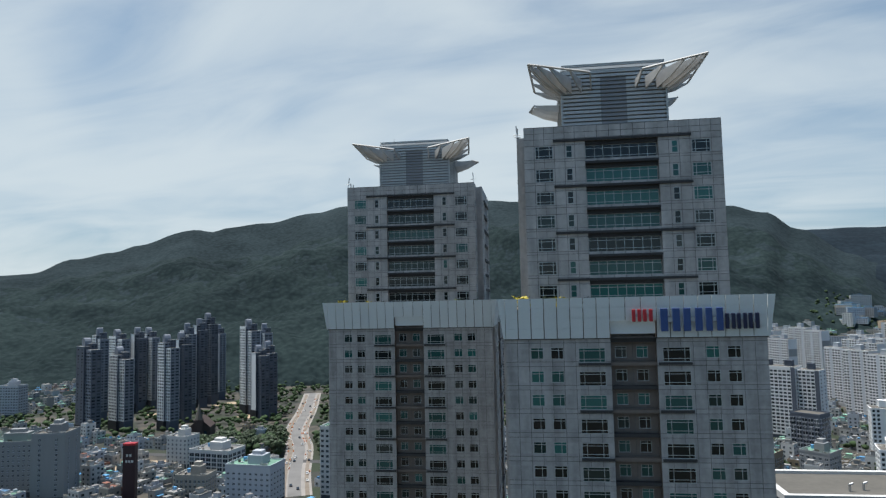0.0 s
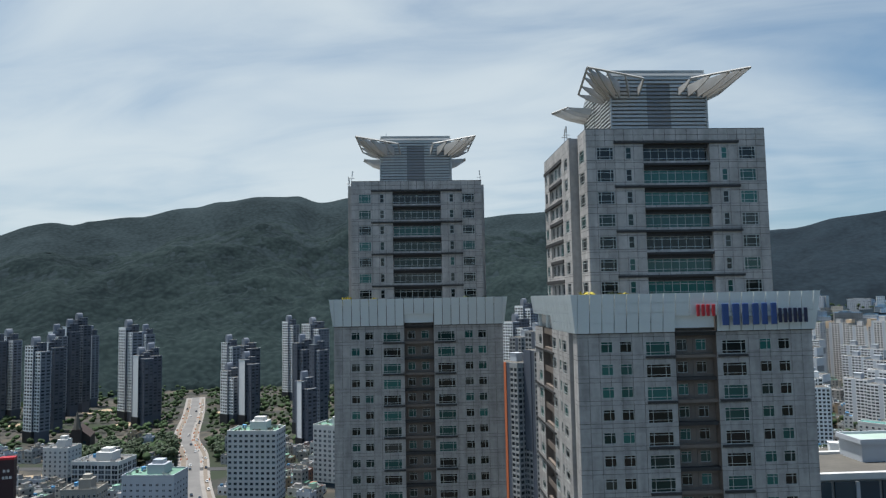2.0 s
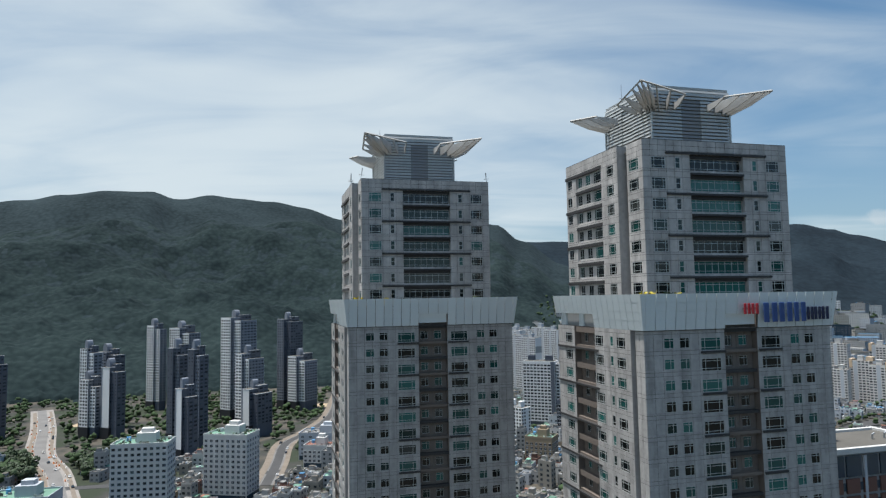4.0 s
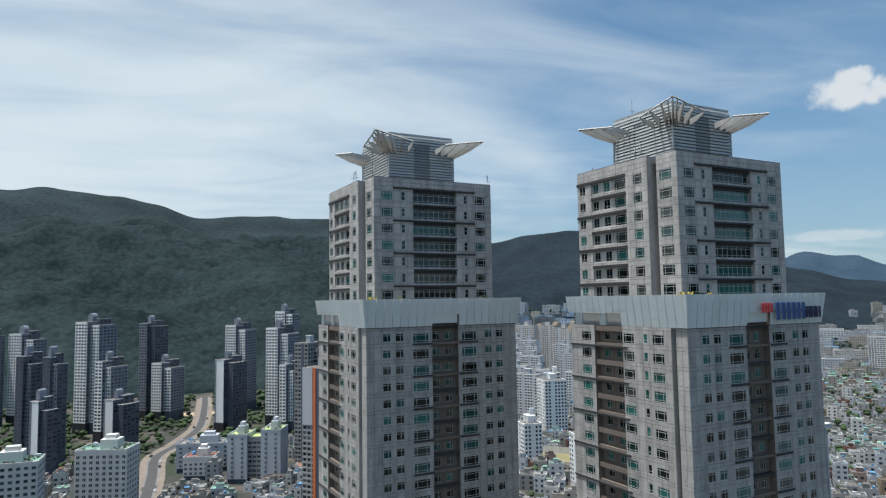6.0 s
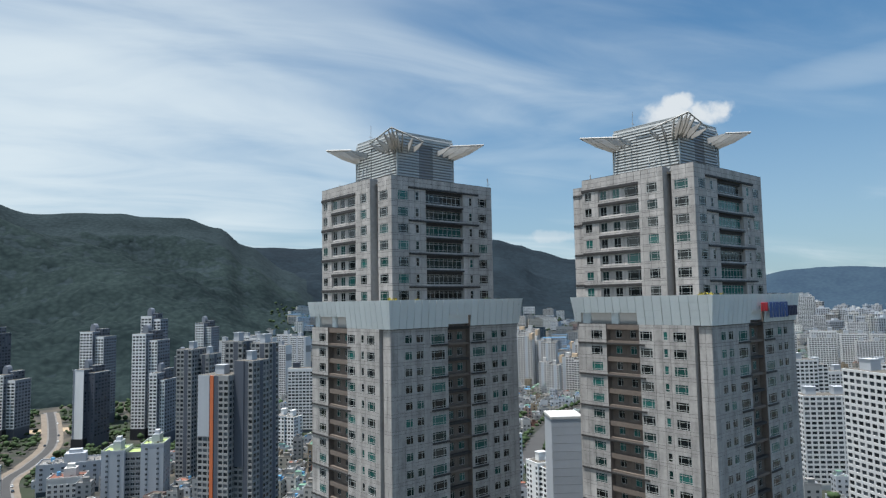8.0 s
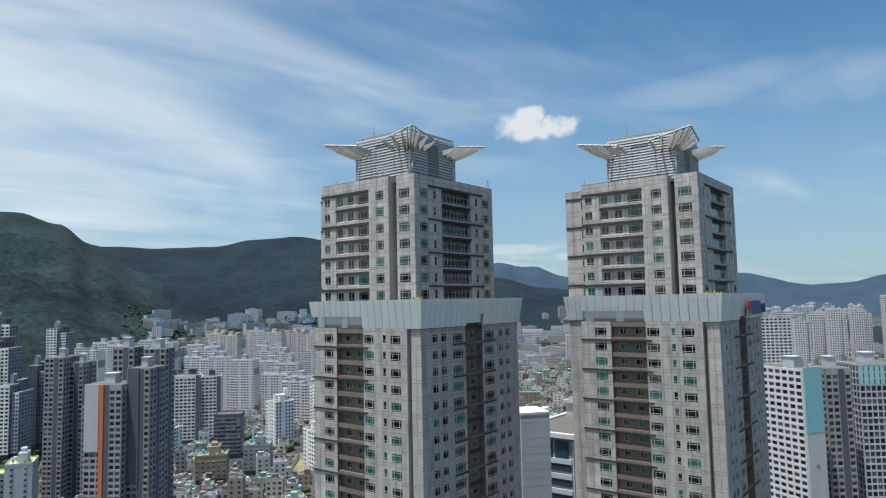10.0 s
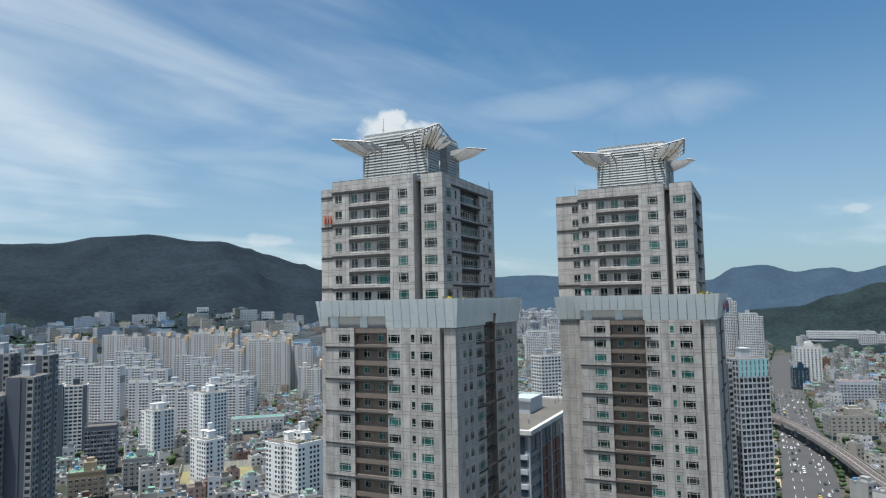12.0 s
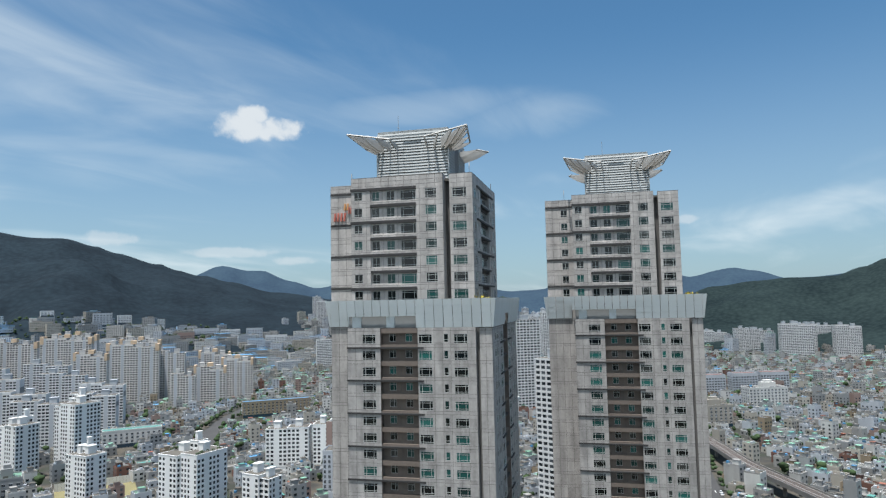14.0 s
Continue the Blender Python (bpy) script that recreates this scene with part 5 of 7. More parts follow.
def mid_rise(words, x, y, turn, w, d, h, wall, roof, floor=3.0, bay=3.2, win=(1.7, 1.5), category="building", group="", hut=True, faces=(0, 1, 2), trees=False, single=False, ribs=False):
    """A plain mid-rise with a window of its own in every bay, parapet, stair house and roof tanks."""
    t = thing("building", words, category, pose(x, y, 0, 0, 0, turn), group)
    TAKEN.append((x, y, math.hypot(w, d) / 2))
    bm = bmesh.new()
    box(bm, -w / 2, w / 2, -d / 2, d / 2, -2, h)
    part("wall", bm, wall, t)
    bm = bmesh.new()
    for a, b, c, e in ((-w / 2 - 0.1, w / 2 + 0.1, -d / 2 - 0.1, -d / 2 + 0.25), (-w / 2 - 0.1, w / 2 + 0.1, d / 2 - 0.25, d / 2 + 0.1), (-w / 2 - 0.1, -w / 2 + 0.25, -d / 2 + 0.25, d / 2 - 0.25), (w / 2 - 0.25, w / 2 + 0.1, -d / 2 + 0.25, d / 2 - 0.25)):
        box(bm, a, b, c, e, h - 0.3, h + 1.0)
    part("parapet", bm, wall, t)
    bm = bmesh.new()
    box(bm, -w / 2 + 0.25, w / 2 - 0.25, -d / 2 + 0.25, d / 2 - 0.25, h, h + 0.15)
    part("roof", bm, roof, t)
    n = int((h - 3.6) / floor)
    rows = bmesh.new()
    if ribs:
        bm = bmesh.new()
        for k, (m, fw) in enumerate(faces_of(-w / 2, -d / 2, w, d)):
            bays = max(1, int(fw / bay))
            for b in range(bays + 1):
                u = b * fw / bays
                wide, out = (0.5, 0.42) if b % 2 == 0 else (0.25, 0.22)
                u0, u1 = max(0.0, u - wide), min(fw, u + wide)
                hull(bm, [m @ Vector((a, o, z)) for z in (0, h - 0.35) for a, o in ((u0, -out), (u1, -out), (u1, 0), (u0, 0))], ((0, 1, 5, 4), (1, 2, 6, 5), (3, 0, 4, 7), (4, 5, 6, 7)))
            for f in range(n + 1):
                z = 3.55 + f * floor
                hull(bm, [m @ Vector((a, o, e)) for e in (z, z + 0.35) for a, o in ((0, -0.16), (fw, -0.16), (fw, 0), (0, 0))], ((0, 1, 5, 4), (3, 2, 1, 0), (4, 5, 6, 7)))
        part("wall_ribs", bm, wall, t, "white piers and storey bands", "stuff")
    for k, (m, fw) in enumerate(faces_of(-w / 2, -d / 2, w, d)):
        if k not in faces:
            continue
        bays = max(1, int(fw / bay))
        for b in range(bays):
            for f in range(n):
                spot = m @ Matrix.Translation(((b + 0.5) * fw / bays, 0, 4.2 + f * floor))
                if single:
                    part("window", small_window(*win), None, t).matrix_basis = spot
                    continue
                ww, hh = win[0] / 2, win[1]
                hull(rows, [spot @ Vector(p) for p in ((-ww, -0.04, 0), (ww, -0.04, 0), (ww, -0.04, hh), (-ww, -0.04, hh))], ((0, 1, 2, 3),), 0)
                for x0, x1, z0, z1 in ((-ww - 0.15, ww + 0.15, -0.2, 0.0), (-ww, ww, hh, hh + 0.12), (-0.05, 0.05, 0, hh)):
                    hull(rows, [spot @ Vector((x, y, z)) for z in (z0, z1) for x, y in ((x0, -0.22), (x1, -0.22), (x1, 0), (x0, 0))], ((0, 1, 5, 4), (1, 2, 6, 5), (3, 0, 4, 7), (4, 5, 6, 7), (0, 3, 2, 1)), 1)
        bm = bmesh.new()
        hull(bm, [m @ Vector((u, o, z)) for z in (0.3, 3.3) for u, o in ((0.6, -0.12), (fw - 0.6, -0.12), (fw - 0.6, 0), (0.6, 0))], ((0, 1, 5, 4), (1, 2, 6, 5), (3, 0, 4, 7), (4, 5, 6, 7)))
        part("shopfront", bm, BLUE_GLASS, t, "dark glazed ground floor")
    if single:
        rows.free()
    else:
        part("window_grid", rows, [PANE_NEAR if ribs or d < 15.5 else PANE_FAR, W_LIGHT], t, kind="stuff")
    if hut:
        bm = bmesh.new()
        a, b = w * 0.17, d * 0.24
        box(bm, -a + w * 0.08, a + w * 0.08, -b, b, h + 0.15, h + 5.4)
        box(bm, -a * 0.6 + w * 0.08, a * 0.6 + w * 0.08, -b * 0.6, b * 0.6, h + 5.4, h + 7.6)
        part("stair_house", bm, wall, t)
        bm = bmesh.new()
        rod(bm, (-w * 0.3, d * 0.2, h + 0.15), (-w * 0.3, d * 0.2, h + 2.4), 1.2, sides=10)
        part("water_tank", bm, ROOF_BLUE if random.random() < 0.4 else W_LIGHT, t)
        bm = bmesh.new()
        for k in range(3):
            box(bm, w * 0.25 + k * 1.4, w * 0.25 + k * 1.4 + 1.0, -d * 0.35, -d * 0.35 + 0.9, h + 0.15, h + 1.2)
        part("air_conditioner", bm, STEEL, t)
    if hut:
        bm = bmesh.new()
        for k in range(int(w * d / 26)):
            a, b = random.uniform(-w / 2 + 1.2, w / 2 - 2.4), random.uniform(-d / 2 + 1.2, d / 2 - 2.4)
            if abs(a - w * 0.08) < w * 0.2 and abs(b) < d * 0.26:
                continue
            p, q = random.choice(((0.8, 0.8), (1.6, 0.5), (0.4, 2.4), (2.6, 0.3), (1.0, 1.0), (1.8, 1.4)))
            box(bm, a, a + p, b, b + q, h + 0.1, h + random.choice((0.5, 0.9, 1.3, 1.8)), random.randrange(4))
        part("roof_clutter", bm, [STEEL, W_GREY, W_WHITE, ROOF_GREY], t, "vents, ducts and crates on the roof", "stuff")
    if trees:
        bm = bmesh.new()
        for k in range(26):
            c = Vector((random.uniform(-w * 0.42, w * 0.42), random.uniform(-d * 0.42, d * 0.42), h + 0.5))
            if abs(c.x) < w * 0.25 and abs(c.y) < d * 0.25:
                continue
            clump(bm, c, random.uniform(0.7, 1.5), 5)
        part("roof_garden", bm, LEAF, t, "planted roof garden", "stuff")
    return t


def clump(bm, c, r, leaves=10):
    """A loose clump of foliage: jittered leaf facets round a centre."""
    for k in range(leaves):
        d = Vector((random.gauss(0, 1), random.gauss(0, 1), random.gauss(0.3, 0.8))).normalized()
        p = c + Vector((d.x * r, d.y * r, d.z * r * 0.75))
        q = d.to_track_quat("Z", "Y")
        w = r * random.uniform(0.5, 0.8)
        hull(bm, [p + q @ Vector(v) * w for v in ((-1, -0.3, -0.25), (0.1, -1, -0.2), (1, 0.2, -0.3), (-0.1, 1, -0.2))] + [p + q @ Vector((0, 0, 0.35)) * w], ((0, 1, 4), (1, 2, 4), (2, 3, 4), (3, 0, 4)))


TREES = []


def build_tree_kinds():
    for k in range(4):
        bm = bmesh.new()
        h = 5.0 + k
        rod(bm, (0, 0, -0.5), (0.1, 0, h * 0.55), 0.28, sides=6, r2=0.16)
        for j in range(5):
            a = j * 1.3 + k
            rod(bm, (0.1, 0, h * (0.35 + 0.04 * j)), (math.cos(a) * 2.0, math.sin(a) * 2.0, h * (0.65 + 0.05 * j)), 0.11, sides=4, r2=0.04)
        trunk = mesh_of("trunk", bm, BARK)
        bm = bmesh.new()
        for j in range(15):
            a, rr = random.uniform(0, math.tau), random.uniform(0.3, 2.6)
            clump(bm, Vector((math.cos(a) * rr, math.sin(a) * rr, h * random.uniform(0.55, 1.05))), random.uniform(0.9, 1.7), 8)
        TREES.append((trunk, mesh_of("crown", bm, LEAF)))


def tree(x, y, size, z=None):
    trunk, crown = random.choice(TREES)
    z = land(x, y)[0] if z is None else z
    t = thing("tree", "broad green street tree in full leaf", "tree", pose(x, y, z, 0, 0, random.uniform(0, 360)) @ Matrix.Scale(size, 4), "city trees")
    part("trunk", trunk, None, t)
    part("crown", crown, None, t)


build_tree_kinds()

# ---- charcoal estate below the mountain ----
CH = "charcoal"
ESTATE = "charcoal and pale grey apartment tower, dark plinth"


def estate(x, y, turn, w, d, h, skin):
    """One tower of the estate: a main slab, a set-back slab beside it and a lift shaft between."""
    other = {"grid": "grid", "pale": "dark", "dark": "slate", "slate": "dark"}[skin]
    wings = [(-w * 0.2, 0, w * 0.6, d, h, skin), (w * 0.3, d * 0.09, w * 0.4, d * 0.82, h - 3 - (x + y) % 4, other), (w * 0.04, d * 0.22, w * 0.3, d * 0.5, h + 2.5, "dark")]
    apartment(ESTATE, x, y, turn, wings, CH, "charcoal estate towers")


WEST_END = [
    (-416, 576, 26, 11, 82, "dark"),
    (-455, 648, 13, 11, 89, "grid"),
    (-398, 599, 26, 11, 72, "grid"),
    (-469, 701, 26, 11, 85, "grid"),
    (-450, 708, 15, 11, 87, "pale"),
    (-449, 730, 21, 11, 86, "grid"),
    (-350, 600, 19, 11, 83, "grid"),
    (-363, 649, 17, 11, 83, "pale"),
    (-384, 698, 12, 12, 91, "grid"),
    (-391, 738, 13, 11, 95, "pale"),
    (-393, 764, 19, 11, 101, "dark"),
    (-397, 798, 11, 11, 86, "grid"),
]
WEST_STREET = [
    (-311, 697, 21, 13, 94, "grid"),
    (-309, 733, 11, 12, 88, "grid"),
    (-284, 660, 18, 11, 68, "pale"),
    (-283, 681, 15, 11, 71, "dark"),
    (-208, 689, 15, 11, 77, "grid"),
    (-196, 712, 21, 14, 72, "slate"),
    (-182, 655, 17, 11, 62, "pale"),
    (-201, 664, 17, 11, 51, "grid"),
]
STREET_CORNER = [
    (-169, 810, 18, 11, 93, "grid"),
    (-139, 806, 26, 20, 90, "grid"),
    (-122, 609, 11, 16, 80, "dark"),
    (-105, 583, 11, 11, 80, "dark"),
    (-109, 540, 12, 11, 54, "pale"),
]
EAST_STREET = [
    (-78, 722, 23, 26, 102, "grid"),
    (-66, 668, 13, 23, 69, "grid"),
    (-59, 624, 16, 21, 41, "pale"),
    (-25, 769, 16, 23, 98, "slate"),
    (-12, 754, 20, 24, 58, "grid"),
    (33, 655, 16, 26, 66, "pale"),
    (65, 777, 22, 26, 93, "grid"),
    (84, 667, 21, 26, 93, "grid"),
    (100, 712, 18, 17, 108, "grid"),
    (83, 628, 11, 26, 61, "grid"),
    (191, 815, 17, 26, 97, "grid"),
    (108, 650, 11, 16, 72, "dark"),
]
for turn, row in ((-30, WEST_END), (-38, WEST_STREET), (-42, STREET_CORNER), (-46, EAST_STREET)):
    for x, y, w, d, h, skin in row:
        estate(x, y, turn, w, d, h, skin)

# ---- towers in the middle distance ----
org = apartment("slate apartment tower with a tall orange stripe", 35, 379, -55, [(0, 0, 18, 16, 81), (14.5, 5, 11, 16, 88), (-4, 22, 11, 10, 97), (13, 21, 11, 10, 96)], "slate", "slate towers")
bm = bmesh.new()
box(bm, -1.6, 0.4, -8.75, -8.3, 4, 81.2)
part("stripe", bm, W_ORANGE, org, "orange vertical stripe")
bm = bmesh.new()
box(bm, -8.8, -2.0, -8.65, -8.3, 50, 81.3)
part("pale_panel", bm, W_LIGHT, org, "pale panel beside the stripe")
bm = bmesh.new()
box(bm, 9.4, 15.0, -3.75, -3.3, 34, 88.3)
part("dark_panel", bm, W_DARK, org, "dark panel down the face")
apartment("pale grey blank-ended apartment slab", 60, 493, -50, [(0, 0, 11, 22, 88), (9, 6, 8, 16, 84)], "slate", "slate towers")
apartment("slate apartment tower beside the orange-striped one", 62, 440, -46, [(0, 0, 14, 16, 66), (-9, 4, 8, 12, 62)], "slate", "slate towers")
apartment("white apartment slab with dark end walls", 205, 585, -40, [(-8, 0, 30, 14, 58), (16, 3, 16, 15, 56)], "white_dark", "white slabs")

SLAB = "white apartment slab with grey end walls"
SLABS = [(325, 855, 48, 76), (360, 800, 44, 64), (314, 680, 54, 62), (345, 625, 58, 44), (319, 745, 44, 60), (415, 590, 40, 44), (385, 690, 50, 52), (440, 660, 44, 50), (420, 745, 50, 58), (480, 720, 46, 56),
         (270, 800, 44, 70), (395, 860, 50, 66), (460, 800, 46, 62), (312, 562, 42, 42), (375, 565, 40, 40), (290, 905, 46, 74), (330, 960, 44, 72), (235, 850, 40, 72)]
for x, y, w, h in SLABS:
    apartment(SLAB, x, y, -62, [(-w * 0.25, 0, w * 0.5, 12, h), (w * 0.25, -2.5, w * 0.5, 12, h - 2.7)], "white_slab", "white slabs", 0)
PEACH = "ivory apartment slab with touches of peach paint"
for x, y, w, h in ((495, 862, 58, 80), (540, 830, 56, 76), (545, 755, 58, 81), (600, 790, 50, 82), (556, 668, 60, 72), (610, 700, 50, 74), (512, 690, 36, 64), (533, 582, 26, 40), (562, 566, 36, 45), (612, 560, 38, 50), (640, 610, 40, 56), (585, 640, 40, 62), (655, 740, 50, 76), (450, 900, 50, 78)):
    t = apartment(PEACH, x, y, -62, [(-w * 0.25, 0, w * 0.5, 12, h), (w * 0.25, -3, w * 0.5, 12, h - 3)], "peach", "peach slabs")
    if int(x + y) % 2:
        continue
    bm = bmesh.new()
    box(bm, -w * 0.5 - 0.3, -w * 0.43, -6.8, 6.6, h - 7, h + 2.2)
    box(bm, w * 0.43, w * 0.5 + 0.3, -9.8, 3.6, h - 8, h + 0.3)
    box(bm, -3.2, 3.2, -4, 4, h + 0.3, h + 4.6)
    part("painted_crown", bm, W_PEACH, t, "peach painted head of the block")
for x, y, w, h in ((1189, 139, 34, 113), (1150, 100, 40, 86), (1165, 218, 30, 92), (1230, 190, 34, 88), (1260, 260, 40, 80), (1110, 260, 30, 76)):
    apartment("tall pale apartment tower with slate side panels", x, y, -70, [(0, 0, w * 0.6, 18, h), (w * 0.4, 3, w * 0.4, 16, h - 6)], "pale_tall", "pale towers")
for x, y, w, h in ((1364, -205, 60, 44), (1184, -232, 60, 63), (1250, -260, 50, 60), (1300, -170, 50, 50), (1420, -330, 60, 52), (1390, -120, 56, 40), (1230, -330, 50, 58), (1480, -420, 60, 48)):
    apartment("pale apartment slab beyond the low houses", x, y, -75, [(-w * 0.25, 0, w * 0.5, 13, h), (w * 0.25, 3, w * 0.5, 13, h - 3)], "pale_tall", "pale towers")
for k in range(26):
    a, r = radians(random.uniform(62.5, 69.5)), random.uniform(1550, 1950)
    x, y = HUB.x + r * math.sin(a), HUB.y + r * math.cos(a)
    h = random.uniform(45, 76)
    apartment("distant pale apartment tower", x, y, -60, [(0, 0, random.uniform(22, 34), 16, h)], "pale_tall", "distant towers", -land(x, y)[0])
for k in range(16):
    x, y = random.uniform(900, 1500), random.uniform(250, 620)
    apartment("distant pale apartment tower", x, y, -60, [(0, 0, random.uniform(24, 40), 14, random.uniform(36, 62))], "pale_tall", "distant towers")
for x, y, w, h in ((544, 186, 26, 96), (585, 215, 22, 84), (505, 215, 22, 62)):
    apartment("slim white apartment tower", x, y, -60, [(0, 0, w, 16, h)], "pale_tall", "slim towers")

# campus on the far slope
for a, r, w, h, wall in ((44.5, 1330, 46, 24, W_SLAB), (46.9, 1340, 44, 22, BLUE_GLASS), (45.0, 1480, 34, 26, W_LIGHT), (46.6, 1500, 26, 18, W_SLAB), (49.5, 1340, 34, 24, W_GREY), (50.9, 1400, 30, 14, W_PINK), (52.6, 1450, 50, 14, W_LIGHT),
                         (54.6, 1480, 40, 18, W_SLAB), (56.6, 1500, 34, 30, W_LIGHT), (58.2, 1420, 44, 20, W_SLAB), (41.5, 1560, 24, 12, W_SLAB), (38.0, 1350, 40, 12, W_SLAB), (33.5, 1330, 44, 14, W_CREAM), (29.5, 1250, 34, 16, W_CREAM), (94, 1500, 120, 18, W_SLAB)):
    x, y = HUB.x + r * math.sin(radians(a)), HUB.y + r * math.cos(radians(a))
    b = mid_rise("pale campus building on the wooded slope", x, y, -a, w, 16, h, wall, ROOF_PALE, bay=5.0, win=(3.4, 1.1), floor=3.6, hut=False, group="campus buildings", faces=(0,))
    b.matrix_basis = pose(x, y, land(x, y)[0] - 2.0, 0, 0, -a)

# turquoise-headed tower group
gc = apartment("slate and white apartment tower with turquoise head", 241, 86, -54, [(0, 0, 17, 17, 85)], "glass_grid", "turquoise towers")
for k in range(7):
    bm = bmesh.new()
    box(bm, -8.3 + 2.4 * k, -7.0 + 2.4 * k, -8.95, -8.4, 76.2, 84.6)
    part("head_panel", bm, W_CYAN, gc, "turquoise panel at the head of the tower")
apartment("slate apartment tower with a stepped head", 224, 99, -54, [(0, 0, 11, 14, 84)], "slate", "turquoise towers")
gl = apartment("white apartment slab with a turquoise end wall", 212, 121, -119.6, [(0, 0, 42, 11, 85)], "pale_tall", "turquoise towers")
bm = bmesh.new()
box(bm, 21.4, 21.8, -5.4, 5.4, 58, 86)
part("end_panel", bm, W_CYAN, gl, "turquoise end panel")
bm = bmesh.new()
box(bm, 21.4, 21.75, -5.4, 5.4, 2, 57.9)
part("end_wall", bm, W_WHITE, gl, "blank white end wall")
bm = bmesh.new()
box(bm, 21.7, 21.79, -1.1, 1.1, 43, 44.6)
part("mark", bm, W_GREY, gl, "small grey mark painted on the end wall")
apartment("slim white apartment tower", 436, 250, -40, [(0, 0, 24, 16, 68), (16, 3, 12, 14, 64)], "pale_tall", "slim towers")
apartment("pale grey apartment slab with white bands", 342, 197, -45, [(0, 0, 30, 14, 56)], "pale_tall", "slim towers")
apartment("white flats beyond the pale slab", 520, 260, -40, [(0, 0, 30, 14, 52)], "pale_tall", "slim towers")

# ---- white mid-rises with roof terraces ----
WHITE_MID = "white mid-rise with rows of small windows and a green roof"
mid_rise(WHITE_MID, -116, 400, -8, 29, 16, 43, W_WHITE, ROOF_GREEN, trees=True, win=(2.0, 1.6), group="white mid-rises", single=True)
mid_rise(WHITE_MID, -72, 436, -25, 28, 17, 38, W_WHITE, ROOF_GREEN, trees=True, group="white mid-rises")
WHITE_FLATS = "white block of flats with a stair house on its roof"
apartment(WHITE_FLATS, 238, 505, -105, [(-9, 0, 14, 14, 36), (5, -2, 13, 16, 38), (-1, 4, 6, 6, 42)], "flats", "white flats")
apartment(WHITE_FLATS, 278, 492, -105, [(-11, 2, 16, 20, 44), (5, -3, 17, 20, 47), (-3, 3, 8, 7, 52)], "flats", "white flats")
apartment(WHITE_FLATS, 197, 414, -105, [(-5, 1, 11, 14, 29), (6, -1, 11, 13, 30), (0, 2, 5, 5, 34)], "flats", "white flats")
t = apartment(WHITE_FLATS, 197, 340, -105, [(-6, -1, 15, 24, 33), (8, 1, 13, 22, 34), (0, 4, 7, 7, 39)], "flats", "white flats")
bm = bmesh.new()
for k in range(30):
    clump(bm, Vector((random.choice((-11.5, 12.5)) + random.uniform(-1, 1), random.uniform(-9, 9), 34.3 + random.uniform(0, 0.6))), random.uniform(0.6, 1.2), 5)
part("roof_garden", bm, LEAF, t, "planted edge of the roof", "stuff")
apartment("pale flats with a green roof edge", 292, 328, -75, [(-7, 0, 15, 11, 29), (8, 1, 15, 12, 30)], "flats", "white flats")
t = apartment("white flats with a pale pink strip", 305, 300, -80, [(-6, 0, 12, 14, 31), (7, 1, 13, 15, 34)], "flats", "white flats")
bm = bmesh.new()
box(bm, -2.0, 2.2, -7.45, -7.1, 2, 33)
part("pink_strip", bm, W_PINK, t, "pale pink strip down the front")
apartment("small white block of flats", 189, 292, -105, [(-2, 0, 12, 12, 25), (6, 1, 7, 10, 23)], "flats", "white flats")
mid_rise("pale office block with a dark glazed roof storey", 246, 268, -80, 20, 16, 26, W_LIGHT, ROOF_GREY, bay=2.6, win=(1.3, 1.9), hut=False, group="offices")
apartment("pale cream flats with a green roof", 152, 535, -60, [(-3, 0, 9, 13, 27), (5, 1, 9, 12, 26)], "flats", "white flats")
mid_rise("white office block with a blank end wall", 825, 28, -78, 30, 16, 50, W_WHITE, ROOF_PALE, bay=4.2, group="offices")
mid_rise("small blue-glazed office block", 800, 38, -78, 18, 12, 26, BLUE_GLASS, ROOF_BLUE, bay=4.2, group="offices")
mid_rise("plain cream concrete office block", 494, 16, -70, 36, 14, 19, W_CREAM, ROOF_GREY, bay=4.5, group="offices")
mid_rise("long white school-like block of classrooms", 600, -52, -70, 42, 16, 22, W_WHITE, ROOF_PALE, bay=3.6, group="offices")
mid_rise("dark glazed office with concrete end", 190, 508, -45, 20, 16, 33, W_DARK, ROOF_GREY, bay=3.4, win=(3.0, 2.2), hut=False, group="offices")

# ---- civic and commercial buildings near the street ----
mid_rise("long grey office block", -335, 392, 12, 44, 16, 34, W_GREY, ROOF_GREEN, bay=3.0, win=(1.0, 1.2), group="offices")
mid_rise("grey block with a blank end wall", -300, 386, 12, 20, 20, 41, W_GREY, ROOF_GREY, bay=9.0, win=(1.2, 1.4), group="offices")
mid_rise("white glazed civic hall with flat roof", -226, 452, -10, 32, 20, 17, W_WHITE, ROOF_PALE, bay=4.4, win=(3.6, 2.2), group="offices")
mid_rise("white stepped block beside the civic hall", -262, 470, -10, 18, 14, 22, W_WHITE, ROOF_PALE, win=(1.2, 1.3), group="offices")
mid_rise("pale grey clinic block with small windows", -168, 384, -6, 29, 18, 24, W_LIGHT, ROOF_GREEN, bay=3.4, win=(1.4, 1.0), group="offices")
mid_rise("cream stone block with arched front", -212, 396, 0, 20, 14, 14, W_CREAM, ROOF_GREY, bay=2.6, win=(1.2, 1.6), group="offices")
mid_rise("white house block below the street", -575, 670, 0, 26, 14, 34, W_LIGHT, ROOF_PALE, group="offices")
mid_rise("white clinic block with a lime green roof", 8.4, 475.5, -30, 13, 18, 31, W_LIGHT, ROOF_LIME, bay=6.0, win=(1.3, 1.3), group="clinic")
mid_rise("white clinic block with a lime green roof", 27.6, 464.5, -30, 13, 18, 34, W_LIGHT, ROOF_LIME, bay=6.0, win=(1.3, 1.3), group="clinic")
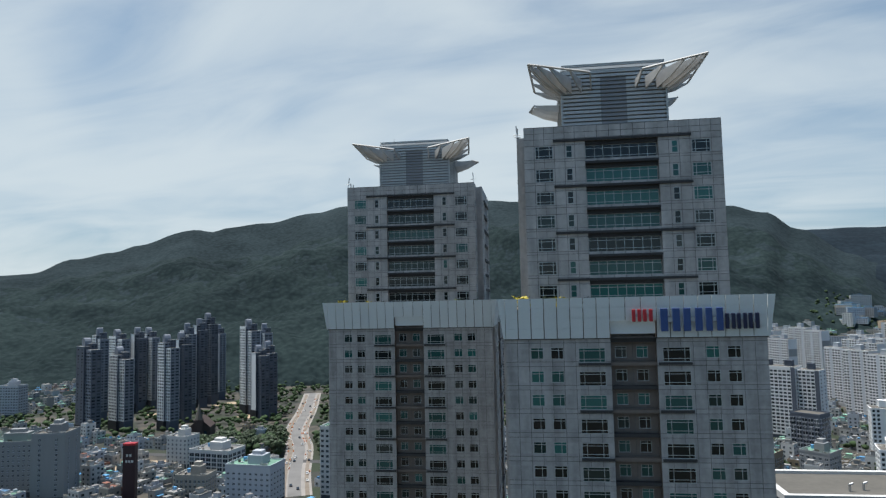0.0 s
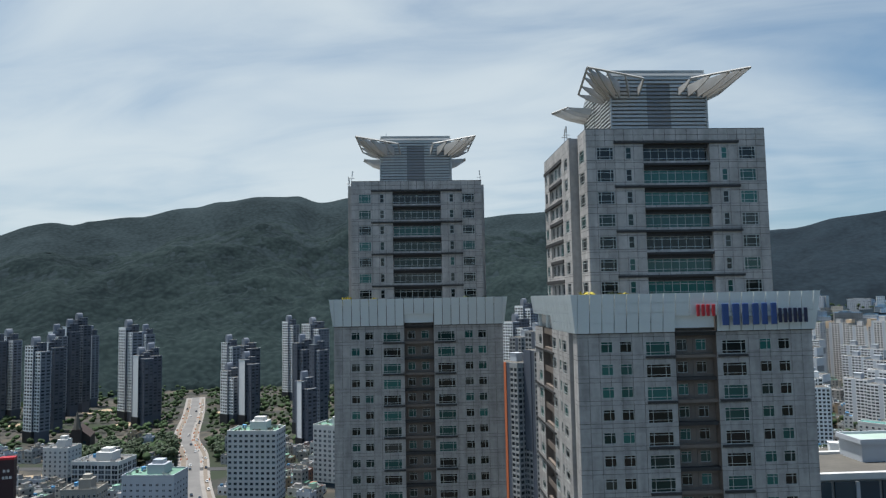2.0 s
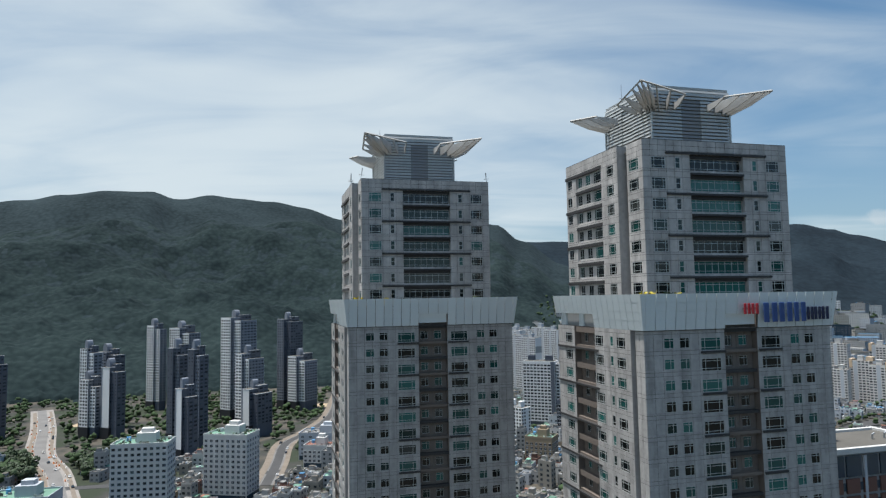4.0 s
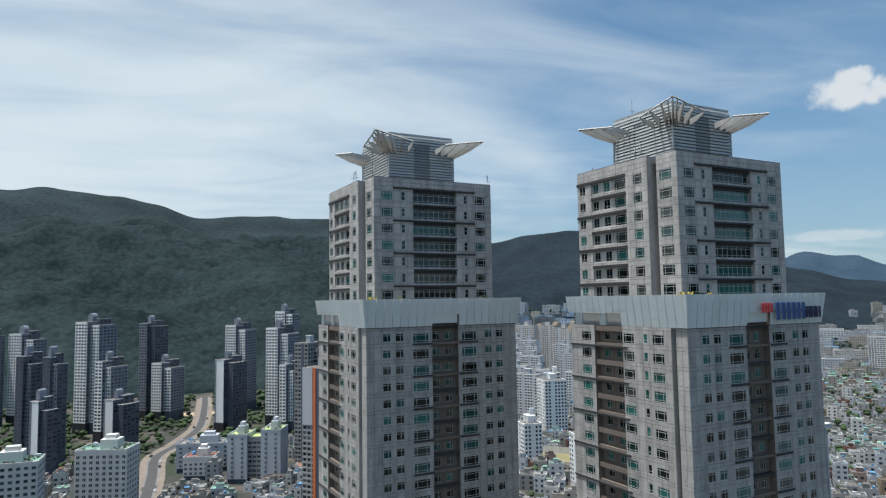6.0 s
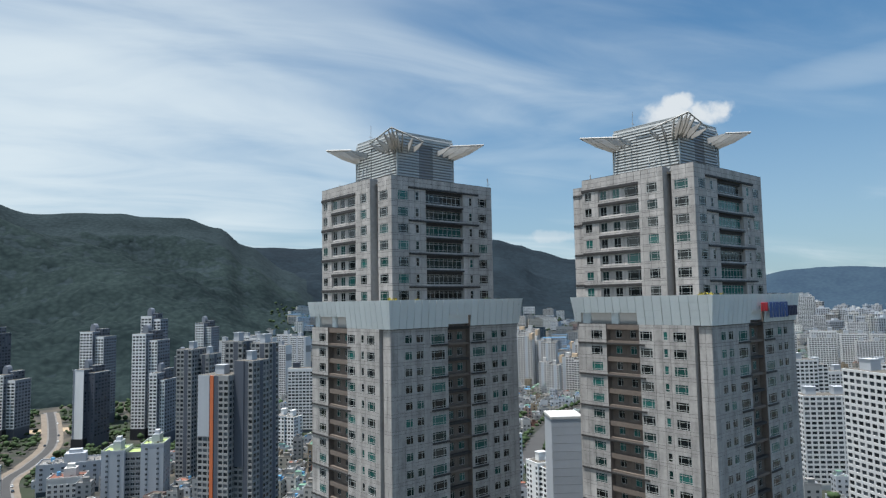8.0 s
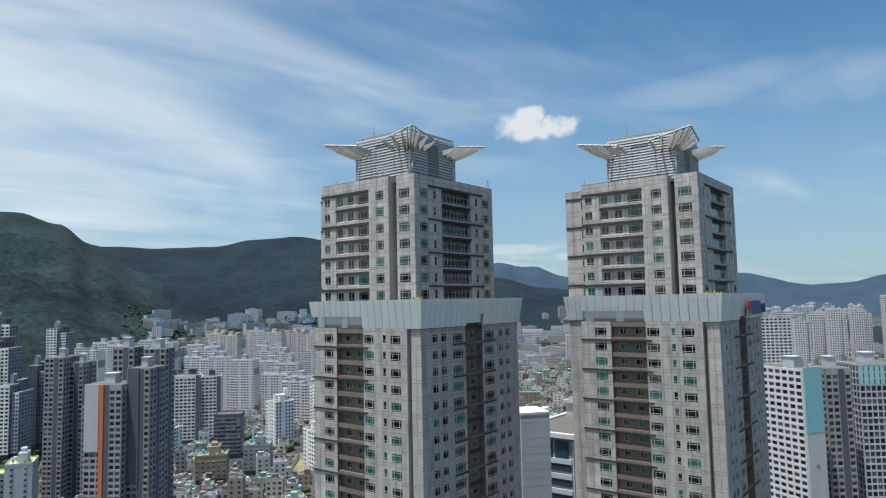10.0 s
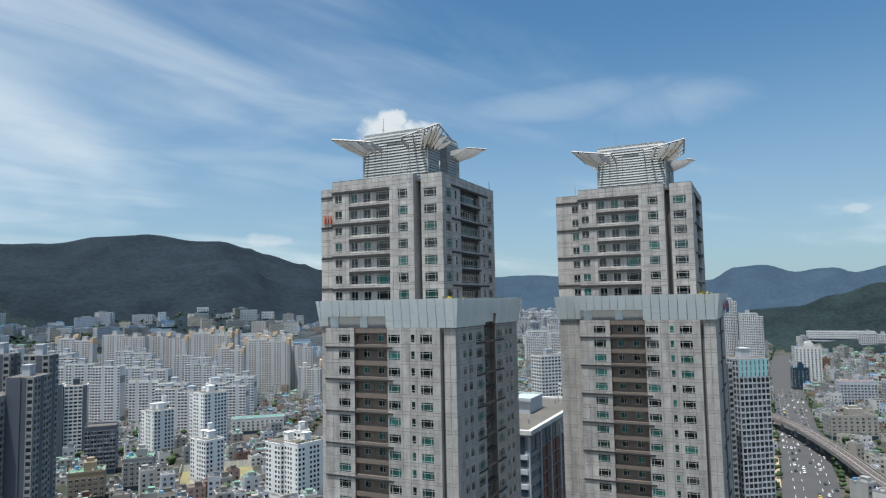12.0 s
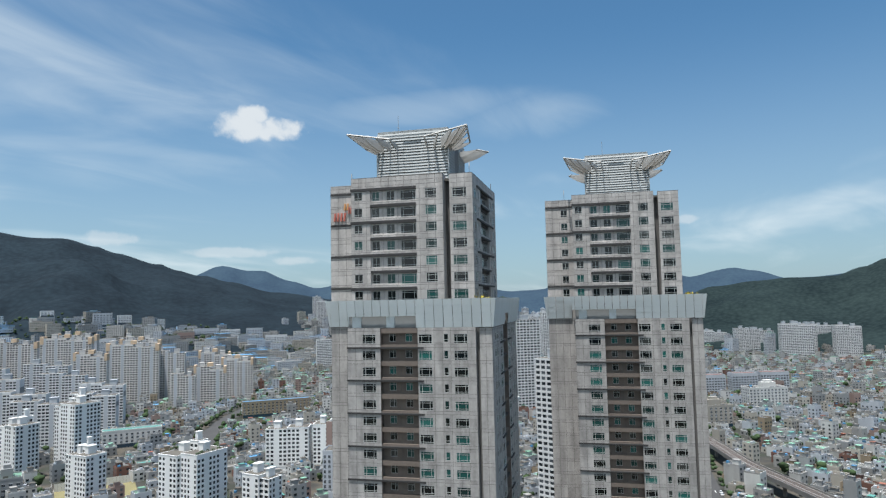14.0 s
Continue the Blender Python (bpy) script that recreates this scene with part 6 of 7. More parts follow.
mid_rise("glazed grey link between the clinic blocks", 18, 471, -30, 9, 14, 29, W_GREY, ROOF_LIME, bay=3.0, win=(2.2, 1.6), hut=False, group="clinic")
for x, y, w in ((690, -10, 36), (712, -52, 30), (728, -88, 34)):
    mid_rise("pale grey flats with a dark red roof", x, y, -75, w, 13, 24, W_LIGHT, ROOF_RED, win=(2.0, 1.6), ribs=True, hut=False, group="red-roofed flats")
mid_rise("low grey hall with a pale roof", -8, 520, -20, 36, 18, 19, W_LIGHT, ROOF_PALE, bay=6.0, group="offices")
mid_rise("white building with maroon roof", -14, 496, -25, 20, 14, 15, W_WHITE, ROOF_RED, group="offices")
mid_rise("yellow and tan school building", 502, 448, -55, 70, 12, 16, W_TAN, ROOF_BLUE, bay=4.0, hut=False, group="offices")
mid_rise("tan and brick apartment house with balconies", 140, 455, -40, 20, 16, 18, W_TAN, ROOF_GREEN, group="offices")
mid_rise("grey block of small flats with green roof", 172, 448, -45, 18, 16, 20, W_GREY, ROOF_GREEN, group="offices")
mid_rise("white school block with a teal roof", 345, 500, -50, 46, 12, 14, W_WHITE, ROOF_TEAL, bay=4.0, hut=False, group="offices")


def sign_tower():
    t = thing("sign_tower", "tall dark maroon sign tower with pale marks", "sign", pose(-242, 374, 0, 0, 0, 10))
    TAKEN.append((-242, 374, 6))
    bm = bmesh.new()
    box(bm, -3.6, 3.6, -2, 2, 0, 36)
    part("shaft", bm, material("maroon_panel", (0.035, 0.014, 0.018), 0.5, grain=0.1, scale=1.0), t)
    bm = bmesh.new()
    box(bm, -3.7, 3.7, -2.1, 2.1, 36, 37.2)
    part("cap", bm, RED_SIGN, t)
    for x, z in ((-1.6, 29.5), (0.3, 29.5), (-2.0, 26.0), (-0.3, 26.0), (1.4, 26.0)):
        bm = bmesh.new()
        box(bm, x, x + 1.2, -2.12, -2.0, z, z + 1.4)
        part("mark", bm, W_WHITE, t)


sign_tower()


DARK_BRICK = material("dark_church_brick", (0.06, 0.042, 0.038), 0.85, grain=0.15, scale=2.0, stain=0.15, stain_scale=0.2)


def church():
    t = thing("church", "dark brick church with a pointed spire", "church", pose(-287, 545, 0, 0, 0, 15))
    TAKEN.append((-287, 545, 18))
    bm = bmesh.new()
    box(bm, -9, 9, -8, 12, 0, 15)
    hull(bm, [Vector(p) for p in ((-9, -8, 15), (9, -8, 15), (9, 12, 15), (-9, 12, 15), (0, -8, 23), (0, 12, 23))], ((0, 1, 4), (2, 3, 5), (1, 2, 5, 4), (3, 0, 4, 5)))
    part("nave", bm, DARK_BRICK, t)
    bm = bmesh.new()
    box(bm, -3.2, 3.2, -13, -7, 0, 22)
    part("steeple", bm, DARK_BRICK, t)
    bm = bmesh.new()
    rod(bm, (0, -10, 22), (0, -10, 36), 3.4, sides=8, r2=0.1)
    part("spire", bm, ROOF_GREY, t)
    for x in (-5, 5):
        bm = bmesh.new()
        box(bm, x - 1, x + 1, -8.1, -7.9, 4, 12)
        part("window", bm, BLUE_GLASS, t)


church()


def mall():
    """The low office building behind the towers: dark roof, white eaves, brown panels."""
    t = thing("office_building", "white-eaved office building with brown panels and dark roof", "building", pose(80, 138.5, 0))
    TAKEN.append((80, 156, 42))
    w, d, h = 66.0, 18.0, 78.6
    bm = bmesh.new()
    box(bm, -w / 2, w / 2, 0.6, d, 0, h)
    part("wall", bm, W_GREY, t)
    bm = bmesh.new()
    box(bm, -w / 2 + 0.5, w / 2 - 0.5, 0.4, d - 0.5, h, h + 0.3)
    part("roof", bm, ROOF_GREY, t, "stained dark roof")
    for a, b, c, e in ((-w / 2 - 1, w / 2 + 1, -0.9, 0.3), (-w / 2 - 1, w / 2 + 1, d - 0.3, d + 0.9), (-w / 2 - 1, -w / 2 + 0.3, 0.3, d - 0.3), (w / 2 - 0.3, w / 2 + 1, 0.3, d - 0.3)):
        bm = bmesh.new()
        box(bm, a, b, c, e, h - 0.4, h + 0.9)
        part("eave", bm, W_WHITE, t, "white overhanging eave")
    for k in range(12):
        u = -w / 2 + 1.5 + k * (w - 3) / 12
        bm = bmesh.new()
        box(bm, u, u + (w - 3) / 12 - 0.8, 0.2, 0.62, h - 6.2, h - 1.2)
        part("window", bm, BLUE_GLASS, t)
    for k in range(3):
        u = 1.5 + k * (d - 3) / 3
        bm = bmesh.new()
        box(bm, -w / 2 - 0.25, -w / 2 + 0.1, u, u + (d - 3) / 3 - 0.8, h - 6.2, h - 1.2)
        part("window", bm, BLUE_GLASS, t)
    for f in range(16):
        z = h - 9.6 - 4.2 * f
        bm = bmesh.new()
        box(bm, -w / 2 + 0.5, w / 2 - 0.5, 0.45, 0.7, z, z + 1.9)
        part("window_strip", bm, BLUE_GLASS, t)
        bm = bmesh.new()
        box(bm, -w / 2 - 0.25, -w / 2 + 0.05, 1.0, d - 2, z, z + 1.9)
        part("window_strip", bm, BLUE_GLASS, t)
        bm = bmesh.new()
        box(bm, -w / 2 - 0.45, -w / 2 + 0.05, 0.5, d - 1, z + 2.0, z + 3.4)
        part("spandrel", bm, W_LIGHT, t)
        for k in range(8):
            u = -w / 2 + 12 + k * 5.2
            bm = bmesh.new()
            box(bm, u, u + 3.9, 0.1, 0.66, z - 0.6, z + 2.9)
            part("brick_panel", bm, W_BRICK if f < 13 else W_LIGHT, t)
    for u in spaced(-w / 2 + 0.5, w / 2 - 0.5, 11):
        bm = bmesh.new()
        box(bm, u - 0.4, u + 0.4, 0.0, 0.66, 4, h - 1.2)
        part("pier", bm, W_LIGHT, t)
    bm = bmesh.new()
    box(bm, -3, 11, 9.6, 17.6, h + 0.2, h + 4.6)
    part("plant_room", bm, W_LIGHT, t, "pale panelled plant room on the roof")
    bm = bmesh.new()
    for a, b, c, e in ((-3.6, 11.6, 9.0, 9.4), (-3.6, 11.6, 17.6, 18.0), (-3.6, -3.2, 9.4, 17.6), (11.2, 11.6, 9.4, 17.6)):
        box(bm, a, b, c, e, h + 4.4, h + 5.5)
    box(bm, -3.2, 11.2, 9.4, 17.6, h + 4.6, h + 4.9, 1)
    part("plant_room_roof", bm, [W_LIGHT, ROOF_PALE_GREEN], t, "pale green roof of the plant room inside a parapet")
    for u, v in ((-20, 4.5), (-17, 5.5), (22, 8), (26, 8)):
        bm = bmesh.new()
        rod(bm, (u, v, h + 0.3), (u, v, h + 1.7), 0.25, sides=8)
        rod(bm, (u, v, h + 1.6), (u + 0.7, v, h + 1.9), 0.22, sides=8)
        part("vent_pipe", bm, STEEL, t)
    t = thing("stair_tower", "blank white panelled tower beside the office building", "building", pose(29, 142, 0, 0, 0, -38))
    TAKEN.append((29, 142, 8))
    bm = bmesh.new()
    box(bm, -3.9, 3.9, -4.5, 4.5, 0, 88)
    part("wall", bm, W_LIGHT, t)
    for k in range(40):
        bm = bmesh.new()
        box(bm, -3.95, 3.95, -4.62, -4.5, 88 - 2.0 * (k + 1) + 0.06, 88 - 2.0 * k)
        part("cladding_panel", bm, W_LIGHT, t)
    bm = bmesh.new()
    box(bm, -4.1, 4.1, -4.7, 4.7, 88, 88.6)
    part("coping", bm, W_WHITE, t)


mall()

# ---- roads and railway ----
def ribbon(name, words, pts, width, z, mat, category="road", thick=0.3, kind="structure", lift=0.15):
    bm = bmesh.new()
    rows = []
    for k, p in enumerate(pts):
        a, b = Vector(pts[max(0, k - 1)]), Vector(pts[min(len(pts) - 1, k + 1)])
        side = (b - a).normalized()
        side = Vector((-side.y, side.x)) * width / 2
        p = Vector(p)
        g = z if z is not None else land(p.x, p.y)[0] + lift
        rows.append([bm.verts.new((q.x, q.y, g + o)) for q, o in ((p + side, 0), (p - side, 0), (p - side, -thick), (p + side, -thick))])
    for r0, r1 in zip(rows, rows[1:]):
        for i in range(4):
            bm.faces.new((r0[i], r0[(i + 1) % 4], r1[(i + 1) % 4], r1[i]))
    bm.faces.new(rows[0])
    bm.faces.new(rows[-1][::-1])
    bmesh.ops.recalc_face_normals(bm, faces=bm.faces)
    return tagged(new(name, mesh_of(name, bm, mat)), words, category, kind=kind)


def curve(pts, n=6):
    """Points along a smooth line through pts."""
    out = []
    ps = [Vector(p) for p in pts]
    for k in range(len(ps) - 1):
        p0, p1, p2, p3 = ps[max(0, k - 1)], ps[k], ps[k + 1], ps[min(len(ps) - 1, k + 2)]
        for i in range(n):
            s = i / n
            out.append(0.5 * (2 * p1 + (p2 - p0) * s + (2 * p0 - 5 * p1 + 4 * p2 - p3) * s * s + (3 * p1 - p0 - 3 * p2 + p3) * s ** 3))
    return out + [ps[-1]]


AVENUE = [(150, 60), (300, 55), (450, 53), (600, 53), (800, 53), (1060, 54), (1400, 38)]
STREET_W = [(-150, 400), (-170, 455), (-195, 533), (-223, 601), (-255, 721), (-293, 850)]
STREET_E = [(-52, 455), (-44, 510), (-36, 577), (-16, 620), (10, 690), (30, 800), (45, 900)]
CROSS = [(-420, 500), (-320, 505), (-195, 490), (-100, 485), (0, 490), (110, 480)]
WIDE = [(256, 366), (330, 420), (420, 470), (520, 500), (660, 520)]
LANES = [(AVENUE, 31), (STREET_W, 23), (STREET_E, 16), (CROSS, 9), (WIDE, 14)]
ROAD_POINTS = []
for pts, width in LANES:
    line = curve(pts, 12)
    for p in line:
        ROAD_POINTS.append((p.x, p.y, width / 2 + 2))
ribbon("avenue", "wide grey avenue with traffic lanes", curve(AVENUE), 31, 0.2, ASPHALT)
ribbon("street", "sandy street with road works and parked cars", curve(STREET_W), 22, None, material("dusty_street", (0.25, 0.232, 0.215), 0.95, grain=0.15, scale=0.8, stain=0.3, stain_scale=0.06))
ribbon("street", "curving street beside the estate", curve(STREET_E), 13, None, WORN_ASPHALT)
ribbon("lane", "worn asphalt lane down the middle of the street", curve(STREET_W), 8.5, None, WORN_ASPHALT, lift=0.19)
ribbon("lane", "worn asphalt lane down the middle of the street", curve(STREET_E), 6.5, None, ASPHALT, lift=0.19)
ribbon("street", "narrow asphalt street", curve(CROSS), 9, 0.16, ASPHALT)
ribbon("street", "tree-lined street between flats", curve(WIDE), 14, 0.18, ASPHALT)
for off in (-10, -5, 5, 10):
    for k in range(28):
        x = 240 + 20 * k
        y = 53.5 + off
        bm = bmesh.new()
        box(bm, x, x + 6, y - 0.12, y + 0.12, 0.2, 0.225)
        tagged(new("lane_mark", mesh_of("lane_mark", bm, PAINT)), "white lane dash on the avenue", "road marking", "lane marks", "structure")

RAIL = curve([(200, -24), (240, -8), (280, 6), (320, 19), (375, 29), (432, 41), (490, 56), (540, 76), (600, 104), (680, 150), (760, 210)], 8)
for p in RAIL:
    ROAD_POINTS.append((p.x, p.y, 9))


def viaduct():
    t = thing("viaduct", "curved concrete railway viaduct on piers over the avenue", "viaduct")

    def strip(name, width, z, thick, mat, shift=0.0, words=""):
        ob = ribbon(name, "", [p + shift * Vector((-(q - p).normalized().y, (q - p).normalized().x)) for p, q in zip(RAIL, RAIL[1:])], width, z, mat, "", thick, "")
        ob.parent = t
        if words:
            tagged(ob, words)

    strip("deck", 10.5, 9.0, 1.6, CONCRETE)
    for s in (-5.1, 5.1):
        strip("parapet", 0.35, 10.1, 1.1, CONCRETE, s)
    for s in (-2.3, 2.3):
        strip("track_bed", 3.2, 9.2, 0.2, RUST, s, "rusty brown track bed")
        for r in (-0.75, 0.75):
            strip("rail", 0.14, 9.38, 0.18, STEEL, s + r)
    for p in RAIL[::4]:
        bm = bmesh.new()
        rod(bm, (p.x, p.y, 0), (p.x, p.y, 6.2), 1.1, sides=10)
        box(bm, p.x - 1.2, p.x + 1.2, p.y - 4.2, p.y + 4.2, 6.0, 7.4)
        part("pier", bm, CONCRETE, t)


viaduct()
WORKS = curve(STREET_W, 6)
for s, wide in ((6.9, 3.4), (-8.0, 2.6)):
    ribbon("dirt_strip", "strip of dug brown earth along the street", [p + s * Vector((-(q - p).normalized().y, (q - p).normalized().x)) for p, q in zip(WORKS, WORKS[1:])], wide, None, DIRT, "road", 0.25, lift=0.21)


EAST_WORKS = curve(STREET_E, 6)
for s, wide in ((7.0, 5.0), (-6.6, 3.6)):
    ribbon("dirt_strip", "strip of dug brown earth along the street", [p + s * Vector((-(q - p).normalized().y, (q - p).normalized().x)) for p, q in zip(EAST_WORKS, EAST_WORKS[1:])], wide, None, DIRT, "road", 0.25, lift=0.21)


def barrier_mesh():
    bm = bmesh.new()
    prof = [(-0.5, 0), (0.5, 0), (0.2, 0.5), (0.14, 1.1), (-0.14, 1.1), (-0.2, 0.5)]
    k = len(prof)
    hull(bm, [Vector((e * 1.3, y, z)) for e in (-1, 1) for y, z in prof], (tuple(range(k)), tuple(range(2 * k - 1, k - 1, -1)), *[(i, k + i, k + (i + 1) % k, (i + 1) % k) for i in range(k)]))
    bmesh.ops.recalc_face_normals(bm, faces=bm.faces)
    return bm


BARRIERS = [mesh_of("barrier", barrier_mesh(), ORANGE_PLASTIC), mesh_of("barrier", barrier_mesh(), W_WHITE)]
for i in range(6, len(WORKS) - 3):
    d = (WORKS[i + 1] - WORKS[i]).normalized()
    for s in (4.7, 5.6, 9.2, -5.0, -6.4, -9.8):
        if random.random() < 0.45:
            p = WORKS[i] + Vector((-d.y, d.x)) * (s + random.uniform(-0.4, 0.4))
            ob = tagged(new("barrier", BARRIERS[random.random() < 0.35]), "plastic road barrier beside the street works", "barrier", "road barriers")
            ob.matrix_basis = pose(p.x, p.y, land(p.x, p.y)[0] + 0.2, 0, 0, math.degrees(math.atan2(d.y, d.x)) + random.uniform(-12, 12))


def plot(name, words, x, y, w, d, turn, mat, z=0.1, bare=True):
    bm = bmesh.new()
    box(bm, -w / 2, w / 2, -d / 2, d / 2, -0.3, z)
    ob = tagged(new(name, mesh_of(name, bm, mat)), words, "lot", kind="structure")
    ob.matrix_basis = pose(x, y, 0, 0, 0, turn)
    for k in range(-2, 3) if bare else ():
        u = k * max(0.0, w - d) / 4
        TAKEN.append((x + u * math.cos(radians(turn)), y + u * math.sin(radians(turn)), d * 0.55))


# Dark ground sheet, the tree shade put into its colour.
plot("park_floor", "dark shaded ground under the park trees", -222, 530, 128, 74, 0, material("shaded_park_ground", (0.022, 0.030, 0.015), 0.95, grain=0.3, scale=0.5, stain=0.3, stain_scale=0.05), 0.08, bare=False)
plot("bare_lot", "fenced building lot of dry yellow grass", 215, 424, 50, 40, -48, material("dry_grass", (0.20, 0.18, 0.09), 0.95, grain=0.25, scale=0.7, stain=0.4, stain_scale=0.06, bump=0.2))
plot("bare_lot", "sandy yellow lot in front of the estate", -290, 470, 46, 30, 10, SAND)
plot("bare_lot", "bare earth at the head of the unfinished street", 22, 772, 36, 24, -14, SAND)
plot("bare_lot", "bare earth strip beside the avenue", 446, 79, 250, 17, 0, SAND)
plot("sports_field", "green sports field beside the school", 455, 455, 46, 26, -55, TURF)
for k in range(9):
    plot("bare_lot", "bare earth of the estate building site", random.uniform(-430, 150), random.uniform(600, 800), random.uniform(14, 30), random.uniform(10, 20), random.uniform(0, 90), SAND, 0.12)


def fence(x, y, turn, n):
    t = thing("site_fence", "corrugated white site fence round the bare lot", "fence", pose(x, y, 0, 0, 0, turn), "site fences")
    for k in range(n):
        bm = bmesh.new()
        box(bm, k * 2.0, k * 2.0 + 1.9, -0.06, 0.06 + 0.05 * (k % 2), 0, 5.0)
        part("panel", bm, W_WHITE, t)


fence(184, 428, 42, 20)
fence(213, 452, -48, 22)


def car_kind(paint):
    t = thing("car", "white car on the road" if paint is CAR_WHITE else "dark car on the road" if paint is CAR_DARK else "yellow taxi on the road", "car", None, "cars on the road")
    bm = bmesh.new()
    prof = [(-2.2, 0.3), (2.2, 0.3), (2.25, 0.75), (1.3, 0.92), (-1.9, 0.95), (-2.25, 0.8)]
    pts = [Vector((x, s * 0.88, z)) for s in (-1, 1) for x, z in prof]
    k = len(prof)
    hull(bm, pts, (tuple(range(k)), tuple(range(2 * k - 1, k - 1, -1)), *[(i, k + i, k + (i + 1) % k, (i + 1) % k) for i in range(k)]))
    bmesh.ops.recalc_face_normals(bm, faces=bm.faces)
    part("body", bm, paint, t)
    bm = bmesh.new()
    hull(bm, [Vector(p) for p in ((-1.8, -0.8, 0.93), (1.0, -0.8, 0.93), (1.0, 0.8, 0.93), (-1.8, 0.8, 0.93), (-1.3, -0.65, 1.45), (0.3, -0.65, 1.45), (0.3, 0.65, 1.45), (-1.3, 0.65, 1.45))], ((0, 1, 5, 4), (1, 2, 6, 5), (2, 3, 7, 6), (3, 0, 4, 7)), 0)
    part("windows", bm, BLUE_GLASS, t)
    bm = bmesh.new()
    box(bm, -1.3, 0.3, -0.65, 0.65, 1.44, 1.48)
    part("roof", bm, paint, t)
    for x in (-1.35, 1.35):
        for y in (-0.82, 0.82):
            bm = bmesh.new()
            rod(bm, (x, y - 0.1, 0.32), (x, y + 0.1, 0.32), 0.32, sides=10)
            part("wheel", bm, RUBBER, t)
    return t


CARS = [car_kind(CAR_WHITE), car_kind(CAR_DARK), car_kind(CAR_YELLOW)]
used = [False] * 3


def park(x, y, z, turn):
    k = random.choices((0, 1, 2), (0.6, 0.37, 0.03))[0]
    m = pose(x, y, z, 0, 0, turn)
    if used[k]:
        copy_thing(CARS[k], m)
    else:
        CARS[k].matrix_basis, used[k] = m, True


for k in range(62):
    x = random.uniform(270, 760)
    lane = random.choice((-12.5, -7.5, -2.5, 2.5, 7.5, 12.5))
    park(x, 53.5 + lane, 0.2, 0 if lane < 0 else 180)
line = curve(STREET_W, 14)
for k in range(26):
    i = random.randrange(4, len(line) - 2)
    d = (line[i + 1] - line[i]).normalized()
    s = random.choice((-8.4, -2.2, 2.2, 7.4))
    p = line[i] + Vector((-d.y, d.x)) * s
    park(p.x, p.y, land(p.x, p.y)[0] + 0.15, math.degrees(math.atan2(d.y, d.x)))
line = curve(STREET_E, 14)
for k in range(8):
    i = random.randrange(2, len(line) - 2)
    d = (line[i + 1] - line[i]).normalized()
    p = line[i] + Vector((-d.y, d.x)) * random.choice((-4.5, 4.5))
    park(p.x, p.y, land(p.x, p.y)[0] + 0.15, math.degrees(math.atan2(d.y, d.x)))

# ---- low houses ----
TAKEN += [(TOWER_A[0], TOWER_A[1] + 15, 30), (TOWER_B[0], TOWER_B[1] + 15, 30)]
CELL = 60.0
BINS = {}
for a, b, c in TAKEN + ROAD_POINTS:
    for i in range(int((a - c - 10) // CELL), int((a + c + 10) // CELL) + 1):
        for j in range(int((b - c - 10) // CELL), int((b + c + 10) // CELL) + 1):
            BINS.setdefault((i, j), []).append((a, b, c))


def free(x, y, r):
    return all((x - a) ** 2 + (y - b) ** 2 > (r + c) ** 2 for a, b, c in BINS.get((int(x // CELL), int(y // CELL)), ()))


def in_estate(x, y):
    return -560 < x < 190 and 548 + 0.02 * abs(x) < y < 1000


WALLS = [W_HOUSE, W_CREAM, W_GREY, W_BRICK, W_TAN, W_PINK, W_LIGHT]
ROOFS = [ROOF_GREY, ROOF_GREEN, ROOF_TEAL, ROOF_RED, ROOF_BLUE, ROOF_PALE]
HOUSE_MATS = WALLS + ROOFS + [PANE_FAR, STEEL]


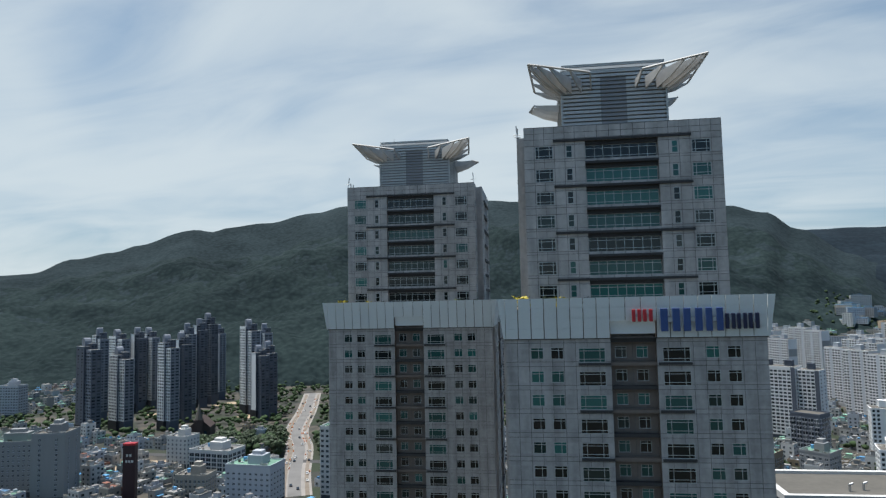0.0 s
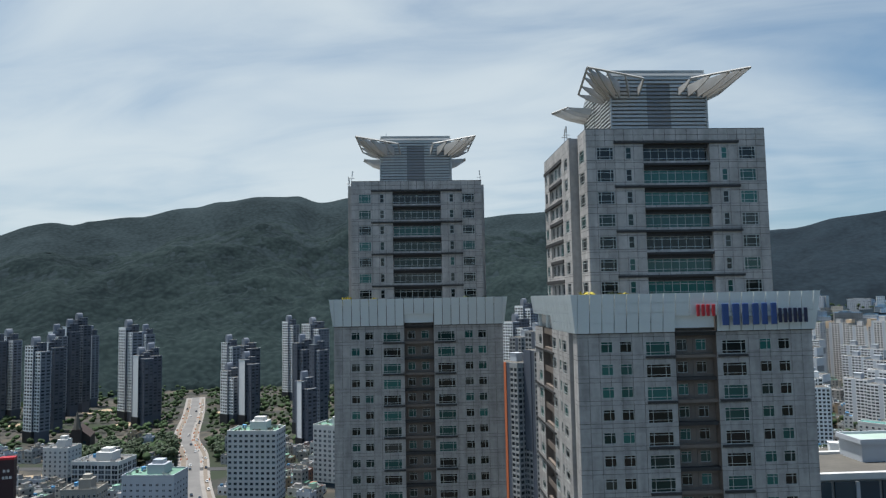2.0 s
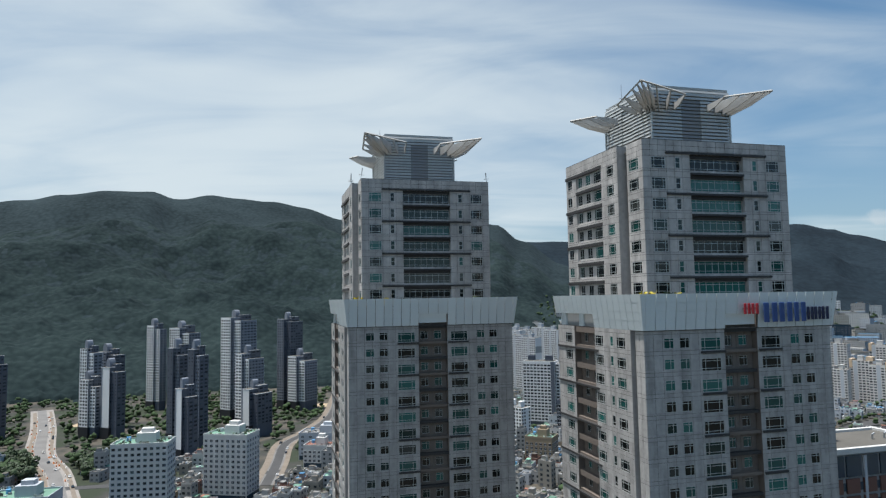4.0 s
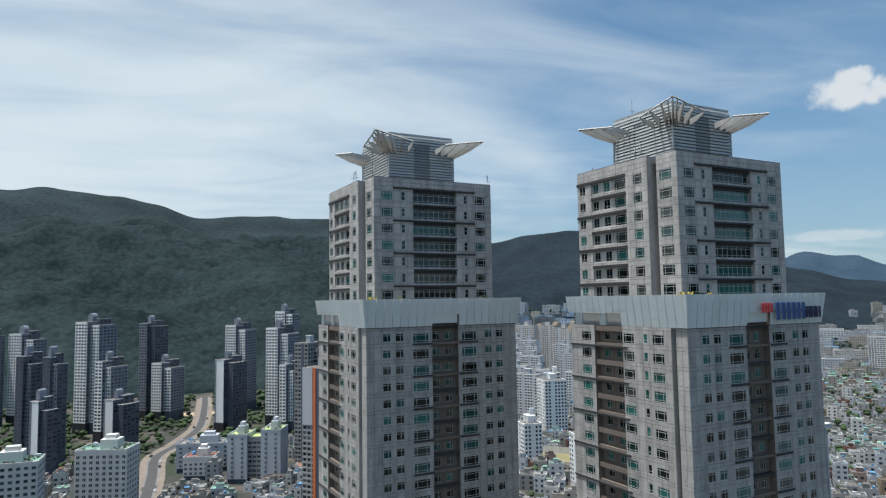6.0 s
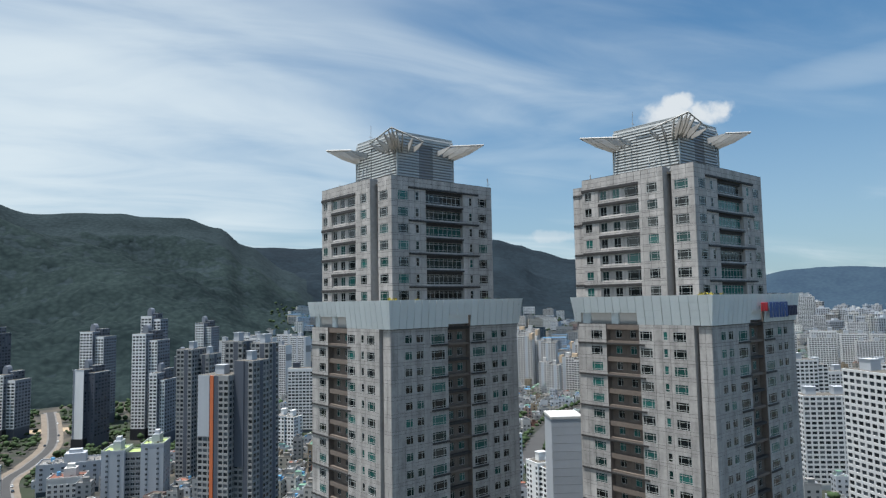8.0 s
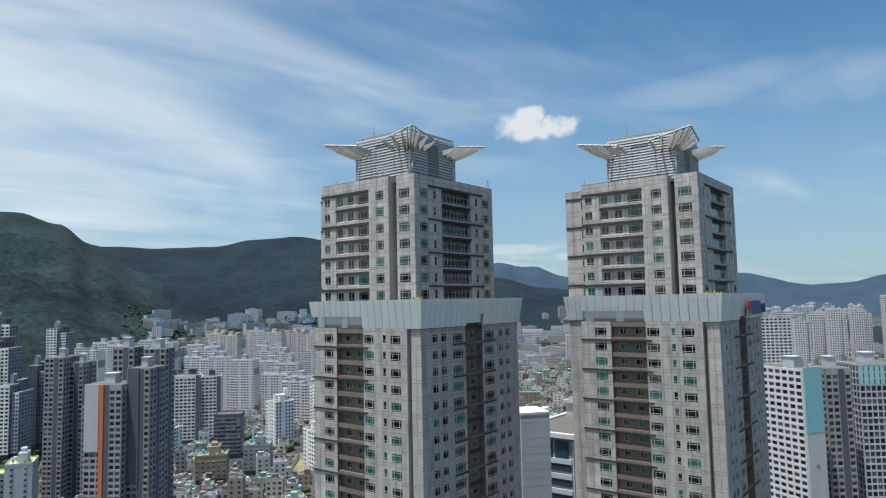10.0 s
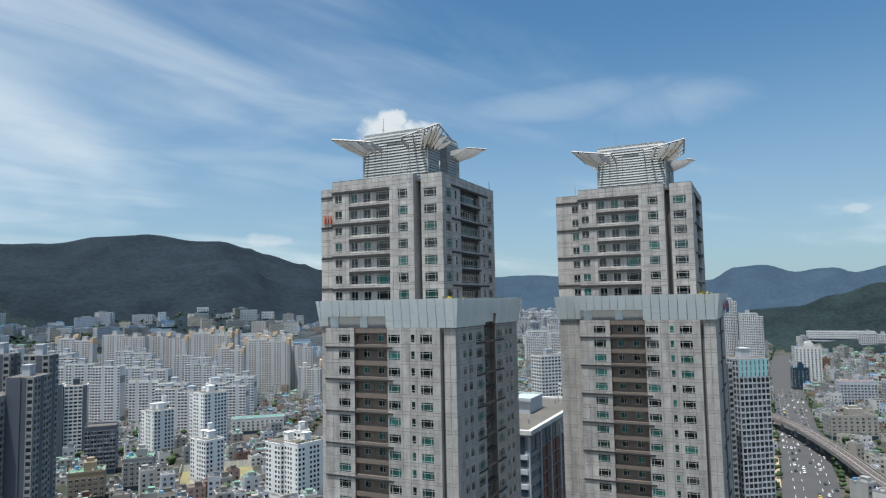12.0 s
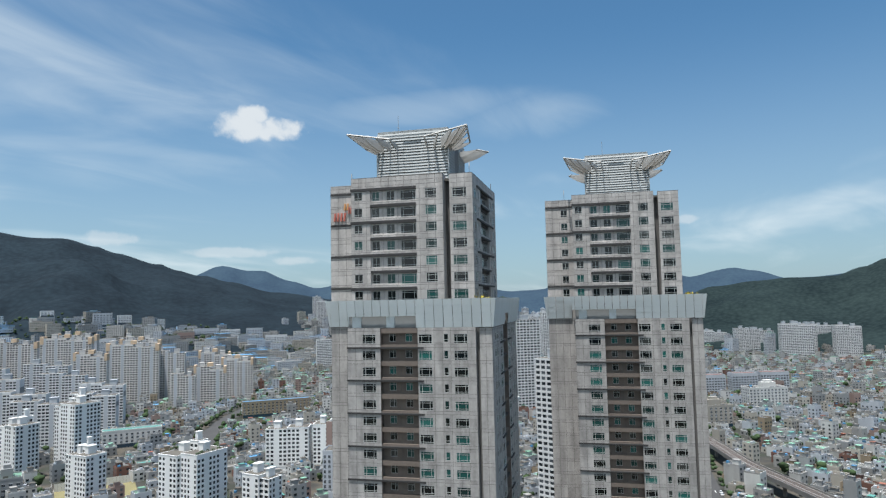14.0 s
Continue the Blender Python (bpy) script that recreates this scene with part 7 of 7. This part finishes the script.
def house_shape(put, m, w, d, h, wall, roof, rng, detail):
    """One flat-roofed house: walls, parapet, roof sheet, roof hut, tank, windows; put(kind, points, faces, material)."""
    B = ((0, 1, 5, 4), (1, 2, 6, 5), (2, 3, 7, 6), (3, 0, 4, 7), (4, 5, 6, 7))

    def bx(kind, x0, x1, y0, y1, z0, z1, mat):
        put(kind, [m @ Vector((x, y, z)) for z in (z0, z1) for x, y in ((x0, y0), (x1, y0), (x1, y1), (x0, y1))], B, mat)

    bx("wall", -w / 2, w / 2, -d / 2, d / 2, -1.5, h, wall)
    if detail:
        for x0, x1, y0, y1 in ((-w / 2, w / 2, -d / 2, -d / 2 + 0.2), (-w / 2, w / 2, d / 2 - 0.2, d / 2), (-w / 2, -w / 2 + 0.2, -d / 2 + 0.2, d / 2 - 0.2), (w / 2 - 0.2, w / 2, -d / 2 + 0.2, d / 2 - 0.2)):
            bx("wall", x0, x1, y0, y1, h, h + 0.9, wall)
        bx("roof", -w / 2 + 0.2, w / 2 - 0.2, -d / 2 + 0.2, d / 2 - 0.2, h, h + 0.12, roof)
    else:
        bx("roof", -w / 2, w / 2, -d / 2, d / 2, h, h + 0.3, roof)
    if rng.random() < 0.75:
        a, b = rng.uniform(-0.2, 0.2) * w, rng.uniform(-0.2, 0.2) * d
        bx("roof_hut", a - w * 0.2, a + w * 0.2, b - d * 0.18, b + d * 0.18, h + 0.1, h + 2.8, wall)
        bx("roof_hut", a - w * 0.23, a + w * 0.23, b - d * 0.21, b + d * 0.21, h + 2.8, h + 3.0, roof)
    if detail and rng.random() < 0.6:
        a, b = w * 0.3 * rng.choice((-1, 1)), d * 0.3 * rng.choice((-1, 1))
        bx("tank", a - 0.8, a + 0.8, b - 0.8, b + 0.8, h + 0.1, h + 1.9, rng.choice((11, 6, 14)))
    if detail:
        for k in range(rng.randrange(2, 6)):
            a, b = rng.uniform(-0.42, 0.36) * w, rng.uniform(-0.42, 0.36) * d
            bx("clutter", a, a + rng.uniform(0.5, 2.2), b, b + rng.uniform(0.4, 1.6), h + 0.1, h + rng.uniform(0.4, 1.5), rng.choice((0, 2, 2, 6, 7, 12, 14)))
        if rng.random() < 0.45:
            bx("lean_to", w / 2, w / 2 + 2.2, -d * 0.4, d * 0.3, -1.0, h * 0.45, wall)
            bx("lean_to", w / 2 - 0.1, w / 2 + 2.5, -d * 0.43, d * 0.33, h * 0.45, h * 0.45 + 0.15, 7 + rng.randrange(6))
    n = max(1, int(h / 3))
    for f, (fm, fw) in enumerate(faces_of(-w / 2, -d / 2, w, d)):
        if f == 3 or (not detail and f == 1):
            continue
        bays = max(1, int(fw / 3.2))
        for b in range(bays):
            for k in range(n):
                u, z = (b + 0.5) * fw / bays, k * 3 + 1.0
                ww = rng.uniform(0.6, 1.0)
                put("window", [m @ fm @ Vector(p) for p in ((u - ww, -0.05, z), (u + ww, -0.05, z), (u + ww, -0.05, z + 1.4), (u - ww, -0.05, z + 1.4))], ((0, 1, 2, 3),), 13)


rng = random.Random(5)


def choose(rng):
    return rng.choices(range(7), (40, 15, 18, 4, 4, 3, 20))[0], 7 + rng.choices(range(6), (38, 17, 4, 3, 3, 35))[0]


def single_house(x, y, w, d, h, turn):
    wall, roof = choose(rng)
    words = {0: "white", 1: "cream", 2: "grey", 3: "red-brick", 4: "tan", 5: "pink", 6: "pale grey"}[wall] + " flat-roofed house with " + {7: "grey", 8: "green", 9: "teal", 10: "red", 11: "blue", 12: "pale"}[roof] + " roof"
    t = thing("house", words, "house", pose(x, y, 0, 0, 0, turn), "low houses")
    bms = {}

    def put(kind, pts, faces, mat):
        if kind == "window":
            bm = bmesh.new()
            hull(bm, pts, faces)
            part("window", bm, PANE_CITY, t)
            return
        hull(bms.setdefault(kind, bmesh.new()), pts, faces, mat)

    house_shape(put, Matrix.Identity(4), w, d, h, wall, roof, rng, True)
    for kind, bm in bms.items():
        part(kind, bm, HOUSE_MATS, t)


near_houses, spots = 0, []
STEP = 10.7
for i in range(-60, 170):
    for j in range(-70, 120):
        bx_, by_ = i * STEP, j * STEP
        turn = -50 + 26 * noise.noise(Vector((bx_, by_, 0)) * 0.0022) + (30 if bx_ < 0 else 0)
        x, y = bx_ + rng.uniform(-1.8, 1.8), by_ + rng.uniform(-1.8, 1.8)
        d = math.hypot(x - HUB.x, y - HUB.y)
        a = math.degrees(math.atan2(x - HUB.x, y - HUB.y))
        if d < 300 or d > 1250 or a < -52 or a > 122:
            continue
        if (i % 7 == 0 or j % 9 == 0) or rng.random() < 0.05:
            continue
        if in_estate(x, y) or land(x, y)[0] > 12 or not free(x, y, 4.5):
            continue
        w, dd = rng.uniform(6.2, 10), rng.uniform(6, 9.6)
        h = rng.choice((3.2, 3.5, 4, 6.2, 6.5, 7, 9)) if rng.random() < 0.9 else rng.uniform(10, 17)
        spots.append((d, x, y, w, dd, h, turn + rng.choice((0, 90)) + rng.uniform(-6, 6)))
spots.sort()
verts, faces, mats = [], [], []


def put_far(kind, pts, fs, mat):
    n = len(verts)
    verts.extend(p[:] for p in pts)
    faces.extend(tuple(n + k for k in f) for f in fs)
    mats.extend([mat] * len(fs))


for n, (d, x, y, w, dd, h, turn) in enumerate(spots):
    if n < 50:
        single_house(x, y, w, dd, h, turn)
    else:
        wall, roof = choose(rng)
        house_shape(put_far, pose(x, y, land(x, y)[0], 0, 0, turn), w, dd, h, wall, roof, rng, d < 800)
# farther quarters, coarser
for i in range(-20, 110):
    for j in range(-50, 100):
        x, y = i * 24 + rng.uniform(-7, 7), j * 24 + rng.uniform(-7, 7)
        d = math.hypot(x - HUB.x, y - HUB.y)
        a = math.degrees(math.atan2(x - HUB.x, y - HUB.y))
        if d < 1250 or d > 2500 or a < 20 or a > 122:
            continue
        g, who = land(x, y)
        if g > 70 or rng.random() < 0.12 + (0 if g < 10 or 61 < a < 74 else 0.84 if a < 70 else 1) or not free(x, y, 9):
            continue
        wall, roof = choose(rng)
        tall = rng.random()
        h = rng.uniform(4, 10) if tall < 0.86 else rng.uniform(14, 34)
        house_shape(put_far, pose(x, y, g, 0, 0, -50 + rng.uniform(-20, 20)), rng.uniform(11, 20), rng.uniform(10, 16), h, wall if tall < 0.8 else rng.choice((0, 0, 1, 6)), roof, rng, False)
for k in range(520):
    a, r = rng.uniform(26, 63), 1110 + 420 * rng.random() ** 1.4
    x, y = HUB.x + r * math.sin(radians(a)), HUB.y + r * math.cos(radians(a))
    if not free(x, y, 12):
        continue
    house_shape(put_far, pose(x, y, land(x, y)[0], 0, 0, -a + rng.uniform(-25, 25)), rng.uniform(12, 46), rng.uniform(10, 16), rng.choice((5, 7, 9, 12, 16, 22)), rng.choice((0, 0, 1, 2, 6, 6)), rng.choice((7, 7, 12, 11)), rng, False)
def far_tower(x, y, g, w, d, h, turn):
    """A distant block of flats: body, roof house and dark window strips standing a little proud."""
    m = pose(x, y, g, 0, 0, turn)
    B = ((0, 1, 5, 4), (1, 2, 6, 5), (2, 3, 7, 6), (3, 0, 4, 7), (4, 5, 6, 7))
    for x0, x1, y0, y1, z0, z1 in ((-w / 2, w / 2, -d / 2, d / 2, -3, h), (-w * 0.15, w * 0.15, -d * 0.3, d * 0.3, h, h + 5)):
        put_far("wall", [m @ Vector((p, q, z)) for z in (z0, z1) for p, q in ((x0, y0), (x1, y0), (x1, y1), (x0, y1))], B, rng.choice((0, 6, 6)))
    for fm, fw in faces_of(-w / 2, -d / 2, w, d)[:3]:
        for b in range(max(2, int(fw / 5))):
            u = (b + 0.5) * fw / max(2, int(fw / 5))
            for k in range(int(h / 6)):
                put_far("window", [m @ fm @ Vector(p) for p in ((u - 1.5, -0.1, k * 6 + 2), (u + 1.5, -0.1, k * 6 + 2), (u + 1.5, -0.1, k * 6 + 6.2), (u - 1.5, -0.1, k * 6 + 6.2))], ((0, 1, 2, 3),), 13)


for k in range(230):
    a, r = rng.uniform(60, 84), rng.uniform(1750, 3400)
    x, y = HUB.x + r * math.sin(radians(a)), HUB.y + r * math.cos(radians(a))
    if land(x, y)[0] < 30:
        far_tower(x, y, land(x, y)[0], rng.uniform(18, 42), rng.uniform(13, 18), rng.uniform(30, 78), -a + rng.uniform(-40, 40))
me = bpy.data.meshes.new("far_houses")
me.from_pydata(verts, [], faces)
me.polygons.foreach_set("material_index", mats)
for m in HOUSE_MATS:
    me.materials.append(m)
tagged(new("far_houses", me), "dense quarter of small flat-roofed houses in many colours", "houses", kind="stuff")

# ---- greenery ----
extra_trees = []


def grow(x, y, size):
    """A tree of its own while they can be told apart; the rest go into the joined greenery."""
    grow.count += 1
    if grow.count <= 170:
        tree(x, y, size)
    else:
        extra_trees.append((x, y, size))


grow.count = 0
for k in range(460):
    a, r = rng.uniform(0, math.tau), math.sqrt(rng.random())
    x, y = -222 + 66 * r * math.cos(a), 530 + 40 * r * math.sin(a)
    if free(x, y, 0.5):
        grow(x, y, rng.uniform(1.1, 1.8))
for line in (curve(WIDE, 10), curve(AVENUE, 10)):
    off = 9.5 if line[0].x > 200 else 18
    for p, q in zip(line[4:], line[5:]):
        d = (q - p).normalized()
        for s in (-off, off):
            x, y = p.x - d.y * s + rng.uniform(-2, 2), p.y + d.x * s
            if all((x - a) ** 2 + (y - b) ** 2 > (2 + c) ** 2 for a, b, c in TAKEN):
                grow(x, y, rng.uniform(0.8, 1.2))
for k in range(2600):
    x, y = rng.uniform(-560, 190), rng.uniform(545, 905)
    if free(x, y, 1.5) and land(x, y)[0] < 10:
        grow(x, y, rng.uniform(0.7, 1.4))
for k in range(1500):
    a, r = rng.uniform(24, 66), 1080 + 480 * rng.random()
    x, y = HUB.x + r * math.sin(radians(a)), HUB.y + r * math.cos(radians(a))
    extra_trees.append((x, y, rng.uniform(0.9, 1.6)))
for k in range(2400):
    x, y = rng.uniform(100, 1300), rng.uniform(-200, 900)
    if free(x, y, 2):
        grow(x, y, rng.uniform(0.9, 1.7))

wood_verts, wood_faces = [], []
BALL = bmesh.new()
bmesh.ops.create_icosphere(BALL, subdivisions=1, radius=1.0)
BALL_V = [v.co.copy() for v in BALL.verts]
BALL_F = [tuple(v.index for v in f.verts) for f in BALL.faces]
BALL.free()


def wood_clump(c, r, flat=0.8):
    """A lumpy crown: three overlapping jittered lobes."""
    for k in range(2):
        o = c + Vector((rng.uniform(-1, 1), rng.uniform(-1, 1), rng.uniform(-0.2, 0.5))) * r * 0.55 * k
        s = r * (1.0 - 0.28 * k)
        n = len(wood_verts)
        for v in BALL_V:
            j = s * rng.uniform(0.78, 1.18)
            wood_verts.append((o.x + v.x * j, o.y + v.y * j, o.z + v.z * j * flat))
        wood_faces.extend(tuple(n + i for i in f) for f in BALL_F)


for x, y, size in extra_trees:
    for k in range(2):
        wood_clump(Vector((x + rng.uniform(-1.5, 1.5), y + rng.uniform(-1.5, 1.5), land(x, y)[0] + size * rng.uniform(2.0, 5.0))), size * rng.uniform(1.4, 2.4))
me = bpy.data.meshes.new("woodland")
me.from_pydata(wood_verts, [], wood_faces)
me.polygons.foreach_set("use_smooth", [True] * len(wood_faces))
me.materials.append(WOODS)
tagged(new("woodland", me), "dense dark green trees on the lower slopes and between towers", "woodland", kind="stuff")


def build_canopy():
    """The unbroken roof of tree crowns on the mountain side: rounded crowns of differing height, fading into the far slope."""
    bearings = [-50 + 0.19 * k for k in range(432)]
    radii, r = [], 690.0
    while r < 1750:
        radii.append(r)
        r *= 1.0042
    nb = len(bearings)
    cover, sheet = [], []
    for r in radii:
        fade = min(1.0, (1750 - r) / 500)
        for b in bearings:
            x, y = HUB.x + r * math.sin(radians(b)), HUB.y + r * math.cos(radians(b))
            g, who = land(x, y)
            near = noise.voronoi(Vector((x, y, 0.0)) * 0.105)[0]
            small = noise.voronoi(Vector((x, y, 9.0)) * 0.21)[0]
            crown = 5.2 * (1 - min(1.0, near[0] * 1.25) ** 2) + 1.6 * (1 - min(1.0, small[0] * 1.3) ** 2)
            crown *= 0.75 + 0.5 * noise.noise(Vector((x, y, 2)) * 0.03)
            z = g + 0.4 + crown * (0.35 + 0.65 * fade) - 1.2 * (1 - fade)
            if g < 2.5 or who != 1 or not free(x, y, 3.0):
                z = g - 4.0
            sheet.append((x, y, z))
            cover.append(z > g)
    quads = []
    for i in range(len(radii) - 1):
        for k in range(nb - 1):
            q = (i * nb + k, i * nb + k + 1, (i + 1) * nb + k + 1, (i + 1) * nb + k)
            if any(cover[j] for j in q):
                quads.append(q)
    me = bpy.data.meshes.new("mountain_wood")
    me.from_pydata(sheet, [], quads)
    me.polygons.foreach_set("use_smooth", [True] * len(quads))
    me.materials.append(CANOPY)
    tagged(new("mountain_wood", me), "dense dark green wood covering the mountain slope", "woodland", kind="stuff")


build_canopy()
